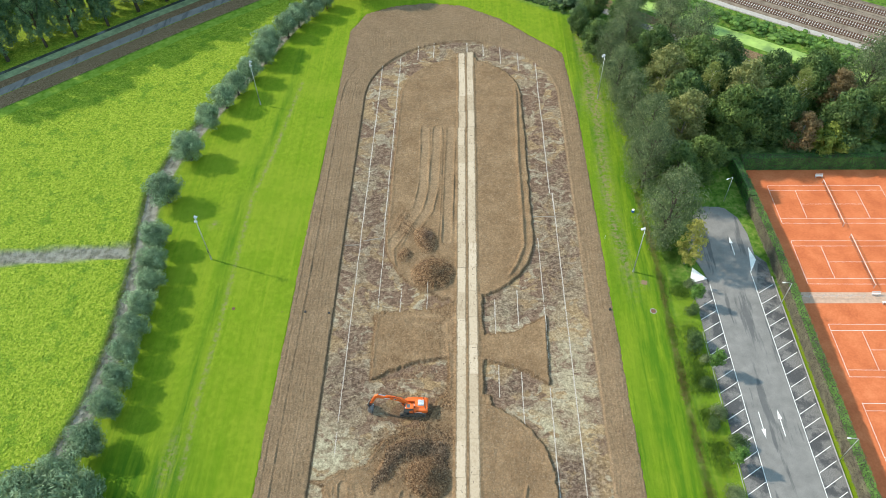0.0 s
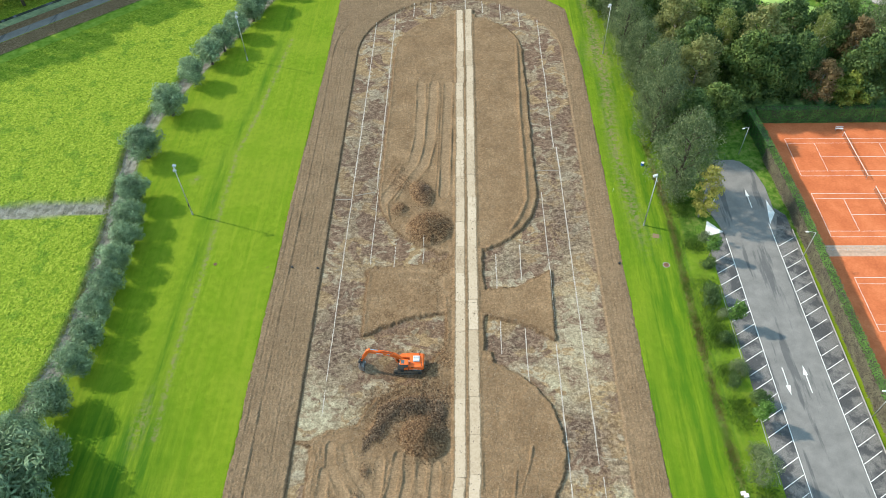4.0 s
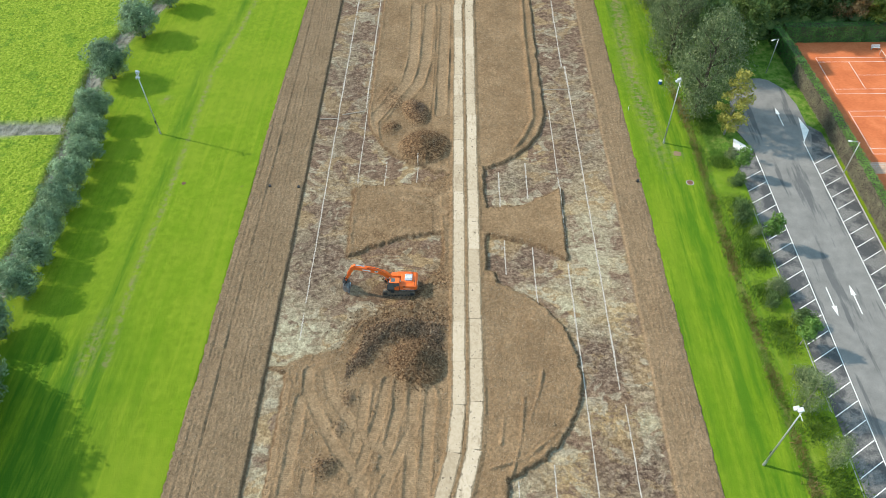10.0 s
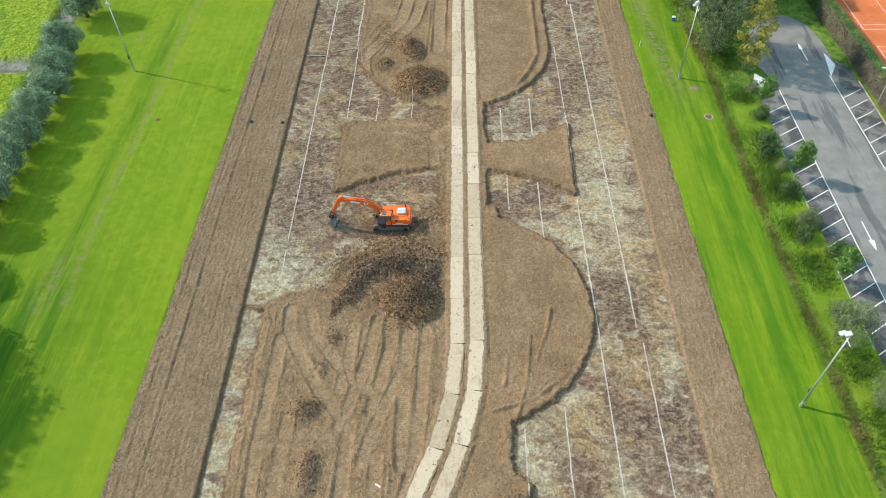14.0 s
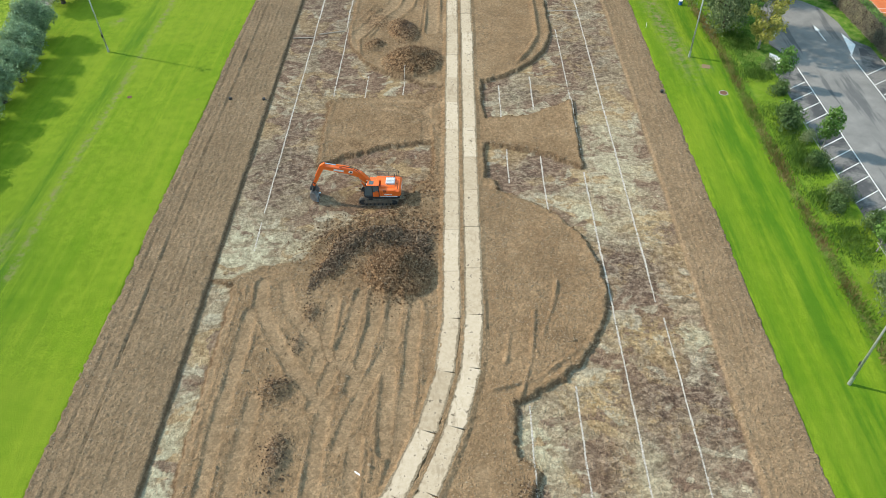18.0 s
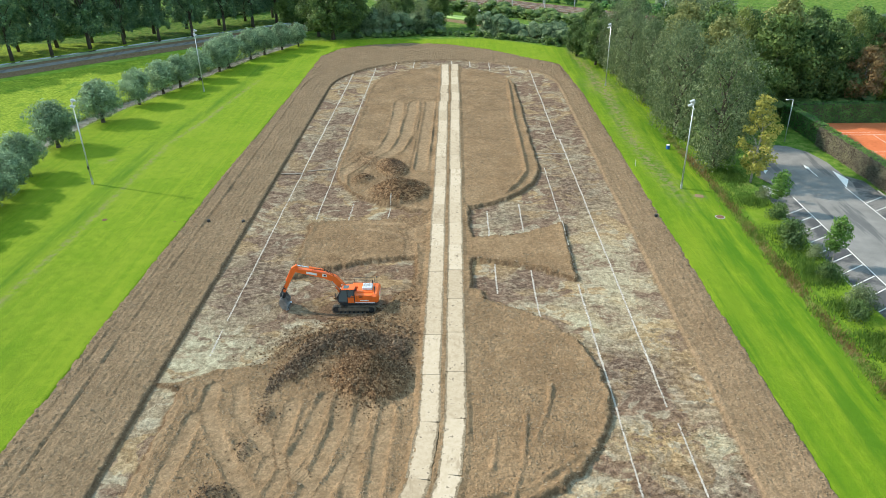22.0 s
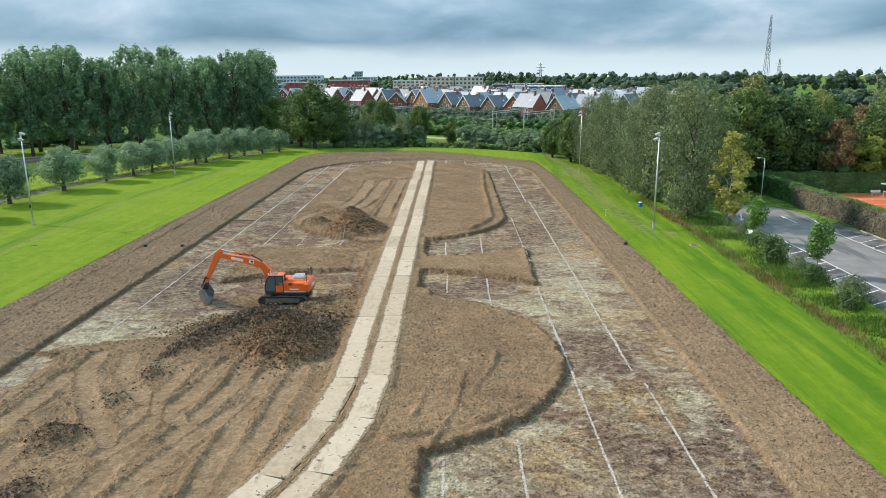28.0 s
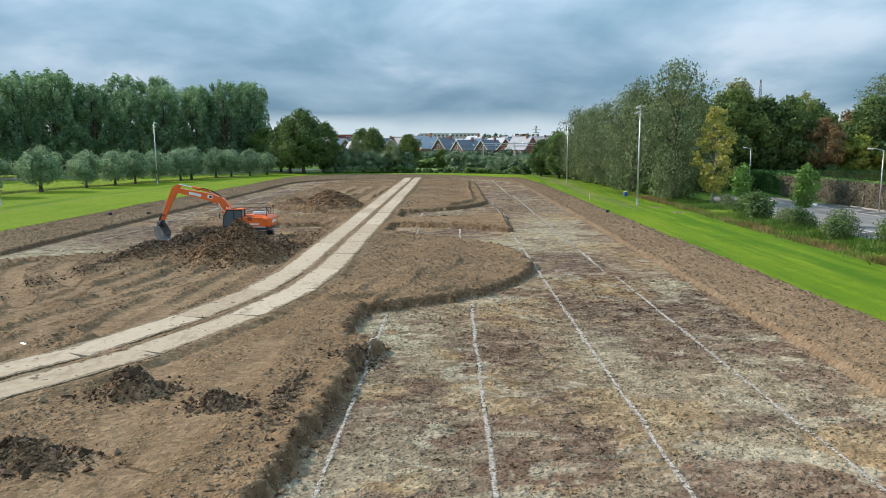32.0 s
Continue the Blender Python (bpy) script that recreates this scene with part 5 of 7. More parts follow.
for row, off in enumerate((0.0, 10.0)):
    for i in range(15):
        u = -52 + i * 9.0 + row * 3.1
        x, y = -94 + 0.76 * u - 0.65 * off + rnd.uniform(-0.8, 0.8), 182 + 0.65 * u + 0.76 * off + rnd.uniform(-0.8, 0.8)
        if u < 60:
            spots.append((x, y, rnd.uniform(0.9, 1.08), (i + row) % 3))
scatter(POPLARS, spots, 0.2, 9)

# the wood and the tree belt east and north of the field
SALIX = [tree("white_willow", "tall white willow with a loose silvery grey-green crown", "tree", trunk_bm(14, 0.42, 14, s, 0.3, 0.15, 1.3),
              crown_mesh("willow_crown", [(0, 0, 8, 2.6, 2.6, 5.0)] + ring_clumps(s, 1.0, 17.6, 5.8, 70, 1.75, "egg", 1.25), 14500, 0.20, M_SALIX, s, 0.32, 0.8, 0.3, True), M_BARK, "trees of the eastern wood") for s in (21, 22)]
OAKS = [tree("broadleaf_tree", "broad dark green deciduous tree with a rounded crown", "tree", trunk_bm(10, 0.4, 12, s, 0.35, 0.25),
             crown_mesh("broad_crown", ring_clumps(s, 2.0, 14.0, 5.2, 62, 1.6, "egg"), 13500, 0.215, m, s, 0.6, 0, 0.3, True), M_BARK, "trees of the eastern wood") for s, m in ((31, M_OAK), (32, M_GROVE))]
BROWN = [tree("turning_tree", "tall deciduous tree with thinning brown autumn leaves", "tree", trunk_bm(13, 0.36, 16, s, 0.32, 0.25, 1.2),
              crown_mesh("thin_crown", ring_clumps(s, 3.0, 16.5, 4.6, 52, 1.4, "egg"), 8500, 0.23, M_BROWN, s, 0.55, 0, 0.5, True), M_PALEBARK, "trees of the eastern wood") for s in (41,)]
BIRCHES = [tree("silver_birch", "slender silver birch with a white trunk and thin yellow-green leaves", "tree", trunk_bm(14, 0.2, 20, 46, 0.2, 0.2, 1.5),
                crown_mesh("birch_crown", ring_clumps(46, 4.0, 15.6, 2.9, 46, 1.0, "egg", 1.2), 5200, 0.19, M_BIRCH, 46, 0.4, 0.9, 0.4, True), M_WHITEBARK, "trees of the eastern wood")]
RUSTY = [tree("rusty_tree", "deciduous tree with rust-brown autumn leaves", "tree", trunk_bm(12, 0.3, 16, 47, 0.3, 0.25, 1.1),
              crown_mesh("rusty_crown", ring_clumps(47, 2.6, 14.0, 4.2, 56, 1.25, "egg"), 7500, 0.23, M_RUSTLEAF, 47, 0.5, 0, 0.4, True), M_PALEBARK, "trees of the eastern wood")]
MAPLE = [tree("yellow_green_tree", "broad low tree with bright yellow-green leaves", "tree", trunk_bm(7, 0.25, 12, 48, 0.35, 0.2),
              crown_mesh("maple_crown", ring_clumps(48, 1.4, 9.4, 4.4, 52, 1.15, "egg", 0.6), 8000, 0.21, M_YELLOWGREEN, 48, 0.6, 0, 0.3, True), M_BARK, "trees of the eastern wood")]
WOOD = SALIX + OAKS + BROWN + BIRCHES + RUSTY + MAPLE  # 0 1 willows, 2 dark, 3 green, 4 brown, 5 birch, 6 rusty, 7 yellow-green
scatter(WOOD, [(x, y, s * (1.12 if x > 44 else 0.97), i) for x, y, s, i in [
    (40.2, 96.5, 1.06, 0), (38.6, 111.5, 0.98, 1), (40.5, 121.5, 0.95, 0), (38.3, 131.5, 0.86, 1), (37.2, 143.0, 0.82, 0), (36.4, 152.5, 0.85, 1), (34.0, 161.0, 0.72, 2), (41.5, 161, 0.9, 1), (47.8, 122.5, 0.9, 4),
    (46.8, 139, 0.9, 4), (53.0, 163, 0.85, 1), (56.5, 153.5, 0.9, 0), (54.5, 143, 1.0, 3), (54.9, 132.5, 0.95, 5), (57.5, 137.5, 0.95, 2), (58.6, 124, 1.05, 3), (49.0, 129.5, 1.0, 2), (61.6, 130.0, 1.0, 4), (69, 125, 0.95, 2), (71, 138.5, 0.95, 2), (73.4, 121.5, 0.75, 6),
    (74.1, 130.5, 0.95, 5), (84.6, 134.0, 0.85, 6), (83, 124, 0.95, 2), (92.6, 138, 1.0, 0), (79.3, 121.0, 0.85, 7), (88, 123.5, 0.6, 5), (92, 128, 0.95, 2), (64, 124.5, 0.95, 2), (79.2, 138, 0.95, 2), (101, 131, 1.05, 3), (100, 121, 0.9, 6), (110, 126, 1.1, 2), (47, 152, 0.85, 2),
    (62, 147, 0.85, 2), (84, 142, 0.85, 3), (120, 134, 1.1, 0), (44.5, 110.5, 0.8, 2), (50, 113.5, 0.75, 3), (42, 171, 0.75, 2), (105, 143, 0.9, 2)]], 0.2, 13)
# north belt
scatter([copy_thing(WOOD[2], Matrix()), copy_thing(WOOD[3], Matrix()), copy_thing(WOOD[0], Matrix())], [
    (-30.8, 193.0, 1.18, 0), (-35.5, 197.5, 1.05, 0), (-25.5, 197.5, 0.95, 0), (-13, 206, 0.85, 0), (-3, 207, 0.75, 1), (-17, 212, 0.85, 0), (7, 205, 0.45, 1), (-7, 199.5, 0.5, 2), (-17, 199.0, 0.5, 2), (-40, 206, 0.9, 0), (-46, 214, 0.9, 1), (36, 178, 0.75, 0), (31, 170, 0.6, 0),
    (46, 181, 0.72, 0), (55, 176, 0.7, 2)], 0.2, 17)
# the yellowing poplar and the young trees by the car park
YEL = tree("yellow_tree", "slender young tree turning yellow beside the car park", "tree", trunk_bm(7, 0.12, 10, 51, 0.22, 0.3, 1.2),
           crown_mesh("yellow_crown", ring_clumps(51, 1.2, 9.6, 2.0, 34, 0.62, "egg", 0.7), 3000, 0.15, M_YELLOW, 51, 0.6), M_PALEBARK)
scatter([YEL], [(43.2, 90.0, 1.28, 0)], 0.2)
YOUNG = [tree("young_tree", "young street tree with a light green leafy crown in the verge", "tree", trunk_bm(4, 0.06, 6, s, 0.25, 0.5),
              crown_mesh("young_crown", ring_clumps(s, 1.9, 5.4, 1.05, 14, 0.65, "egg"), 1500, 0.15, M_FRESH, s, 0.6), M_PALEBARK, "young trees on the car park verge") for s in (61, 62)]
scatter(YOUNG, [(43.0, 80.6, 1.0, 0), (43.4, 66.2, 1.05, 1), (42.6, 49.0, 1.0, 0), (45.2, 92.5, 0.8, 1)], 0.2, 4)


def bush(name, label, rad, h, n, mat, seed, size=0.12, group="", slim=0.55):
    root = thing(name, None, label, "bush", group)
    stems = BM()
    rnd = random.Random(seed)
    for i in range(6):
        a = i * 1.05
        rod(stems, (0, 0, -0.1), (math.cos(a) * rad * 0.5, math.sin(a) * rad * 0.5, h * 0.6), 0.03, 0.01, 5)
    tagged(part("branchwork", stems, M_BARK, root), kind="stuff")
    part("foliage", crown_mesh("foliage", ring_clumps(seed, 0.35, h * 0.85, rad * 0.7, 12, rad * 0.55, "dome"), n, size, mat, seed, slim), None, root)
    return root


SHRUB = [bush("round_shrub", "rounded dense green shrub in the car park verge", 1.9, 2.7, 2600, M_OAK, 71, 0.13, "shrubs on the car park verge"),
         bush("round_shrub", "rounded grey-green shrub in the car park verge", 1.6, 2.2, 2200, M_SALIX, 72, 0.12, "shrubs on the car park verge", 0.35)]
scatter(SHRUB, [(41.2, 71.6, 1.1, 0), (42.4, 68.0, 0.7, 1), (42.2, 57.6, 1.05, 1), (41.4, 63.2, 0.75, 0), (41.0, 55.6, 0.7, 0), (42.9, 84.6, 0.8, 1), (43.8, 52.4, 0.9, 0), (41.4, 44.0, 1.0, 1), (42.5, 78.4, 0.75, 0)], 0.2, 8)
BIRCH = tree("weeping_birch", "loose young birch with drooping grey-green twigs on the verge", "tree", trunk_bm(6, 0.1, 12, 81, 0.28, 0.15, 0.8),
             crown_mesh("birch_crown", ring_clumps(81, 0.9, 6.8, 1.9, 22, 0.95, "egg"), 3200, 0.17, M_SALIX, 81, 0.3, 1.2), M_PALEBARK)
scatter([BIRCH], [(40.2, 40.2, 1.0, 0), (41.4, 33.5, 0.75, 0)], 0.2)


def clipped_hedge(name, label, pts, w, h, mat, per_m2, seed, size=0.11, top=None):
    """A clipped hedge along a line: woody core and leaves on all faces."""
    rng = np.random.default_rng(seed)
    root = thing(name, None, label, "hedge")
    core = BM()
    vs, ns, vt, nt = [], [], [], []
    for (ax, ay), (bx, by) in zip(pts, pts[1:]):
        ln = math.hypot(bx - ax, by - ay)
        yaw = math.degrees(math.atan2(by - ay, bx - ax))
        m = pose((ax + bx) / 2, (ay + by) / 2, h / 2, 0, 0, yaw)
        box(core, ln, w - 0.25, h - 0.15, m)
        R = np.array(m.to_3x3())
        for face, area in (("l", ln * h), ("r", ln * h), ("t", ln * w), ("e", w * h), ("f", w * h)):
            n = int(area * per_m2)
            a, b = rng.uniform(-0.5, 0.5, n), rng.uniform(-0.5, 0.5, n)
            if face in "lr":
                s = 1 if face == "l" else -1
                p, nr = np.stack((a * ln, np.full(n, s * w / 2), b * h), 1), (0, s, 0.15)
            elif face == "t":
                p, nr = np.stack((a * ln, b * w, np.full(n, h / 2)), 1), (0, 0, 1)
            else:
                s = 1 if face == "e" else -1
                p, nr = np.stack((np.full(n, s * ln / 2), a * w, b * h), 1), (s, 0, 0.1)
            p = p + rng.normal(0, 0.07, p.shape) + np.array(nr) * (fbm(p[:, 0] * 0.8 + seed, p[:, 2] + p[:, 1], 3, 6)[:, None] - 0.5) * 0.35
            wp = p @ R.T + np.array(m.translation)
            wn = np.tile(np.array(nr) @ R.T, (n, 1))
            if top and face == "t":
                vt.append(wp), nt.append(wn)
            else:
                vs.append(wp), ns.append(wn)
    part("woody_core", core, M_BARK, root)
    v, f = leaf_cards(np.concatenate(vs), np.concatenate(ns), size, rng)
    part("foliage", mesh_np("foliage", v, f, mat), None, root)
    if vt:
        v, f = leaf_cards(np.concatenate(vt), np.concatenate(nt), size, rng)
        part("top_growth", mesh_np("top_growth", v, f, top), None, root, "fresh green top growth")
    return root

# ---- car park ----


def slab(name, pts, z, mat, label, category, thick=0.25, kind="structure"):
    """A flat paved area from its outline."""
    bm = BM()
    f = bm.faces.new([bm.verts.new((x, y, z)) for x, y in pts])
    r = bmesh.ops.extrude_face_region(bm, geom=[f])
    bmesh.ops.translate(bm, verts=[v for v in r["geom"] if isinstance(v, bmesh.types.BMVert)], vec=(0, 0, -thick))
    return tagged(part(name, bm, mat), label, category, kind=kind)


slab("car_park", [(47.0, -20), (47.0, 84.5), (46.6, 88), (45.2, 92.5), (46.2, 98), (47.6, 103), (49.6, 105.6), (52.0, 106.2), (54.6, 105.2), (56.6, 102.6), (57.5, 98), (57.4, 90), (55.6, 84), (55.6, -20)], 0.14, M_ASPHALT, "worn grey asphalt aisle with a turning head", "car park")
slab("path", [(49.4, 105.0), (51.4, 105.6), (49.8, 112), (51.0, 122), (49.0, 123), (47.6, 112)], 0.16, M_ASPHALT, "narrow asphalt path into the wood", "path")
for side, (x0, x1) in enumerate(((43.4, 46.98), (55.62, 59.2))):
    slab("parking_bays", [(x0, -20), (x1, -20), *(((x1, 86.5), (x0, 85.2)) if side == 0 else ((x1, 90.5), (57.6, 92.5), (57.42, 90.0), (55.62, 84.0)))], 0.14, M_BAY, "dark damp parking bays beside the aisle", "parking bays")


def painted(name, pts, label="white painted road marking", z=0.146):
    bm = BM()
    bm.faces.new([bm.verts.new((x, y, z)) for x, y in pts])
    r = bmesh.ops.extrude_face_region(bm, geom=list(bm.faces))
    bmesh.ops.translate(bm, verts=[v for v in r["geom"] if isinstance(v, bmesh.types.BMVert)], vec=(0, 0, 0.004))
    return tagged(part(name, bm, M_PAINT), label, "road marking", "car park markings", "structure")


def stripe(a, b, w, name="bay_line"):
    d = Vector((b[0] - a[0], b[1] - a[1], 0)).normalized() * w / 2
    nx, ny = -d.y, d.x
    return painted(name, [(a[0] + nx, a[1] + ny), (b[0] + nx, b[1] + ny), (b[0] - nx, b[1] - ny), (a[0] - nx, a[1] - ny)])


stripe((47.05, -18), (47.05, 85.0), 0.11, "edge_line")
stripe((55.55, -18), (55.55, 88.5), 0.11, "edge_line")
for i in range(34):
    y = 81.4 - i * 2.52
    stripe((43.6, y - 2.1), (46.9, y), 0.11)
    stripe((55.7, y + 1.6), (58.9, y + 3.6), 0.11)
painted("hatched_corner", [(46.9, 86.4), (43.3, 85.3), (44.6, 89.2)])
painted("hatched_corner", [(55.7, 88.2), (57.4, 91.2), (56.7, 94.6)])


def arrow(x, y, yaw):
    m = pose(x, y, 0, 0, 0, yaw)
    pts = [(-0.07, -2.6), (0.07, -2.6), (0.07, 0.5), (0.36, 0.5), (0, 2.2), (-0.36, 0.5), (-0.07, 0.5)]
    painted("lane_arrow", [tuple((m @ Vector((a, b, 0)))[:2]) for a, b in pts])


arrow(49.0, 55.6, 180), arrow(52.2, 56.4, 0), arrow(53.6, 95.0, 0), arrow(47.4, 95.6, 160)
for x, y0, y1 in ((43.3, -20, 85.3), (59.3, -20, 87)):
    kerb = thing("kerb", None, "row of grey concrete kerb stones", "kerb", kind="structure")
    n = 40
    for i in range(n):
        a, b = y0 + (y1 - y0) * i / n, y0 + (y1 - y0) * (i + 1) / n
        part("kerb_stone", box(BM(), 0.14, b - a - 0.03, 0.3, pose(x, (a + b) / 2, 0.12), 0.015), M_KERB, kerb)


def street_lamp(h):
    root = thing("street_lamp", None, "grey street lamp with a short curved arm", "street lamp", "car park lamps")
    part("post", rod(BM(), (0, 0, -0.1), (0, 0, h), 0.08, 0.05, 10), M_GALV, root, soft=True)
    bm = BM()
    for i in range(4):
        a, b = i / 4 * 1.3, (i + 1) / 4 * 1.3
        rod(bm, (-a, 0, h + 0.28 * math.sin(a)), (-b, 0, h + 0.28 * math.sin(b)), 0.04, 0.035, 8)
    part("arm", bm, M_GALV, root)
    head = part("lamp_head", box(BM(), 0.62, 0.24, 0.13, pose(-1.5, 0, h + 0.25, 0, 6, 0), 0.04), M_WHITE, root)
    part("lamp_glass", box(BM(), 0.45, 0.18, 0.03, pose(-1.52, 0, h + 0.17, 0, 6, 0)), M_LENS, head)
    return root


lamp = street_lamp(7.0)
lamp.matrix_world = pose(59.6, 50.0, 0.1)
for x, y, yaw in ((58.6, 79.8, 0), (54.9, 107.2, 30)):
    copy_thing(lamp, pose(x, y, 0.1, 0, 0, yaw))

# ---- hedges ----
clipped_hedge("clipped_hedge", "tall clipped evergreen hedge behind the tennis courts", [(60.5, 117.8), (98, 118.2)], 1.6, 3.4, M_HEDGE, 70, 5, 0.13)
clipped_hedge("clipped_hedge", "clipped green hedge at the corner of the tennis courts", [(59.0, 117.5), (60.0, 106)], 1.4, 3.4, M_HEDGE, 70, 6, 0.13)
clipped_hedge("beech_hedge", "clipped brownish hedge with fresh green top beside the car park", [(60.0, 106), (60.8, 92), (60.9, 70), (61.1, 40), (61.4, 10)], 1.5, 3.2, M_BEECH, 75, 7, 0.13, M_FRESH)

# ---- clay tennis courts ----
slab("tennis_clay", [(61.6, 5), (100, 5), (100, 117), (61.6, 117)], 0.12, M_CLAY, "orange-red clay of the tennis courts", "clay court")


def court_line(x0, y0, x1, y1, w=0.06):
    bm = box(BM(), abs(x1 - x0) + w, abs(y1 - y0) + w, 0.012, pose((x0 + x1) / 2, (y0 + y1) / 2, 0.126))
    return tagged(part("court_line", bm, M_PAINT), "white court line laid in clay", "court line", "tennis court lines", "structure")


def tennis_court(x, y):
    """Lines of a court 23.77 by 10.97 m whose western baseline starts at x, southern side at y."""
    L, W = 23.77, 10.97
    for yy in (y, y + 1.37, y + W - 1.37, y + W):
        court_line(x, yy, x + L, yy)
    for xx in (x, x + L):
        court_line(xx, y, xx, y + W)
    for xx in (x + 5.485, x + L - 5.485):
        court_line(xx, y + 1.37, xx, y + W - 1.37)
    court_line(x + 5.485, y + W / 2, x + L - 5.485, y + W / 2)
    root = thing("tennis_net", pose(x + L / 2, y + W / 2, 0.12), "dark tennis net with a white band across the court", "tennis net", "tennis nets")
    for s in (-1, 1):
        part("net_post", rod(BM(), (0, s * 6.4, 0), (0, s * 6.4, 1.08), 0.05), M_GALV, root)
    part("net_band", box(BM(), 0.05, 12.7, 0.08, pose(0, 0, 0.95)), M_WHITE, root)
    bm = BM()
    for i in range(43):
        box(bm, 0.012, 0.012, 0.9, pose(0, -6.3 + i * 0.3, 0.47))
    for i in range(8):
        box(bm, 0.012, 12.6, 0.012, pose(0, 0, 0.08 + i * 0.115))
    part("netting", bm, M_DARK, root)


for cx, cy in ((65.3, 101.0), (65.6, 85.2), (66.3, 64.95), (66.6, 48.9)):
    tennis_court(cx, cy)


def bench(x, y, yaw):
    root = thing("court_bench", pose(x, y, 0.12, 0, 0, yaw), "white slatted bench beside the court", "bench", "court benches")
    for i in range(3):
        part("seat_slat", box(BM(), 1.6, 0.12, 0.04, pose(0, -0.14 + 0.14 * i, 0.45), 0.01), M_WHITE, root)
    for i in range(2):
        part("back_slat", box(BM(), 1.6, 0.03, 0.12, pose(0, 0.24, 0.62 + 0.18 * i), 0.01), M_WHITE, root)
    for s in (-1, 1):
        part("leg", box(BM(), 0.05, 0.45, 0.45, pose(s * 0.65, 0, 0.22)), M_GALV, root)


bench(77.0, 114.6, 0), bench(77.2, 82.6, 0), bench(78.4, 80.6, 180), bench(84, 82.8, 0)
fence = thing("court_fence", None, "low wire fence with grey posts between the courts", "fence")
for i in range(15):
    part("post", rod(BM(), (62.2 + i * 2.5, 81.9, 0.1), (62.2 + i * 2.5, 81.9, 1.3), 0.03), M_GALV, fence)
for z in (0.5, 0.85, 1.25):
    part("wire", rod(BM(), (62.2, 81.9, z), (97.2, 81.9, z), 0.012, None, 5), M_GALV, fence)
slab("court_path", [(61.8, 80.6), (99, 80.8), (99, 83.2), (61.8, 83.2)], 0.135, M_PINKPAVE, "pinkish paved strip between the courts", "gravel strip")

# ---- the crawler excavator ----


def beam(bm, pts, width):
    """A boxed boom or arm: a spine of (x, z, depth) swept to that width."""
    up, dn = [], []
    for i, (x, z, h) in enumerate(pts):
        a, b = pts[max(0, i - 1)], pts[min(len(pts) - 1, i + 1)]
        t = Vector((b[0] - a[0], 0, b[1] - a[1])).normalized()
        n = Vector((-t.z, 0, t.x))
        up.append((x + n.x * h / 2, z + n.z * h / 2))
        dn.append((x - n.x * h / 2, z - n.z * h / 2))
    return prism(bm, up + dn[::-1], width)


def excavator():
    """A thirty-tonne machine that faces +x, its bucket curled to the ground."""
    root = thing("excavator", None, "orange crawler excavator with its arm stretched out over the dug soil", "excavator")
    for s in (-1, 1):
        y = s * 1.3
        tr = part("crawler_track", box(BM(), 3.7, 0.42, 0.5, pose(0, y, 0.52), 0.06), M_TRACK, root)
        n = 48
        half, r = 1.98, 0.47
        loop = 4 * half + 2 * math.pi * r
        for i in range(n):
            d = loop * i / n
            if d < 2 * half:
                x, z, a = -half + d, 0.04, 0
            elif d < 2 * half + math.pi * r:
                q = (d - 2 * half) / r
                x, z, a = half + math.sin(q) * r, 0.51 - math.cos(q) * r, -math.degrees(q)
            elif d < 4 * half + math.pi * r:
                x, z, a = half - (d - 2 * half - math.pi * r), 0.98, 180
            else:
                q = (d - 4 * half - math.pi * r) / r
                x, z, a = -half - math.sin(q) * r, 0.51 + math.cos(q) * r, 180 - math.degrees(q)
            m = pose(x, y, z, 0, a, 0)
            shoe = box(BM(), 0.205, 0.62, 0.05, m)
            box(shoe, 0.03, 0.62, 0.05, m @ pose(0.07, 0, -0.04))
            part("track_shoe", shoe, M_TRACK, tr)
        for x, r2, nm in ((-1.98, 0.38, "drive_sprocket"), (1.98, 0.38, "idler_wheel")):
            part(nm, rod(BM(), (x, y - 0.2, 0.51), (x, y + 0.2, 0.51), r2, None, 16), M_DARK, tr)
        for i in range(7):
            part("track_roller", rod(BM(), (-1.5 + i * 0.5, y - 0.24, 0.2), (-1.5 + i * 0.5, y + 0.24, 0.2), 0.11, None, 10), M_DARK, tr)
        part("hub_cover", rod(BM(), (-1.98, y + s * 0.2, 0.51), (-1.98, y + s * 0.3, 0.51), 0.24, 0.2, 12), M_DARK, tr)
    part("car_body", box(BM(), 2.2, 2.2, 0.5, pose(0, 0, 0.7), 0.1), M_DARK, root)
    part("slew_ring", rod(BM(), (0, 0, 0.9), (0, 0, 1.2), 0.75, None, 20), M_DARK, root)
    # upper structure
    bm = prism(BM(), [(1.55, 1.18), (1.55, 1.42), (-2.6, 1.42), (-2.75, 1.18)], 2.9)
    part("turntable_deck", bm, M_DARK, root)
    for s in (-1, 1):
        bm = box(BM(), 2.55, 0.95, 1.0, pose(-0.95, s * 1.0, 1.93), 0.08)
        body = part("engine_side_panel", bm, M_ORANGE, root)
        for i in range(5):
            part("vent_slot", box(BM(), 0.42, 0.012, 0.035, pose(-0.9, s * 1.482, 2.12 + 0.07 * i)), M_DARK, body)
        part("side_stripe", box(BM(), 1.0, 0.012, 0.12, pose(-1.3, s * 1.482, 1.75)), M_WHITE, body, "white lettering bar")
        part("door_seam", box(BM(), 0.02, 0.012, 0.8, pose(-0.45, s * 1.482, 1.95)), M_DARK, body)
    bm = box(BM(), 0.9, 2.95, 1.12, pose(-2.45, 0, 1.9), 0.22)
    weight = part("counterweight", bm, M_ORANGE, root)
    part("rear_panel", box(BM(), 0.012, 1.5, 0.3, pose(-2.906, 0, 1.95)), M_WHITE, weight, "white rear lettering bar")
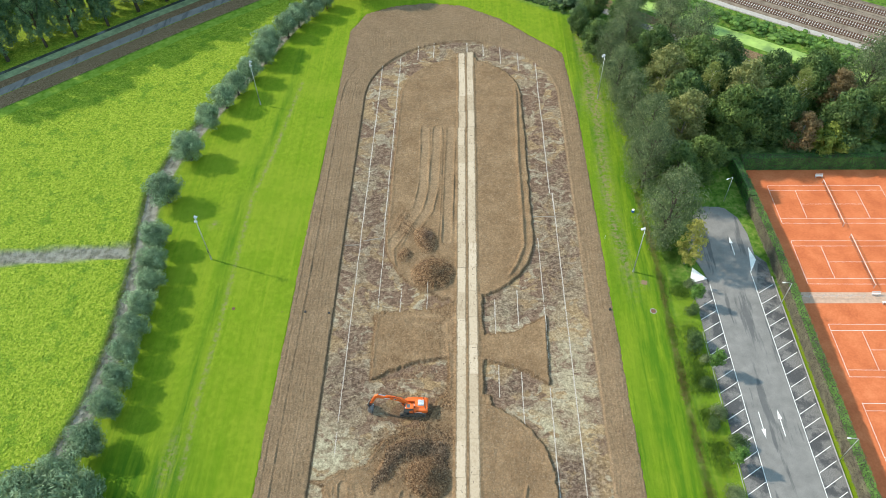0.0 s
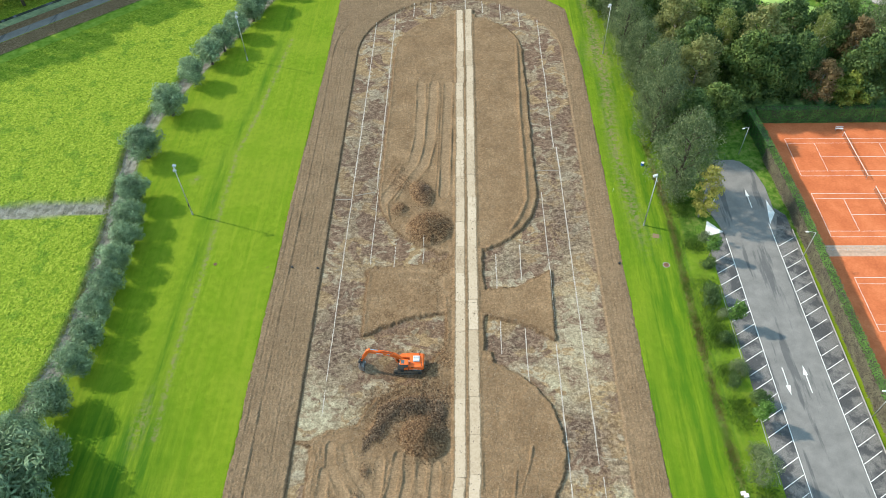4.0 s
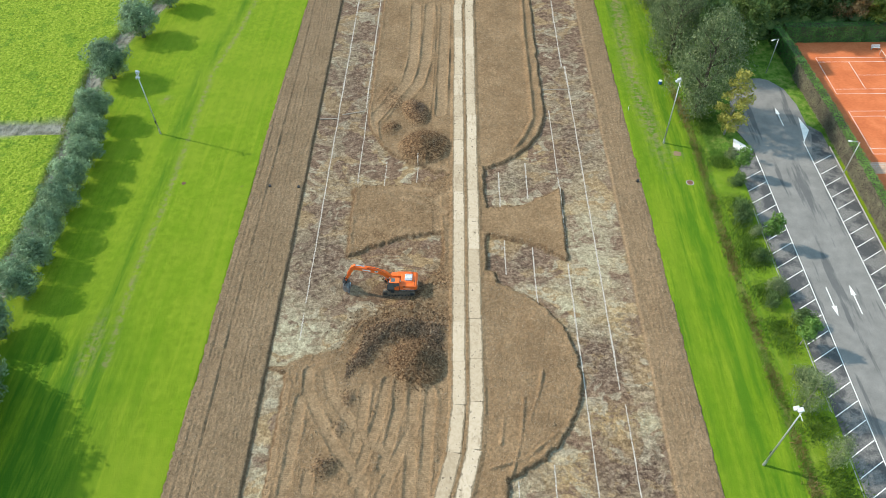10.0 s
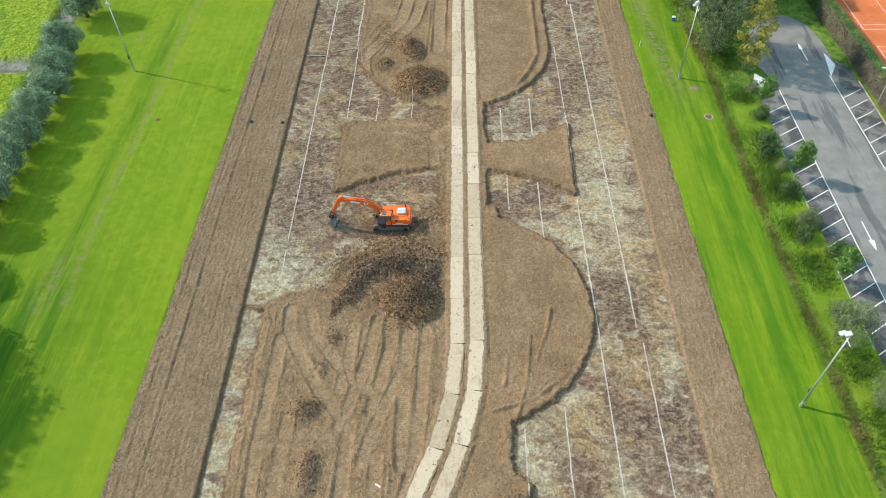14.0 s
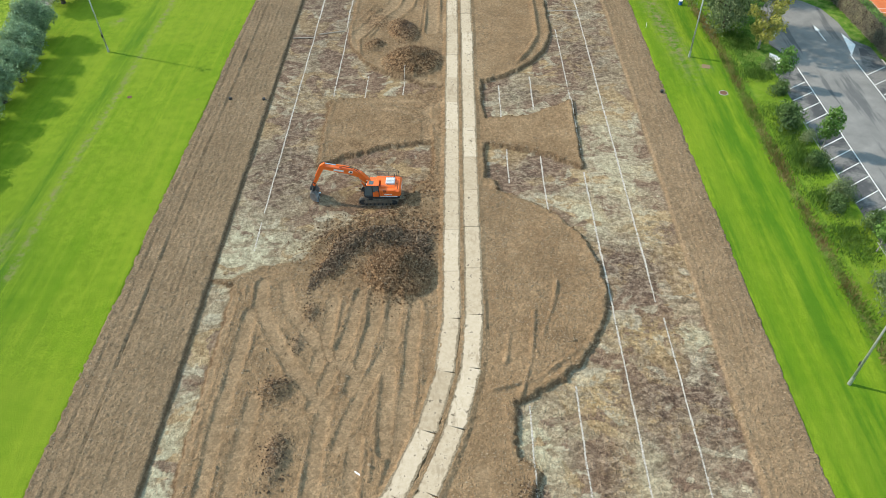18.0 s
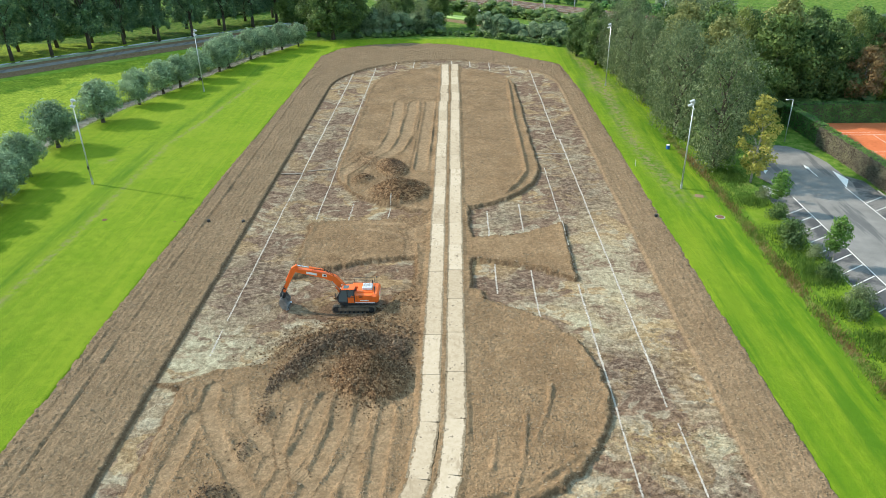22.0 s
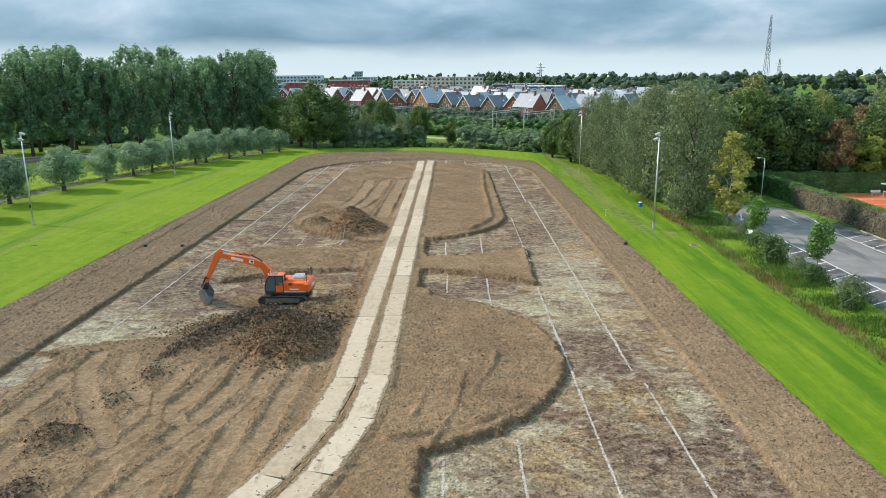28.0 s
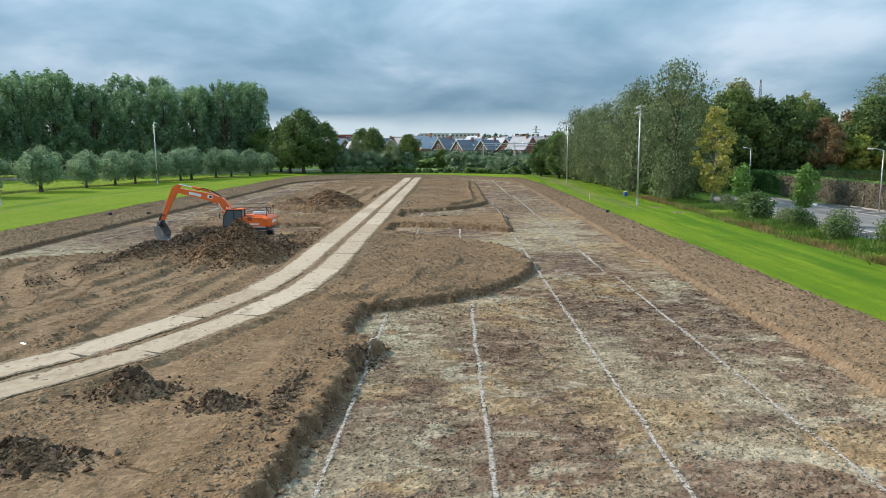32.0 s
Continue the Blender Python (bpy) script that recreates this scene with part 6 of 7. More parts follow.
    for s in (-1, 1):
        part("tail_light", box(BM(), 0.02, 0.2, 0.1, pose(-2.908, s * 1.1, 1.6)), M_RUST, weight)
    part("engine_hood", box(BM(), 1.9, 1.75, 0.22, pose(-1.3, 0, 2.45), 0.08), M_ORANGE, root)
    hood = part("raised_cover", box(BM(), 1.15, 1.15, 0.36, pose(-1.55, -0.05, 2.72), 0.07), M_SILVER, root, "silver-grey raised engine cover")
    for i in range(4):
        part("cover_rib", box(BM(), 1.0, 0.03, 0.02, pose(-1.55, -0.45 + 0.27 * i, 2.91)), M_DARK, hood)
    part("exhaust_pipe", rod(BM(), (-2.0, -1.05, 2.4), (-2.0, -1.05, 3.0), 0.07, 0.06, 10), M_DARK, root)
    part("fuel_tank", box(BM(), 1.1, 0.8, 0.85, pose(0.65, -1.02, 1.86), 0.08), M_ORANGE, root)
    part("tool_box", box(BM(), 0.55, 0.75, 0.5, pose(1.3, -1.02, 1.66), 0.05), M_ORANGE, root)
    # cab
    cab = part("cab_floor", box(BM(), 1.9, 1.02, 0.2, pose(0.75, 0.98, 1.5), 0.03), M_DARK, root)
    side = [(-0.18, 1.4), (1.62, 1.4), (1.72, 1.75), (1.60, 2.55), (1.25, 3.12), (-0.15, 3.14)]
    part("cab_glazing", prism(BM(), [(x * 0.97 + 0.02, z * 0.985 + 0.03) for x, z in side], 0.98, pose(0, 0.98, 0)), M_GLASS, cab, "dark tinted cab windows")
    for yy in (0.48, 1.48):
        bm = BM()
        for (x0, z0), (x1, z1) in zip(side, side[1:] + side[:1]):
            rod(bm, (x0, yy, z0), (x1, yy, z1), 0.055, None, 6)
        rod(bm, (0.62, yy, 1.4), (0.62, yy, 3.12), 0.05, None, 6)
        rod(bm, (-0.18, yy, 2.2), (0.62, yy, 2.2), 0.04, None, 6)
        part("cab_frame", bm, M_DARK, cab)
    part("cab_door_panel", box(BM(), 0.78, 0.03, 0.72, pose(0.22, 1.50, 1.78), 0.01), M_ORANGE, cab)
    part("cab_roof", box(BM(), 1.55, 1.1, 0.12, pose(0.52, 0.98, 3.18), 0.05), M_ORANGE, cab)
    part("roof_window", box(BM(), 0.6, 0.7, 0.02, pose(0.75, 0.98, 3.245)), M_GLASS, cab)
    for yy in (0.6, 1.35):
        part("work_light", box(BM(), 0.1, 0.16, 0.12, pose(1.3, yy, 3.3), 0.02), M_WHITE, cab)
    bm = BM()
    rod(bm, (1.6, 1.5, 2.6), (1.9, 1.75, 2.7), 0.02)
    rod(bm, (1.9, 1.75, 2.3), (1.9, 1.75, 2.9), 0.02)
    box(bm, 0.05, 0.24, 0.4, pose(1.9, 1.75, 2.6), 0.02)
    part("wing_mirror", bm, M_DARK, cab)
    rail = BM()
    for x in (-2.2, -1.2, 0.2):
        rod(rail, (x, -1.42, 2.4), (x, -1.42, 3.1), 0.025)
    rod(rail, (-2.2, -1.42, 3.1), (0.2, -1.42, 3.1), 0.025)
    rod(rail, (-2.2, -1.42, 2.75), (0.2, -1.42, 2.75), 0.02)
    part("handrail", rail, M_DARK, root)
    steps_bm = BM()
    for z in (1.05, 1.25):
        box(steps_bm, 0.5, 0.22, 0.04, pose(0.9, 1.58, z))
    part("cab_step", steps_bm, M_DARK, root)
    part("lower_skirt", box(BM(), 2.5, 2.98, 0.09, pose(-1.2, 0, 1.46), 0.02), M_SILVER, root, "pale stripe along the lower edge")
    for yy in (-1.2, 1.2):
        bm = rod(BM(), (-2.5, yy, 2.45), (-2.5, yy, 3.3), 0.03)
        rod(bm, (-2.5, yy, 3.2), (-2.5, yy, 3.42), 0.07, None, 10)
        part("antenna_mast", bm, M_DARK, root, "positioning antenna on a short mast")
    # boom, arm, bucket
    boom = part("boom", beam(BM(), [(0.55, 1.75, 0.5), (1.5, 3.0, 0.68), (2.2, 3.8, 0.78), (3.2, 4.25, 0.70), (6.8, 5.0, 0.42)], 0.52), M_ORANGE, root)
    part("boom_panel", box(BM(), 1.25, 0.012, 0.27, pose(4.75, 0.268, 4.57, 0, -11.8, 0)), M_WHITE, boom, "white name panel")
    part("boom_panel", box(BM(), 0.5, 0.012, 0.34, pose(3.28, 0.268, 4.32, 0, -11.8, 0)), M_WHITE, boom, "white number panel")
    part("boom_mark", box(BM(), 0.26, 0.008, 0.2, pose(3.24, 0.276, 4.31, 0, -11.8, 0)), M_DARK, boom)
    part("boom_panel", box(BM(), 1.25, 0.012, 0.27, pose(4.75, -0.268, 4.57, 0, -11.8, 0)), M_WHITE, boom, "white name panel")
    for s in (-1, 1):
        a, b = Vector((1.35, s * 0.46, 1.7)), Vector((2.45, s * 0.46, 3.75))
        part("boom_cylinder", rod(BM(), a, a.lerp(b, 0.6), 0.12, None, 12), M_ORANGE, boom)
        part("cylinder_rod", rod(BM(), a.lerp(b, 0.55), b, 0.065, None, 10), M_CHROME, boom)
    arm = part("dipper_arm", beam(BM(), [(6.35, 5.45, 0.34), (6.8, 5.0, 0.62), (7.25, 4.1, 0.5), (8.2, 2.05, 0.30)], 0.38), M_ORANGE, root)
    a, b = Vector((3.4, 0, 4.9)), Vector((6.35, 0, 5.5))
    part("arm_cylinder", rod(BM(), a, a.lerp(b, 0.55), 0.13, None, 12), M_ORANGE, boom)
    part("cylinder_rod", rod(BM(), a.lerp(b, 0.5), b, 0.07, None, 10), M_CHROME, boom)
    a, b = Vector((7.15, 0, 4.8)), Vector((8.22, 0, 2.65))
    part("bucket_cylinder", rod(BM(), a, a.lerp(b, 0.6), 0.11, None, 12), M_ORANGE, arm)
    part("cylinder_rod", rod(BM(), a.lerp(b, 0.55), b, 0.06, None, 10), M_CHROME, arm)
    bm = BM()
    rod(bm, (8.20, -0.26, 2.65), (7.90, -0.26, 2.45), 0.06), rod(bm, (8.20, 0.26, 2.65), (7.90, 0.26, 2.45), 0.06)
    rod(bm, (8.20, -0.2, 2.65), (8.50, -0.2, 2.0), 0.07), rod(bm, (8.20, 0.2, 2.65), (8.50, 0.2, 2.0), 0.07)
    part("bucket_link", bm, M_DARK, arm)
    hose = BM()
    pts = [(1.6, 0.2, 3.45), (2.4, 0.2, 4.45), (3.2, 0.2, 4.95), (4.0, 0.2, 5.15), (4.6, 0.2, 4.98)]
    for p, q in zip(pts, pts[1:]):
        rod(hose, p, q, 0.035, None, 6), rod(hose, (p[0], -0.1, p[2] - 0.04), (q[0], -0.1, q[2] - 0.04), 0.03, None, 6)
    part("hydraulic_hose", hose, M_BLACK, boom)
    coupler = part("tilt_coupler", box(BM(), 0.6, 0.62, 0.5, pose(8.35, 0, 1.74, 0, 15, 0), 0.06), M_DARK, root, "dark quick coupler with tilt cylinders")
    for s in (-1, 1):
        part("tilt_cylinder", rod(BM(), (8.3, s * 0.2, 1.95), (8.42, s * 0.85, 1.5), 0.09, 0.07, 10), M_DARK, coupler)
    part("rotator", rod(BM(), (8.42, 0, 1.62), (8.5, 0, 1.38), 0.4, 0.38, 14), M_DARK, coupler)
    bm = BM()
    prof = [(8.60, 1.55), (8.75, 1.1), (8.70, 0.6), (8.45, 0.2), (8.00, 0.02), (7.95, 0.06), (8.35, 0.27), (8.57, 0.64), (8.62, 1.08), (8.47, 1.5)]
    prism(bm, prof, 1.9)
    for s in (-0.93, 0.93):
        prism(bm, [(8.60, 1.55), (8.75, 1.1), (8.70, 0.6), (8.45, 0.2), (8.00, 0.02), (7.80, 0.75), (8.20, 1.5)], 0.05, pose(0, s, 0))
    bucket = part("bucket", bm, M_BUCKET, root, "worn wide steel ditching bucket")
    part("cutting_edge", box(BM(), 0.28, 1.95, 0.035, pose(7.90, 0, 0.03, 0, 10, 0), 0.008), M_CHROME, bucket, "bright worn cutting edge")
    return root


exc = excavator()
exc.matrix_world = pose(-8.25, 58.2, field_z(-8.25, 58.2) + 0.06, 0, 0, 179) @ Matrix.Scale(0.87, 4)

# ---- tow road, canal and railway ----


def ribbon(name, pts, w, z, mat, label, category, lift=0.0):
    """A flat way of constant width along a line."""
    bm = BM()
    prev = None
    P = [Vector((x, y, 0)) for x, y in pts]
    for i, p in enumerate(P):
        d = (P[min(i + 1, len(P) - 1)] - P[max(i - 1, 0)]).normalized()
        n = Vector((-d.y, d.x, 0)) * w / 2
        cur = [bm.verts.new(p + n + Vector((0, 0, z))), bm.verts.new(p - n + Vector((0, 0, z))), bm.verts.new(p - n * 1.15 + Vector((0, 0, z - 0.5))), bm.verts.new(p + n * 1.15 + Vector((0, 0, z - 0.5)))]
        if prev:
            for a, b in ((0, 1), (1, 2), (3, 0)):
                bm.faces.new((prev[a], prev[b], cur[b], cur[a]))
        prev = cur
    return tagged(part(name, bm, mat), label, category, kind="structure")


def bar(pts, w, h, z):
    """A square bar bent along a line."""
    bm, prev = BM(), None
    P = [Vector((x, y, 0)) for x, y in pts]
    for i, p in enumerate(P):
        d = (P[min(i + 1, len(P) - 1)] - P[max(i - 1, 0)]).normalized()
        n, up = Vector((-d.y, d.x, 0)) * w / 2, Vector((0, 0, h / 2))
        c = p + Vector((0, 0, z))
        cur = [bm.verts.new(c + n + up), bm.verts.new(c - n + up), bm.verts.new(c - n - up), bm.verts.new(c + n - up)]
        if prev:
            for a in range(4):
                bm.faces.new((prev[a], prev[(a + 1) % 4], cur[(a + 1) % 4], cur[a]))
        prev = cur
    return bm


def shift(pts, d):
    """The line moved sideways, positive to the left of its heading."""
    P = [Vector((x, y, 0)) for x, y in pts]
    out = []
    for i, p in enumerate(P):
        t = (P[min(i + 1, len(P) - 1)] - P[max(i - 1, 0)]).normalized()
        out.append((p.x - t.y * d, p.y + t.x * d))
    return out


way = TOW_ROAD[:8]
ribbon("tow_road", way, 3.0, 0.34, M_ASPHALT, "narrow wet asphalt road along the canal", "road")
ribbon("canal_verge", shift(way, -4.3), 5.0, 0.31, M_VERGE, "wide strip of brown cut reed beside the road", "verge")
ribbon("canal_verge", shift(way, 3.1), 2.9, 0.31, M_VERGE, "strip of brown cut reed beside the canal", "verge")
ribbon("weed_ditch", shift(way, -9.0), 3.1, 0.305, M_DITCH, "shallow ditch overgrown with light green weed", "ditch")
ribbon("roadside_canal", shift(way, 6.6), 4.2, 0.30, M_WATER, "dark canal water below the poplars", "water")
ribbon("duckweed", shift(way, 6.0), 2.9, 0.308, M_PALEWEED, "pale green duckweed on the canal", "duckweed")
ribbon("ditch_water", [(-66.4, -18), (-65.5, 44), (-64.6, 52)], 1.6, -0.38, M_WATER, "still dark water in the ditch", "water")

RN = Vector((0.557, 0.83))


def rail_pt(s, off):
    """A place on the railway: s metres along, off metres from the field's corner."""
    bend = 10.0 * smooth(np.array(-s), 20.0, 160.0)
    return (off + float(bend)) * RN.x + s * 0.83, (off + float(bend)) * RN.y - s * 0.557


ss = [-320 + 20 * i for i in range(30)]
ribbon("rail_ballast", [rail_pt(s, 205.8) for s in ss], 21.5, 0.55, M_GRAVEL, "brown ballast bed of the railway", "ballast")
ribbon("trackside_path", [rail_pt(s, 193.6) for s in ss], 1.9, 0.50, M_CINDER, "pale grey gravel path beside the railway", "path")
ribbon("reed_strip", [rail_pt(s, 174.6) for s in ss[9:]], 3.6, 0.33, M_VERGE, "strip of brown reed beside the duckweed canal", "verge")
ribbon("wood_path", [rail_pt(s, 170.6) for s in ss[11:]], 2.6, 0.34, M_ASPHALT, "narrow asphalt path behind the wood", "path")
ribbon("duckweed_canal", [rail_pt(s, 180.6) for s in ss[8:]], 4.6, 0.31, M_WEED, "narrow canal covered in bright green duckweed", "water")
for off in (197.7, 203.2, 207.4, 213.4):
    tr = thing("railway_track", None, "railway track with brown rails on sleepers", "railway track", "railway tracks")
    v, f = [], []
    part("track_bed", bar([rail_pt(s, off) for s in ss], 3.1, 0.12, 0.56), M_TRACKBED, tr, "rust-stained ballast between the rails")
    for g in (-0.75, 0.75):
        part("rail", bar([rail_pt(s, off + g) for s in ss], 0.09, 0.16, 0.78), M_RUST, tr)
    for i in range(400):
        s = -140 + i * 0.7
        a, b = rail_pt(s, off - 1.25), rail_pt(s, off + 1.25)
        c = Vector(((a[0] + b[0]) / 2, (a[1] + b[1]) / 2, 0.66))
        m = np.array(pose(*c, 0, 0, math.degrees(math.atan2(b[1] - a[1], b[0] - a[0]))))
        base = np.array([(x, y, z, 1) for z in (-0.07, 0.07) for y in (-0.12, 0.12) for x in (-1.25, 1.25)]) @ m.T
        o = len(v)
        v += base[:, :3].tolist()
        f += [tuple(o + j for j in q) for q in ((4, 5, 7, 6), (0, 1, 5, 4), (2, 6, 7, 3), (0, 4, 6, 2), (1, 3, 7, 5))]
    tagged(part("sleepers", mesh_np("sleepers", v, f, M_SLEEPER), None, tr), kind="stuff")


def portal(s):
    root = thing("catenary_portal", None, "grey steel overhead line portal across the railway", "catenary portal", "catenary portals")
    a, b = rail_pt(s, 195.3), rail_pt(s, 216.5)
    for x, y in (a, b):
        part("mast", rod(BM(), (x, y, 0), (x, y, 8.6), 0.16, 0.12, 8), M_GALV, root)
    part("cross_girder", rod(BM(), (*a, 8.2), (*b, 8.2), 0.1, None, 6), M_GALV, root)
    part("cross_girder", rod(BM(), (*a, 7.6), (*b, 7.6), 0.07, None, 6), M_GALV, root)
    for off in (197.7, 203.2, 207.4, 213.4):
        x, y = rail_pt(s, off)
        part("drop_tube", rod(BM(), (x, y, 8.2), (x, y, 5.9), 0.05, None, 6), M_GALV, root)


for s in (-220, -160, -112, -100, -62, -50, 0, 60, 120):
    portal(s)
wires = thing("overhead_wires", None, "thin overhead line wires along the railway", "wires")
for off in (197.7, 203.2, 207.4, 213.4):
    for z in (5.9, 7.1):
        part("wire", bar([rail_pt(q, off) for q in range(-320, 260, 40)], 0.035, 0.035, z), M_DARK, wires)

# ---- shrub belts ----


def belt(name, label, pts, wid, h, n, size, mat, seed, leaves, core=True, lump=0.0):
    """A thicket along a line: many uneven clumps of leaves."""
    rnd = random.Random(seed)
    cl = []
    t = np.cumsum([0] + [math.hypot(b[0] - a[0], b[1] - a[1]) for a, b in zip(pts, pts[1:])])
    for i in range(n):
        d = rnd.uniform(0, t[-1])
        x, y = np.interp(d, t, [p[0] for p in pts]), np.interp(d, t, [p[1] for p in pts])
        f = 0.55 + 0.6 * float(vnoise(d * 0.14, seed * 1.7))
        for z in (0.25, 0.6, 0.9):
            r = lump * rnd.uniform(0.6, 1.25) if lump else wid * rnd.uniform(0.35, 0.6)
            cl.append((x + rnd.uniform(-1, 1) * wid * 0.4, y + rnd.uniform(-1, 1) * wid * 0.4, z * h * f * rnd.uniform(0.75, 1.1), r, r, min(r, h * 0.3)))
    me = crown_mesh(name, cl, leaves, size, mat, seed, 0.5, 0, 0.1, True)
    if core:
        # leafy lumps that close the inside of the thicket
        ico = bmesh.new()
        bmesh.ops.create_icosphere(ico, subdivisions=1 if lump else 2, radius=0.8)
        iv = np.array([v.co for v in ico.verts])
        it = np.array([[v.index for v in fc.verts] for fc in ico.faces])
        ico.free()
        rng = np.random.default_rng(seed + 1)
        vs, fs = [], []
        for j, c in enumerate(cl):
            vs.append(iv * (1 + rng.normal(0, 0.2, (len(iv), 1))) * np.array(c[3:]) + np.array(c[:3]))
            fs.append(it + j * len(iv))
        cm = mesh_np(name, np.concatenate(vs), np.concatenate(fs), mat)
        bm = bmesh.new()
        bm.from_mesh(me), bm.from_mesh(cm)
        bm.to_mesh(me)
        bm.free()
    return tagged(new(name, me), label, "shrubs", kind="stuff")


belt("shrub_belt", "dense belt of grey-green willow shrubs north of the field", [(8, 198), (20, 192), (34, 182)], 3.6, 5.2, 34, 0.24, M_THICKET, 101, 11000)
belt("shrub_belt", "dark mixed shrubs at the end of the lawn", [(-27, 198.5), (-14, 199), (-3, 200.5)], 3.6, 6.2, 26, 0.26, M_THICKET, 102, 9000)
belt("ivy_hedge", "low dark ivy hedge along the end of the lawn", [(-26, 194.5), (-4, 197.5), (8, 195.0), (22, 187.0), (33, 177)], 1.7, 1.9, 70, 0.16, M_OAK, 103, 12000)
belt("shrub_belt", "loose shrubs on the canal bank", [rail_pt(-70, 187), rail_pt(-30, 187), rail_pt(40, 188), rail_pt(110, 188)], 7.5, 1.9, 260, 0.26, M_FRESH, 104, 30000, True, 1.3)
belt("shrub_belt", "loose shrubs below the railway", [rail_pt(-150, 190), rail_pt(-100, 192), rail_pt(-70, 190)], 4.5, 3.4, 40, 0.3, M_OAK, 105, 9000)
belt("trackside_hedge", "ivy-covered trackside hedge below the houses", [rail_pt(-200, 224), rail_pt(-20, 223), rail_pt(60, 224)], 2.6, 3.2, 90, 0.32, M_HEDGE, 106, 12000)
belt("garden_shrubs", "garden trees and shrubs in front of the houses", [(-70, 400), (-20, 350), (40, 300), (70, 290)], 5.0, 5.0, 60, 0.4, M_THICKET, 107, 9000)
belt("garden_shrubs", "dense shrubs between the railway and the houses", [(-80, 420), (-30, 345), (20, 298), (60, 270)], 9.0, 5.0, 120, 0.5, M_HAZELEAF, 111, 8000, True, 2.2)
belt("garden_shrubs", "dense shrubs between the railway and the houses", [(-60, 330), (-10, 296), (40, 262), (90, 226)], 5.0, 4.0, 100, 0.5, M_THICKET, 112, 7000, True, 1.8)
belt("undergrowth", "dark undergrowth along the edge of the wood", [(36.2, 168), (38.5, 150), (39.6, 130), (40.6, 108), (42.5, 100)], 3.0, 3.2, 70, 0.2, M_OAK, 108, 12000)
belt("undergrowth", "dark undergrowth inside the wood", [(46, 118), (60, 121), (80, 121), (100, 121)], 4.0, 3.6, 60, 0.28, M_OAK, 109, 7000)
belt("undergrowth", "undergrowth and saplings below the poplars", [(-150, 172), (-118, 196), (-92, 217), (-58, 244)], 5.0, 4.5, 60, 0.3, M_POPLAR, 110, 9000)

belt("wood_edge", "edge of the wood below the railway", [(108, 158), (150, 148), (230, 120)], 8.0, 9.0, 150, 0.42, M_OAK, 131, 15000, True, 1.7)

# ---- far woods and fields ----
for i, (pts, wid, h, n, mat, lv) in enumerate((
        ([(-420, 330), (-200, 330), (-90, 300)], 16, 19, 60, M_HAZELEAF, 7000), ([(-900, 700), (-300, 760), (-60, 900)], 26, 19, 60, M_HAZELEAF, 5000), ([(40, 1150), (220, 900), (420, 860), (700, 900)], 26, 27, 90, M_HAZELEAF, 9000),
        ([(260, 520), (330, 470), (430, 420)], 14, 9, 50, M_HAZELEAF, 5000), ([(420, 640), (600, 600), (900, 560)], 20, 14, 60, M_HAZELEAF, 5000), ([(120, 440), (260, 420), (420, 380)], 14, 10, 50, M_HAZELEAF, 5000), ([(120, 300), (200, 300), (330, 260)], 10, 7, 50, M_HAZELEAF, 5000), ([(-260, 760), (-100, 800), (60, 760), (300, 700)], 20, 15, 60, M_HAZELEAF, 6000), ([(90, 560), (160, 620), (300, 640)], 14, 11, 40, M_HAZELEAF, 5000), ([(-100, 1400), (300, 1300), (900, 1200), (1700, 1100)], 40, 22, 80, M_HAZELEAF, 5000),
        ([(-1500, 1100), (-700, 1250), (0, 1500)], 40, 24, 80, M_HAZELEAF, 5000), ([(130, 205), (180, 250), (260, 270)], 12, 8, 40, M_HAZELEAF, 4000), ([(-95, 500), (-20, 470), (60, 520)], 8, 9, 40, M_HAZELEAF, 4000))):
    belt("far_woods", "distant belt of dark green trees", pts, wid, h * 0.8, n * 3, 1.05, mat, 120 + i, int(lv * 0.65), True, 3.6 if h < 12 else 4.6)
slab("far_lake", [(177, 425), (192, 361), (205, 330), (420, 290), (520, 330), (330, 395), (222, 462), (214, 505), (188, 480)], 0.36, M_WATER, "pale grey lake beyond the wood", "water")

# ---- the town ----
M_SLATE = [plain("slate_roof", (0.22, 0.26, 0.31), 0.55, 0, 0.2, 0.8, 0.6), plain("dark_slate_roof", (0.125, 0.15, 0.185), 0.6, 0, 0.25, 0.8, 0.6), plain("grey_slate_roof", (0.34, 0.385, 0.44), 0.5, 0, 0.2, 0.8, 0.7)]
M_BRICKS = [plain("red_brick", (0.26, 0.095, 0.06), 0.9, 0, 0.3, 1.5), plain("brown_brick", (0.20, 0.12, 0.085), 0.9, 0, 0.3, 1.5), plain("orange_brick", (0.36, 0.17, 0.09), 0.9, 0, 0.3, 1.5)]
M_REDCLAD = plain("red_cladding", (0.50, 0.065, 0.055), 0.7, 0, 0.2, 0.6)
M_PINK = plain("pinkish_brick", (0.78, 0.60, 0.52), 0.9, 0, 0.2, 0.6)
M_BLUE = plain("blue_cladding", (0.03, 0.13, 0.42), 0.6, 0, 0.15, 0.4)
M_CONC = plain("pale_concrete", (0.66, 0.68, 0.70), 0.8, 0, 0.15, 0.5)
M_STEELBLUE = plain("blue_grey_cladding", (0.20, 0.27, 0.34), 0.6, 0, 0.2, 0.4)


def window(parent, x, y, z, w, h, yaw=0.0):
    """A window in a wall: white frame and a dark pane, both proud of the brick."""
    m = pose(x, y, z, 0, 0, yaw)
    fr = part("window_frame", box(BM(), w + 0.2, 0.08, h + 0.2, m), M_WHITE, parent)
    part("pane", box(BM(), w, 0.1, h, m), M_GLASS, fr)


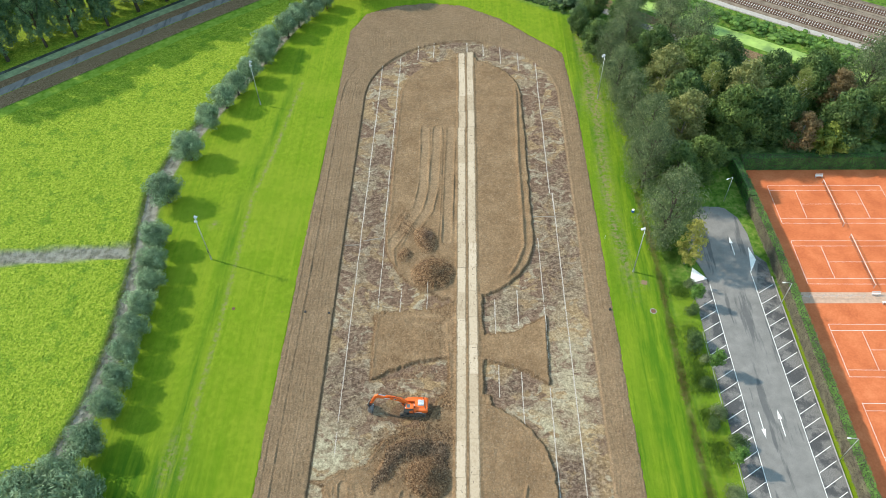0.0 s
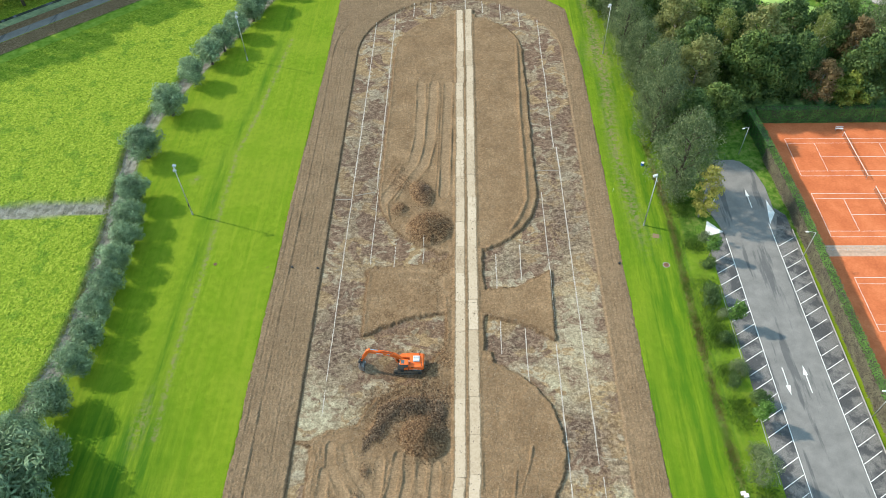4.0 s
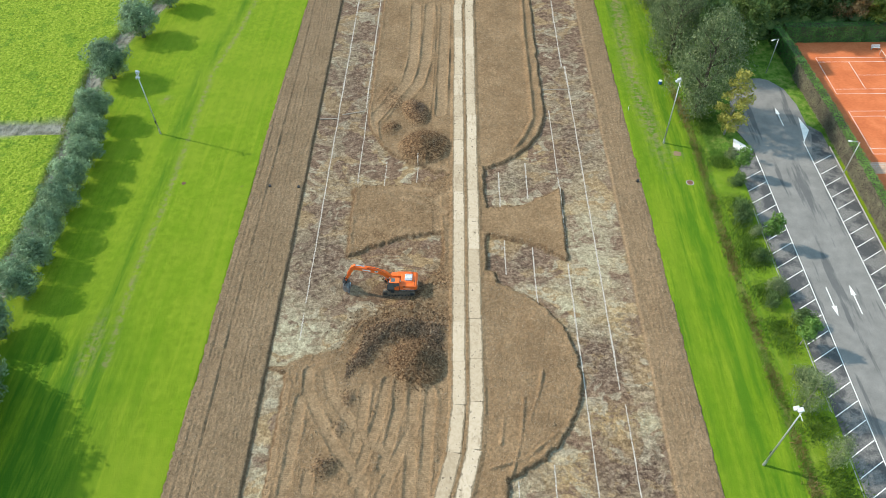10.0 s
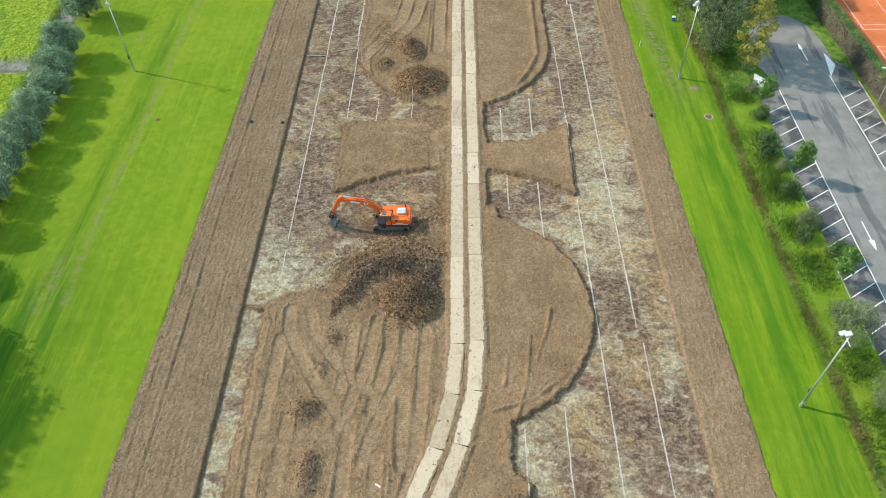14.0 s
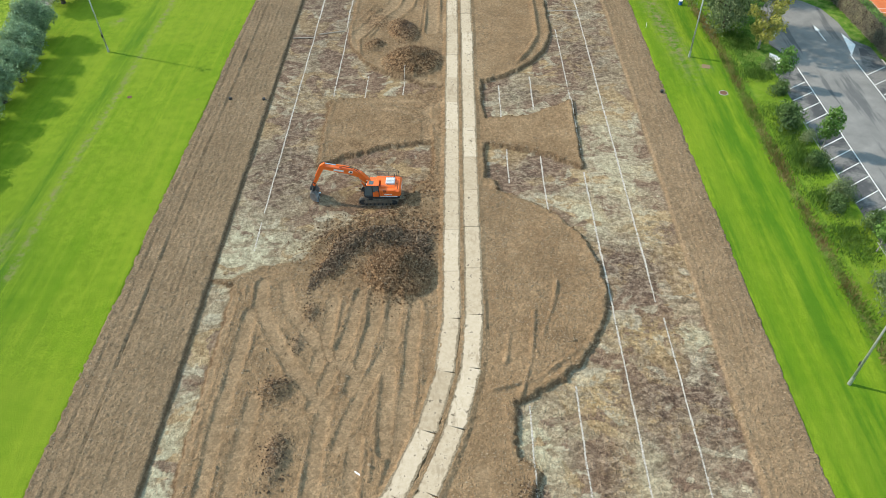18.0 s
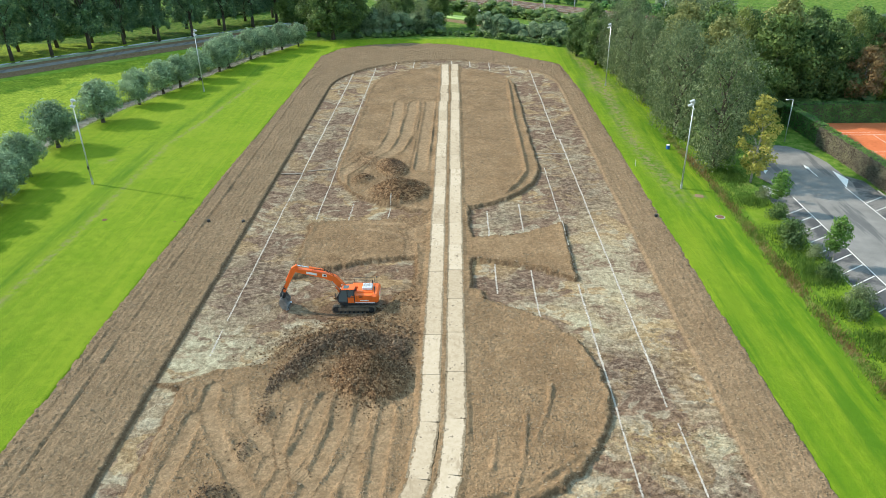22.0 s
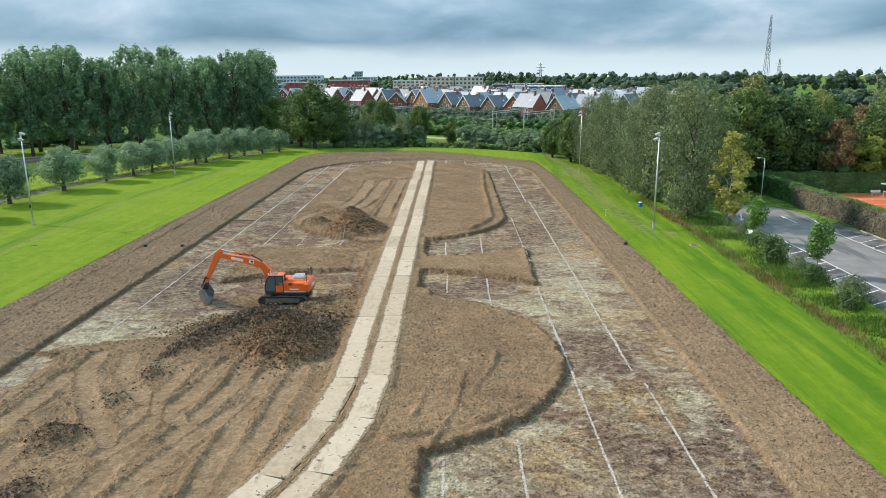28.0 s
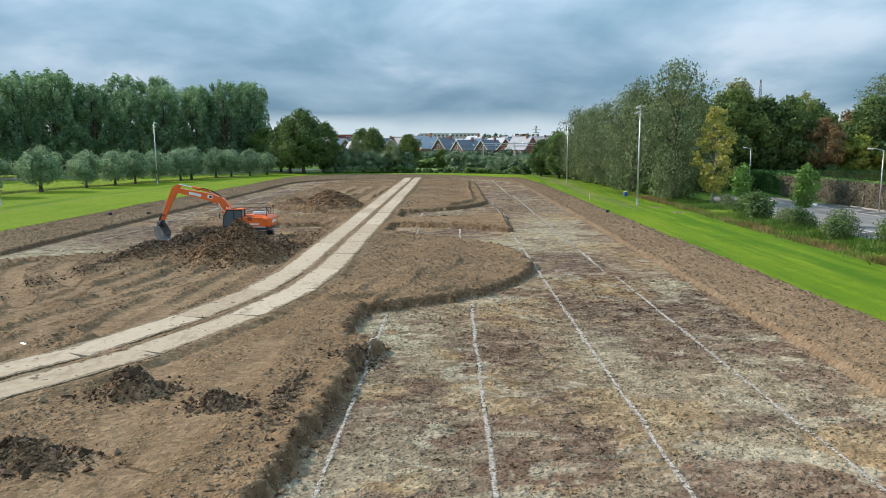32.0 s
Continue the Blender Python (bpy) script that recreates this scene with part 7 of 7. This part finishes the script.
def house(w, d, eave, ridge, wall_mat, roof_mat, dormer):
    """A steep-roofed town house, gable to local -y, with windows, verge boards and a chimney."""
    root = thing("town_house", None, "brick town house with a steep slate roof and chimney", "house", "houses beyond the railway")
    bm = prism(BM(), [(-w / 2, 0), (w / 2, 0), (w / 2, eave), (0, ridge - 0.15), (-w / 2, eave)], d)
    wall = part("wall", bm, wall_mat, root)
    sl = math.hypot(w / 2, ridge - eave)
    ang = math.degrees(math.atan2(ridge - eave, w / 2))
    for s in (-1, 1):
        r = part("roof_slope", box(BM(), sl + 0.6, d + 0.7, 0.18, pose(s * (w / 4 + 0.12), 0, (eave + ridge) / 2 - 0.02, 0, s * ang, 0)), roof_mat, root)
        part("verge_board", box(BM(), sl + 0.5, 0.1, 0.3, pose(s * (w / 4 + 0.1), -d / 2 - 0.36, (eave + ridge) / 2 - 0.1, 0, s * ang, 0)), M_WHITE, r)
        part("roof_light", box(BM(), 0.9, 0.8, 0.1, pose(s * (w / 4 + 0.14), d * 0.2, (eave + ridge) / 2 + 0.12, 0, s * ang, 0)), M_LENS, r)
    ch = part("chimney", box(BM(), 0.9, 0.7, 2.4, pose(0.4, d * 0.28, ridge + 0.3), 0.03), wall_mat, root)
    part("chimney_cap", box(BM(), 1.05, 0.85, 0.15, pose(0.4, d * 0.28, ridge + 1.55)), M_CONC, ch)
    for x, z, ww, hh in ((-w * 0.24, 1.5, 1.2, 1.6), (w * 0.24, 1.5, 1.2, 1.6), (-w * 0.2, 4.2, 1.0, 1.6), (w * 0.2, 4.2, 1.0, 1.6), (0, eave + 1.6, 0.9, 1.6)):
        window(wall, x, -d / 2 - 0.02, z, ww, hh)
    for s in (-1, 1):
        for y in (-d * 0.28, d * 0.22):
            window(wall, s * (w / 2 + 0.02), y, 1.5, 1.3, 1.5, 90)
            window(wall, s * (w / 2 + 0.02), y, 4.0, 1.2, 1.3, 90)
    if dormer:
        dz = eave + (ridge - eave) * 0.4
        dm = part("dormer", box(BM(), 1.9, 2.6, 1.5, pose(-w * 0.28, -d * 0.05, dz)), M_WHITE, root)
        part("dormer_window", box(BM(), 0.06, 2.1, 0.9, pose(-w * 0.28 - 0.96, -d * 0.05, dz + 0.15)), M_GLASS, dm)
        part("dormer_roof", box(BM(), 2.2, 2.9, 0.15, pose(-w * 0.28, -d * 0.05, dz + 0.8)), roof_mat, dm)
    return root


models = [house(8.4, 10.5, 5.4, 11.0, M_BRICKS[0], M_SLATE[0], False), house(7.4, 11.5, 5.2, 10.6, M_BRICKS[1], M_SLATE[1], True), house(9.2, 12, 5.6, 11.4, M_BRICKS[2], M_SLATE[2], False), house(8.0, 13, 5.4, 11.0, M_BRICKS[1], M_SLATE[2], True)]
rnd = random.Random(31)
used = set()
for row in range(6):
    for i in range(17):
        u, v = -8 + i * 13.4 + rnd.uniform(-3.5, 3.5) - row * 3, row * 21 + rnd.uniform(-5.5, 5.5)
        k = rnd.randrange(4)
        m = pose(50 - 0.72 * u + 0.69 * v, 325 + 0.69 * u + 0.72 * v, 0.2, 0, 0, -44 + rnd.choice((0, 0, 0, 90, 45, -90)) + rnd.uniform(-8, 8))
        if k in used:
            ob = copy_thing(models[k], m)
        else:
            used.add(k)
            ob = models[k]
        ob.matrix_basis = m @ Matrix.Diagonal((rnd.uniform(1.05, 1.3), rnd.uniform(1.0, 1.2), rnd.uniform(0.90, 1.08), 1))


def block(name, label, x0, x1, y, depth, h, mat, floors, cols, band=None, group=""):
    """A flat-roofed building with storeys of windows on its southern face."""
    root = thing(name, pose((x0 + x1) / 2, y + depth / 2, 0.2), label, "building", group or "far town buildings")
    w = x1 - x0
    part("wall", box(BM(), w, depth, h, pose(0, 0, h / 2)), mat, root)
    part("roof", box(BM(), w + 0.8, depth + 0.8, 0.5, pose(0, 0, h + 0.25)), M_CONC, root)
    fh = h / floors
    for j in range(floors):
        for i in range(cols):
            x = -w / 2 + (i + 0.5) * w / cols
            part("window", box(BM(), w / cols * 0.55, 0.3, fh * 0.5, pose(x, -depth / 2, (j + 0.52) * fh)), M_GLASS, root)
        if band:
            part("balcony_band", box(BM(), w * 0.98, 0.5, 0.25, pose(0, -depth / 2 - 0.1, (j + 0.12) * fh)), band, root)
    return root


block("apartment_block", "pinkish brick apartment block with pale balcony bands", -46, -18.5, 650, 16, 14.2, M_PINK, 5, 7, M_CONC)
block("apartment_block", "pinkish brick apartment block with a pale penthouse floor", -18, 8, 640, 16, 17.0, M_PINK, 5, 7, M_CONC)
block("apartment_block", "pinkish brick apartment block with a pale penthouse floor", 9.5, 34, 640, 16, 17.0, M_PINK, 5, 7, M_CONC)
block("red_building", "dark red clad office building with dark window strips", -87.5, -58, 560, 15, 15.3, M_REDCLAD, 5, 7)
block("red_building", "bright red building with a flat roof", -115, -98, 520, 14, 14.2, M_REDCLAD, 4, 4)
block("glass_office", "blue-grey glazed office block", -116, -106, 480, 12, 13.4, M_STEELBLUE, 5, 4, M_CONC)
block("yellow_building", "pale yellow brick building with a flat roof", -112, -99, 600, 14, 11.8, M_PINK, 4, 4)
block("office_tower", "blue-grey high office block far off", -216, -194, 800, 18, 21.3, M_STEELBLUE, 6, 6)
block("hospital_block", "long pale blue-grey institutional building", -202, -146, 850, 20, 18.5, M_CONC, 5, 14, M_STEELBLUE)
block("rooftop_tower", "blue-grey tower above the long white building", -126.6, -116.6, 1000, 12, 23.6, M_STEELBLUE, 7, 3)
block("white_building", "long white flat building far off", -136, -92, 950, 20, 16.4, M_CONC, 4, 12)
block("blue_hall", "long blue and white sports hall with a pale roof", 60.5, 103, 620, 30, 9.2, M_BLUE, 1, 10, M_WHITE)
block("brown_terrace", "long brown flat-roofed terrace", 44, 90, 660, 14, 10.5, M_BRICKS[1], 3, 14, M_CONC)


def lattice_mast(name, label, x, y, h, w0, w1, lv, arms=()):
    root = thing(name, pose(x, y, 0), label, "mast")
    c = [(-1, -1), (1, -1), (1, 1), (-1, 1)]
    for a, b in c:
        part("leg", rod(BM(), (a * w0, b * w0, 0), (a * w1, b * w1, h), 0.28, 0.16, 5), M_DARK, root)
    bm = BM()
    for i in range(lv):
        z0, z1 = h * i / lv, h * (i + 1) / lv
        r0, r1 = w0 + (w1 - w0) * i / lv, w0 + (w1 - w0) * (i + 1) / lv
        for (a, b), (e, g) in zip(c, c[1:] + c[:1]):
            rod(bm, (a * r0, b * r0, z0), (e * r1, g * r1, z1), 0.14, None, 4)
            rod(bm, (a * r1, b * r1, z1), (e * r1, g * r1, z1), 0.12, None, 4)
    part("bracing", bm, M_DARK, root)
    for z, l in arms:
        part("cross_arm", rod(BM(), (-l, 0, z), (l, 0, z), 0.25, None, 5), M_DARK, root)
    return root


lattice_mast("radio_mast", "tall slender lattice radio mast on the skyline", 517, 1200, 110, 4.2, 0.8, 18, ((88, 3.5), (58, 4)))
lattice_mast("power_pylon", "lattice power pylon on the skyline", 139, 1100, 35, 3.0, 0.5, 8, ((33, 4), (29, 7), (25, 5)))
lattice_mast("power_pylon", "lattice power pylon on the skyline", 670, 1500, 48, 4.0, 0.7, 8, ((45, 5), (39, 9), (33, 7)))
spire = thing("church_spire", pose(758, 1300, 0), "distant church tower with a slim dark spire", "church")
part("tower", box(BM(), 7, 7, 18, pose(0, 0, 9)), M_BRICKS[1], spire)
part("spire", rod(BM(), (0, 0, 18), (0, 0, 31), 4.4, 0.1, 8), M_SLATE[1], spire)

# ---- loose clods ----


def clods(name, label, xs, ys, sizes, mat, seed, sink=0.25):
    """Angular lumps of soil lying on the field, one joined mesh."""
    rng = np.random.default_rng(seed)
    n = len(xs)
    base = np.array([(1, 0, 0), (-1, 0, 0), (0, 1, 0), (0, -1, 0), (0, 0, 1), (0, 0, -1)], float)
    v = base[None] * rng.uniform(0.6, 1.25, (n, 6, 1)) + rng.normal(0, 0.22, (n, 6, 3))
    v[:, :, 2] *= rng.uniform(0.5, 0.95, (n, 1))
    a = rng.uniform(0, 6.283, n)
    c, s = np.cos(a)[:, None], np.sin(a)[:, None]
    v = np.stack((v[:, :, 0] * c - v[:, :, 1] * s, v[:, :, 0] * s + v[:, :, 1] * c, v[:, :, 2]), 2)
    v *= (np.asarray(sizes) * 0.58)[:, None, None]
    z = field(np.asarray(xs), np.asarray(ys))[0]
    v += np.stack((xs, ys, z + np.asarray(sizes) * (0.5 - sink)), 1)[:, None, :]
    q = np.array([(0, 2, 4), (2, 1, 4), (1, 3, 4), (3, 0, 4), (2, 0, 5), (1, 2, 5), (3, 1, 5), (0, 3, 5)])
    f = (np.arange(n)[:, None, None] * 6 + q[None]).reshape(-1, 3)
    return tagged(new(name, mesh_np(name, v.reshape(-1, 3), f, mat)), label, "clods", kind="stuff")


rng = np.random.default_rng(5)


def cloud(n, cx, cy, rx, ry):
    return cx + rng.normal(0, rx, n), cy + rng.normal(0, ry, n)


# on the heap in front of the machine
u = rng.uniform(-1, 1, 4200)
x, y = [np.concatenate(p) for p in zip((-8.0 + 4.4 * u, 50.9 + 0.7 * u - 1.2 * u * u + rng.normal(0, 0.75, len(u))), (-11.8 + 2.4 * u[:1700], 47.6 + 3.0 * u[:1700] + rng.normal(0, 0.7, 1700)), cloud(700, -3.2, 49.6, 0.7, 1.8))]
clods("heap_clods", "dark angular clods on the spoil heap", x, y, np.minimum(0.42, 0.07 + rng.exponential(0.06, len(x))), M_DARKCLOD, 1)
x, y = [np.concatenate(p) for p in zip(cloud(4600, -5.3, 45.9, 1.7, 1.8), cloud(3000, -8.6, 51.6, 3.4, 2.6), cloud(900, -12.5, 49.5, 2.2, 2.2), cloud(700, -4, 56, 2.2, 2.4))]
clods("heap_clods", "brown crumbling soil on the spoil heap", x, y, np.minimum(0.32, 0.05 + rng.exponential(0.045, len(x))), M_BROWNCLOD, 11)
x, y = [np.concatenate(p) for p in zip(cloud(2000, -5.7, 87.2, 1.9, 1.9), cloud(800, -7.3, 96.0, 1.0, 1.8), cloud(300, -11.4, 92.0, 0.8, 1.0))]
clods("heap_clods", "brown clods on the far spoil heap", x, y, np.minimum(0.34, 0.05 + rng.exponential(0.045, len(x))), M_BROWNCLOD, 2)
x, y = [np.concatenate(p) for p in zip(cloud(520, -15.2, 32.4, 0.9, 0.75), cloud(620, -14.2, 26, 0.7, 1.7), cloud(900, -0.7, 19.0, 0.75, 0.5), cloud(560, 2.4, 17.8, 0.5, 0.36), cloud(420, 5.9, 23.0, 0.5, 0.5), cloud(700, -1.2, 14.0, 0.85, 0.5), cloud(260, -13.4, 41.1, 0.6, 0.9), cloud(160, -14.2, 37.2, 0.4, 0.8), cloud(360, 4.3, 18.5, 0.25, 1.6))]
clods("small_heap_clods", "loose clods on low soil heaps", x, y, np.minimum(0.30, 0.04 + rng.exponential(0.04, len(x))), M_DARKCLOD, 3)
# ragged crumbling along the cut edges of the islands
x, y = rng.uniform(-16.5, 16, 60000), 8 + 76 * rng.random(60000) ** 1.3
sd, outer = topsoil_sd(x, y)
keep = (np.abs(sd + 0.05) < 0.32) & (outer < -1.5) & (vnoise(x * 1.3, y * 1.3, 6) > 0.3)
x, y = x[keep], y[keep]
clods("edge_clods", "brown clods fallen along the cut edges of the soil", x, y, np.minimum(0.28, 0.03 + rng.exponential(0.04, len(x))), M_BROWNCLOD, 12)
# crumbs over the islands and along their edges
x, y = rng.uniform(-21, 14.6, 34000), 10 + 55 * rng.random(34000) ** 1.4
sd, outer = topsoil_sd(x, y)
keep = (sd > -0.5) & (field(x, y)[1]["tread"] < 0.4) & (np.abs(x - 0.85) > 2.2) & ((y > 36) | (np.hypot(x + 2.5, y - 24.2) > 3.2)) & (vnoise(x * 0.5, y * 0.5, 9) > 0.35)
x, y = x[keep], y[keep]
clods("soil_crumbs", "crumbs of dry topsoil scattered over the field", x, y, np.minimum(0.3, 0.035 + rng.exponential(0.032, len(x))), M_CLOD, 4)
x, y = rng.uniform(-33, 28, 30000), 12 + 95 * rng.random(30000) ** 1.3
sd, outer = topsoil_sd(x, y)
keep = (outer > 0.15) & (poly_sd(x, y, SOIL_EDGE) > 0.1)
x, y = x[keep], y[keep]
clods("soil_crumbs", "crumbs of harrowed topsoil on the rim of the field", x, y, np.minimum(0.26, 0.04 + rng.exponential(0.035, len(x))), M_CLOD, 5)
x, y = rng.uniform(5, 24, 9000), 10 + 24 * rng.random(9000)
sd, outer = topsoil_sd(x, y)
keep = (sd < -0.1) & (vnoise(x * 0.6, y * 0.6, 5) > 0.45)
x, y = x[keep], y[keep]
clods("lane_crumbs", "small crumbs on the stripped lanes", x, y, np.minimum(0.16, 0.02 + rng.exponential(0.018, len(x))), M_CLOD, 6)



def chips(name, label, xs, ys, sizes, seed, flat=0.5, mat=None):
    """Torn flakes and crumbs of the ground itself, each a low crooked pyramid in the ground's own colours."""
    rng = np.random.default_rng(seed)
    n = len(xs)
    z, kinds = field(xs, ys)
    ang = rng.uniform(0, 6.283, (n, 1)) + np.array([[0, 1.57, 3.14, 4.71]]) + rng.normal(0, 0.35, (n, 4))
    rad = np.asarray(sizes)[:, None] * rng.uniform(0.5, 1.2, (n, 4))
    ring = np.stack((xs[:, None] + np.cos(ang) * rad * 1.25, ys[:, None] + np.sin(ang) * rad * 0.8, np.tile(z[:, None] - 0.015, (1, 4))), 2)
    tip = np.stack((xs + rng.normal(0, 0.35, n) * sizes, ys - np.asarray(sizes) * rng.uniform(-0.2, 0.6, n), z + np.asarray(sizes) * flat * rng.uniform(0.5, 1.5, n)), 1)
    v = np.concatenate((ring, tip[:, None, :]), 1).reshape(-1, 3)
    q = np.array([(0, 1, 4), (1, 2, 4), (2, 3, 4), (3, 0, 4)])
    me = mesh_np(name, v, (np.arange(n)[:, None, None] * 5 + q[None]).reshape(-1, 3), mat or M_SOIL)
    for nm, val in kinds.items():
        if nm not in ("tread", "damp_shade", "run"):
            add_attr(me, nm, np.repeat(val, 5))
    return tagged(new(name, me), label, "soil crumbs", kind="stuff")


x, y = rng.uniform(4.5, 24.5, 60000), 9 + 32 * rng.random(60000) ** 1.7
sd, outer = topsoil_sd(x, y)
keep = (sd < -0.05) & (fbm(x * 0.9, y * 1.2, 4, 77) > 0.42)
x, y = x[keep], y[keep]
chips("lane_flakes", "torn flakes and crumbs of the stripped ground", x, y, np.minimum(0.13, (0.018 + rng.exponential(0.017, len(x))) * (1 + (y - 9) * 0.03)), 31, 0.45)
x, y = rng.uniform(-24, 14.8, 90000), 9 + 50 * rng.random(90000) ** 1.6
sd, outer = topsoil_sd(x, y)
keep = (sd > 0.0) & (outer < -0.5) & (field(x, y)[1]["tread"] < 0.3) & (fbm(x * 0.7, y * 0.7, 4, 78) > 0.40) & (np.hypot(x + 0.2, y - 24) > 0.1)
x, y = x[keep], y[keep]
chips("topsoil_crumbs", "fine crumbs of the dry topsoil", x, y, np.minimum(0.13, (0.018 + rng.exponential(0.018, len(x))) * (1 + (y - 9) * 0.02)), 32, 0.45, M_LUMP)

# lumps all over the field: dense on the harrowed rim, in drifts on the islands, few on the lanes
x, y = rng.uniform(-34, 29.5, 150000), 14 + 172 * rng.random(150000) ** 1.25
sd, outer = topsoil_sd(x, y)
inside = poly_sd(x, y, SOIL_EDGE) > 0.15
rim, lanes = outer > 0.05, (sd < -0.1) & (outer < -0.1)
drift = fbm(x * 0.35, y * 0.35, 4, 79)
tread = field(x, y)[1]["tread"]
keep = inside & ((np.abs(x - 0.85) > 2.3) | (y > 163)) & (np.hypot(x + 8.0, (y - 15) * 1.2) > 11) & np.where(rim, True, ~lanes & (tread < 0.35) & (drift > 0.44 + 0.06 * rng.normal(0, 1, len(x))))
x, y, rim = x[keep], y[keep], rim[keep]
size = np.clip((0.045 + rng.exponential(0.030, len(x))) * np.interp(y, [14, 40, 100, 186], [0.6, 0.95, 1.2, 1.4]), 0.03, 0.14)
chips("field_lumps", "lumps of dry soil lying all over the dug field", x, y, size, 33, 0.62, M_LUMP)

# ---- weeds and reeds along the ditches ----


def blades(name, label, pts, wid, h, n, mat, seed, category="reeds"):
    rng = np.random.default_rng(seed)
    t = np.cumsum([0] + [math.hypot(b[0] - a[0], b[1] - a[1]) for a, b in zip(pts, pts[1:])])
    d = rng.uniform(0, t[-1], n)
    x = np.interp(d, t, [p[0] for p in pts]) + rng.normal(0, wid, n)
    y = np.interp(d, t, [p[1] for p in pts]) + rng.normal(0, 0.2, n)
    hh = h * (0.35 + 0.9 * vnoise(d * 0.35, d * 0, seed)) * rng.uniform(0.5, 1.15, n)
    lean = rng.normal(0, 0.32, (n, 2)) * hh[:, None]
    a = rng.uniform(0, 6.283, n)
    wv = np.stack((np.cos(a), np.sin(a)), 1) * rng.uniform(0.025, 0.07, (n, 1))
    p = np.stack((x, y), 1)
    zb = np.full(n, 0.02)
    v = np.stack((np.c_[p - wv, zb], np.c_[p + wv, zb], np.c_[p + lean * 0.6 + wv * 0.7, zb + hh * 0.7], np.c_[p + lean, zb + hh]), 1)
    return tagged(new(name, mesh_np(name, v.reshape(-1, 3), np.arange(4 * n).reshape(n, 4), mat)), label, category, kind="stuff")


DITCH_LINE = [(37.0, 110), (37.9, 90), (37.6, 70), (37.7, 50), (38.3, 30), (38.6, 15)]
blades("ditch_reeds", "green and yellowing reeds in the shallow ditch", DITCH_LINE, 0.5, 0.6, 9000, M_REED, 7)
blades("ditch_reeds", "reddish-brown withered reeds in the shallow ditch", DITCH_LINE, 0.45, 0.65, 7000, M_BROWNREED, 17)
blades("meadow_rushes", "rushes and tall grass along the western ditch", shift(WEST_DITCH[1:12], 2.0), 0.4, 0.5, 10000, M_REED, 8)
blades("meadow_rushes", "rushes and tall grass along the western ditch", shift(WEST_DITCH[1:12], -2.2), 0.4, 0.4, 8000, M_REED, 9)
blades("verge_weeds", "tall weeds on the car park verge", [(40.5, 100), (41.0, 80), (40.6, 60), (41, 40), (41.5, 20)], 1.2, 0.7, 30000, M_VERGEWEED, 10)

# ---- small things ----
for x, y in ((-43.1, 78.9), (-38.2, 78.7), (-33.9, 78.4)):
    ob = new("sunken_cover", None)
    tagged(ob, "worn concrete drain cover set in the lawn", "drain cover", "drain covers")
    ob.matrix_world = pose(x, y, 0.27)
    part("cover", rod(BM(), (0, 0, -0.1), (0, 0, 0.03), 0.34, 0.33, 14), M_BROWNCLOD, ob)
for x, y in ((-29.4, 78.1), (-24.9, 77.8), (27.3, 78.9)):
    ob = thing("inspection_pipe", pose(x, y, field_z(x, y)), "short drain pipe end standing in the soil", "drain pipe", "drain pipes")
    part("pipe", rod(BM(), (0, 0, -0.1), (0, 0, 0.3), 0.22, 0.2, 12), M_DARK, ob)
mh = thing("manhole", pose(35.25, 78.6, 0.27), "rusty brown round manhole cover in the lawn", "manhole")
part("frame", rod(BM(), (0, 0, -0.1), (0, 0, 0.04), 0.62, 0.6, 18), M_KERB, mh)
part("lid", rod(BM(), (0, 0, 0.0), (0, 0, 0.06), 0.5, 0.49, 18), M_RUST, mh)
slab("concrete_pad", [(34.1, 84.9), (35.1, 84.8), (35.3, 85.7), (34.3, 86.0)], 0.285, M_CLOD, "small pale pad at the foot of the mast", "pad", kind="")
bx = thing("blue_drum", pose(35.4, 104.1, 0.3), "small blue plastic drum by the ditch", "drum")
part("drum", rod(BM(), (0, 0, 0), (0, 0, 0.6), 0.3, 0.28, 14), M_BLUE, bx)
part("drum_lid", rod(BM(), (0, 0, 0.6), (0, 0, 0.66), 0.3, 0.28, 14), M_WHITE, bx)
for x, y, l, yaw in ((-22.3, 95.0, 3.1, 2), (-18.3, 96.6, 3.9, 14), (17.0, 103.0, 5.0, 0)):
    ob = thing("drain_board", pose(x, y, field_z(x, y) + 0.08, 0, 0, yaw), "dark plank lying across a stripped lane", "plank", "planks on the lanes")
    part("plank", box(BM(), l, 0.22, 0.09, None, 0.015), M_TIMBER, ob)
ob = thing("offcut", pose(-7.4, 24.6, field_z(-7.4, 24.6) + 0.05, 0, 0, -35), "short pale wooden offcut on the soil", "offcut")
part("board", box(BM(), 0.9, 0.12, 0.05, None, 0.01), M_WHITE, ob)
fence = thing("meadow_fence", None, "low dark timber fence across the meadow corner", "fence")
for i in range(18):
    x, y = -76 + i * 0.6, 45.3 + i * 0.19
    part("post", box(BM(), 0.08, 0.08, 0.9, pose(x, y, 0.6)), M_TIMBER, fence)
for z in (0.55, 0.9):
    part("rail", rod(BM(), (-76, 45.3, z), (-65.8, 48.53, z), 0.035, None, 6), M_TIMBER, fence)
stake = thing("marker_stake", pose(28.6, 96.5, 0.25), "thin white marker stake in the lawn", "stake")
part("stake", box(BM(), 0.05, 0.05, 1.1, pose(0, 0, 0.5)), M_WHITE, stake)
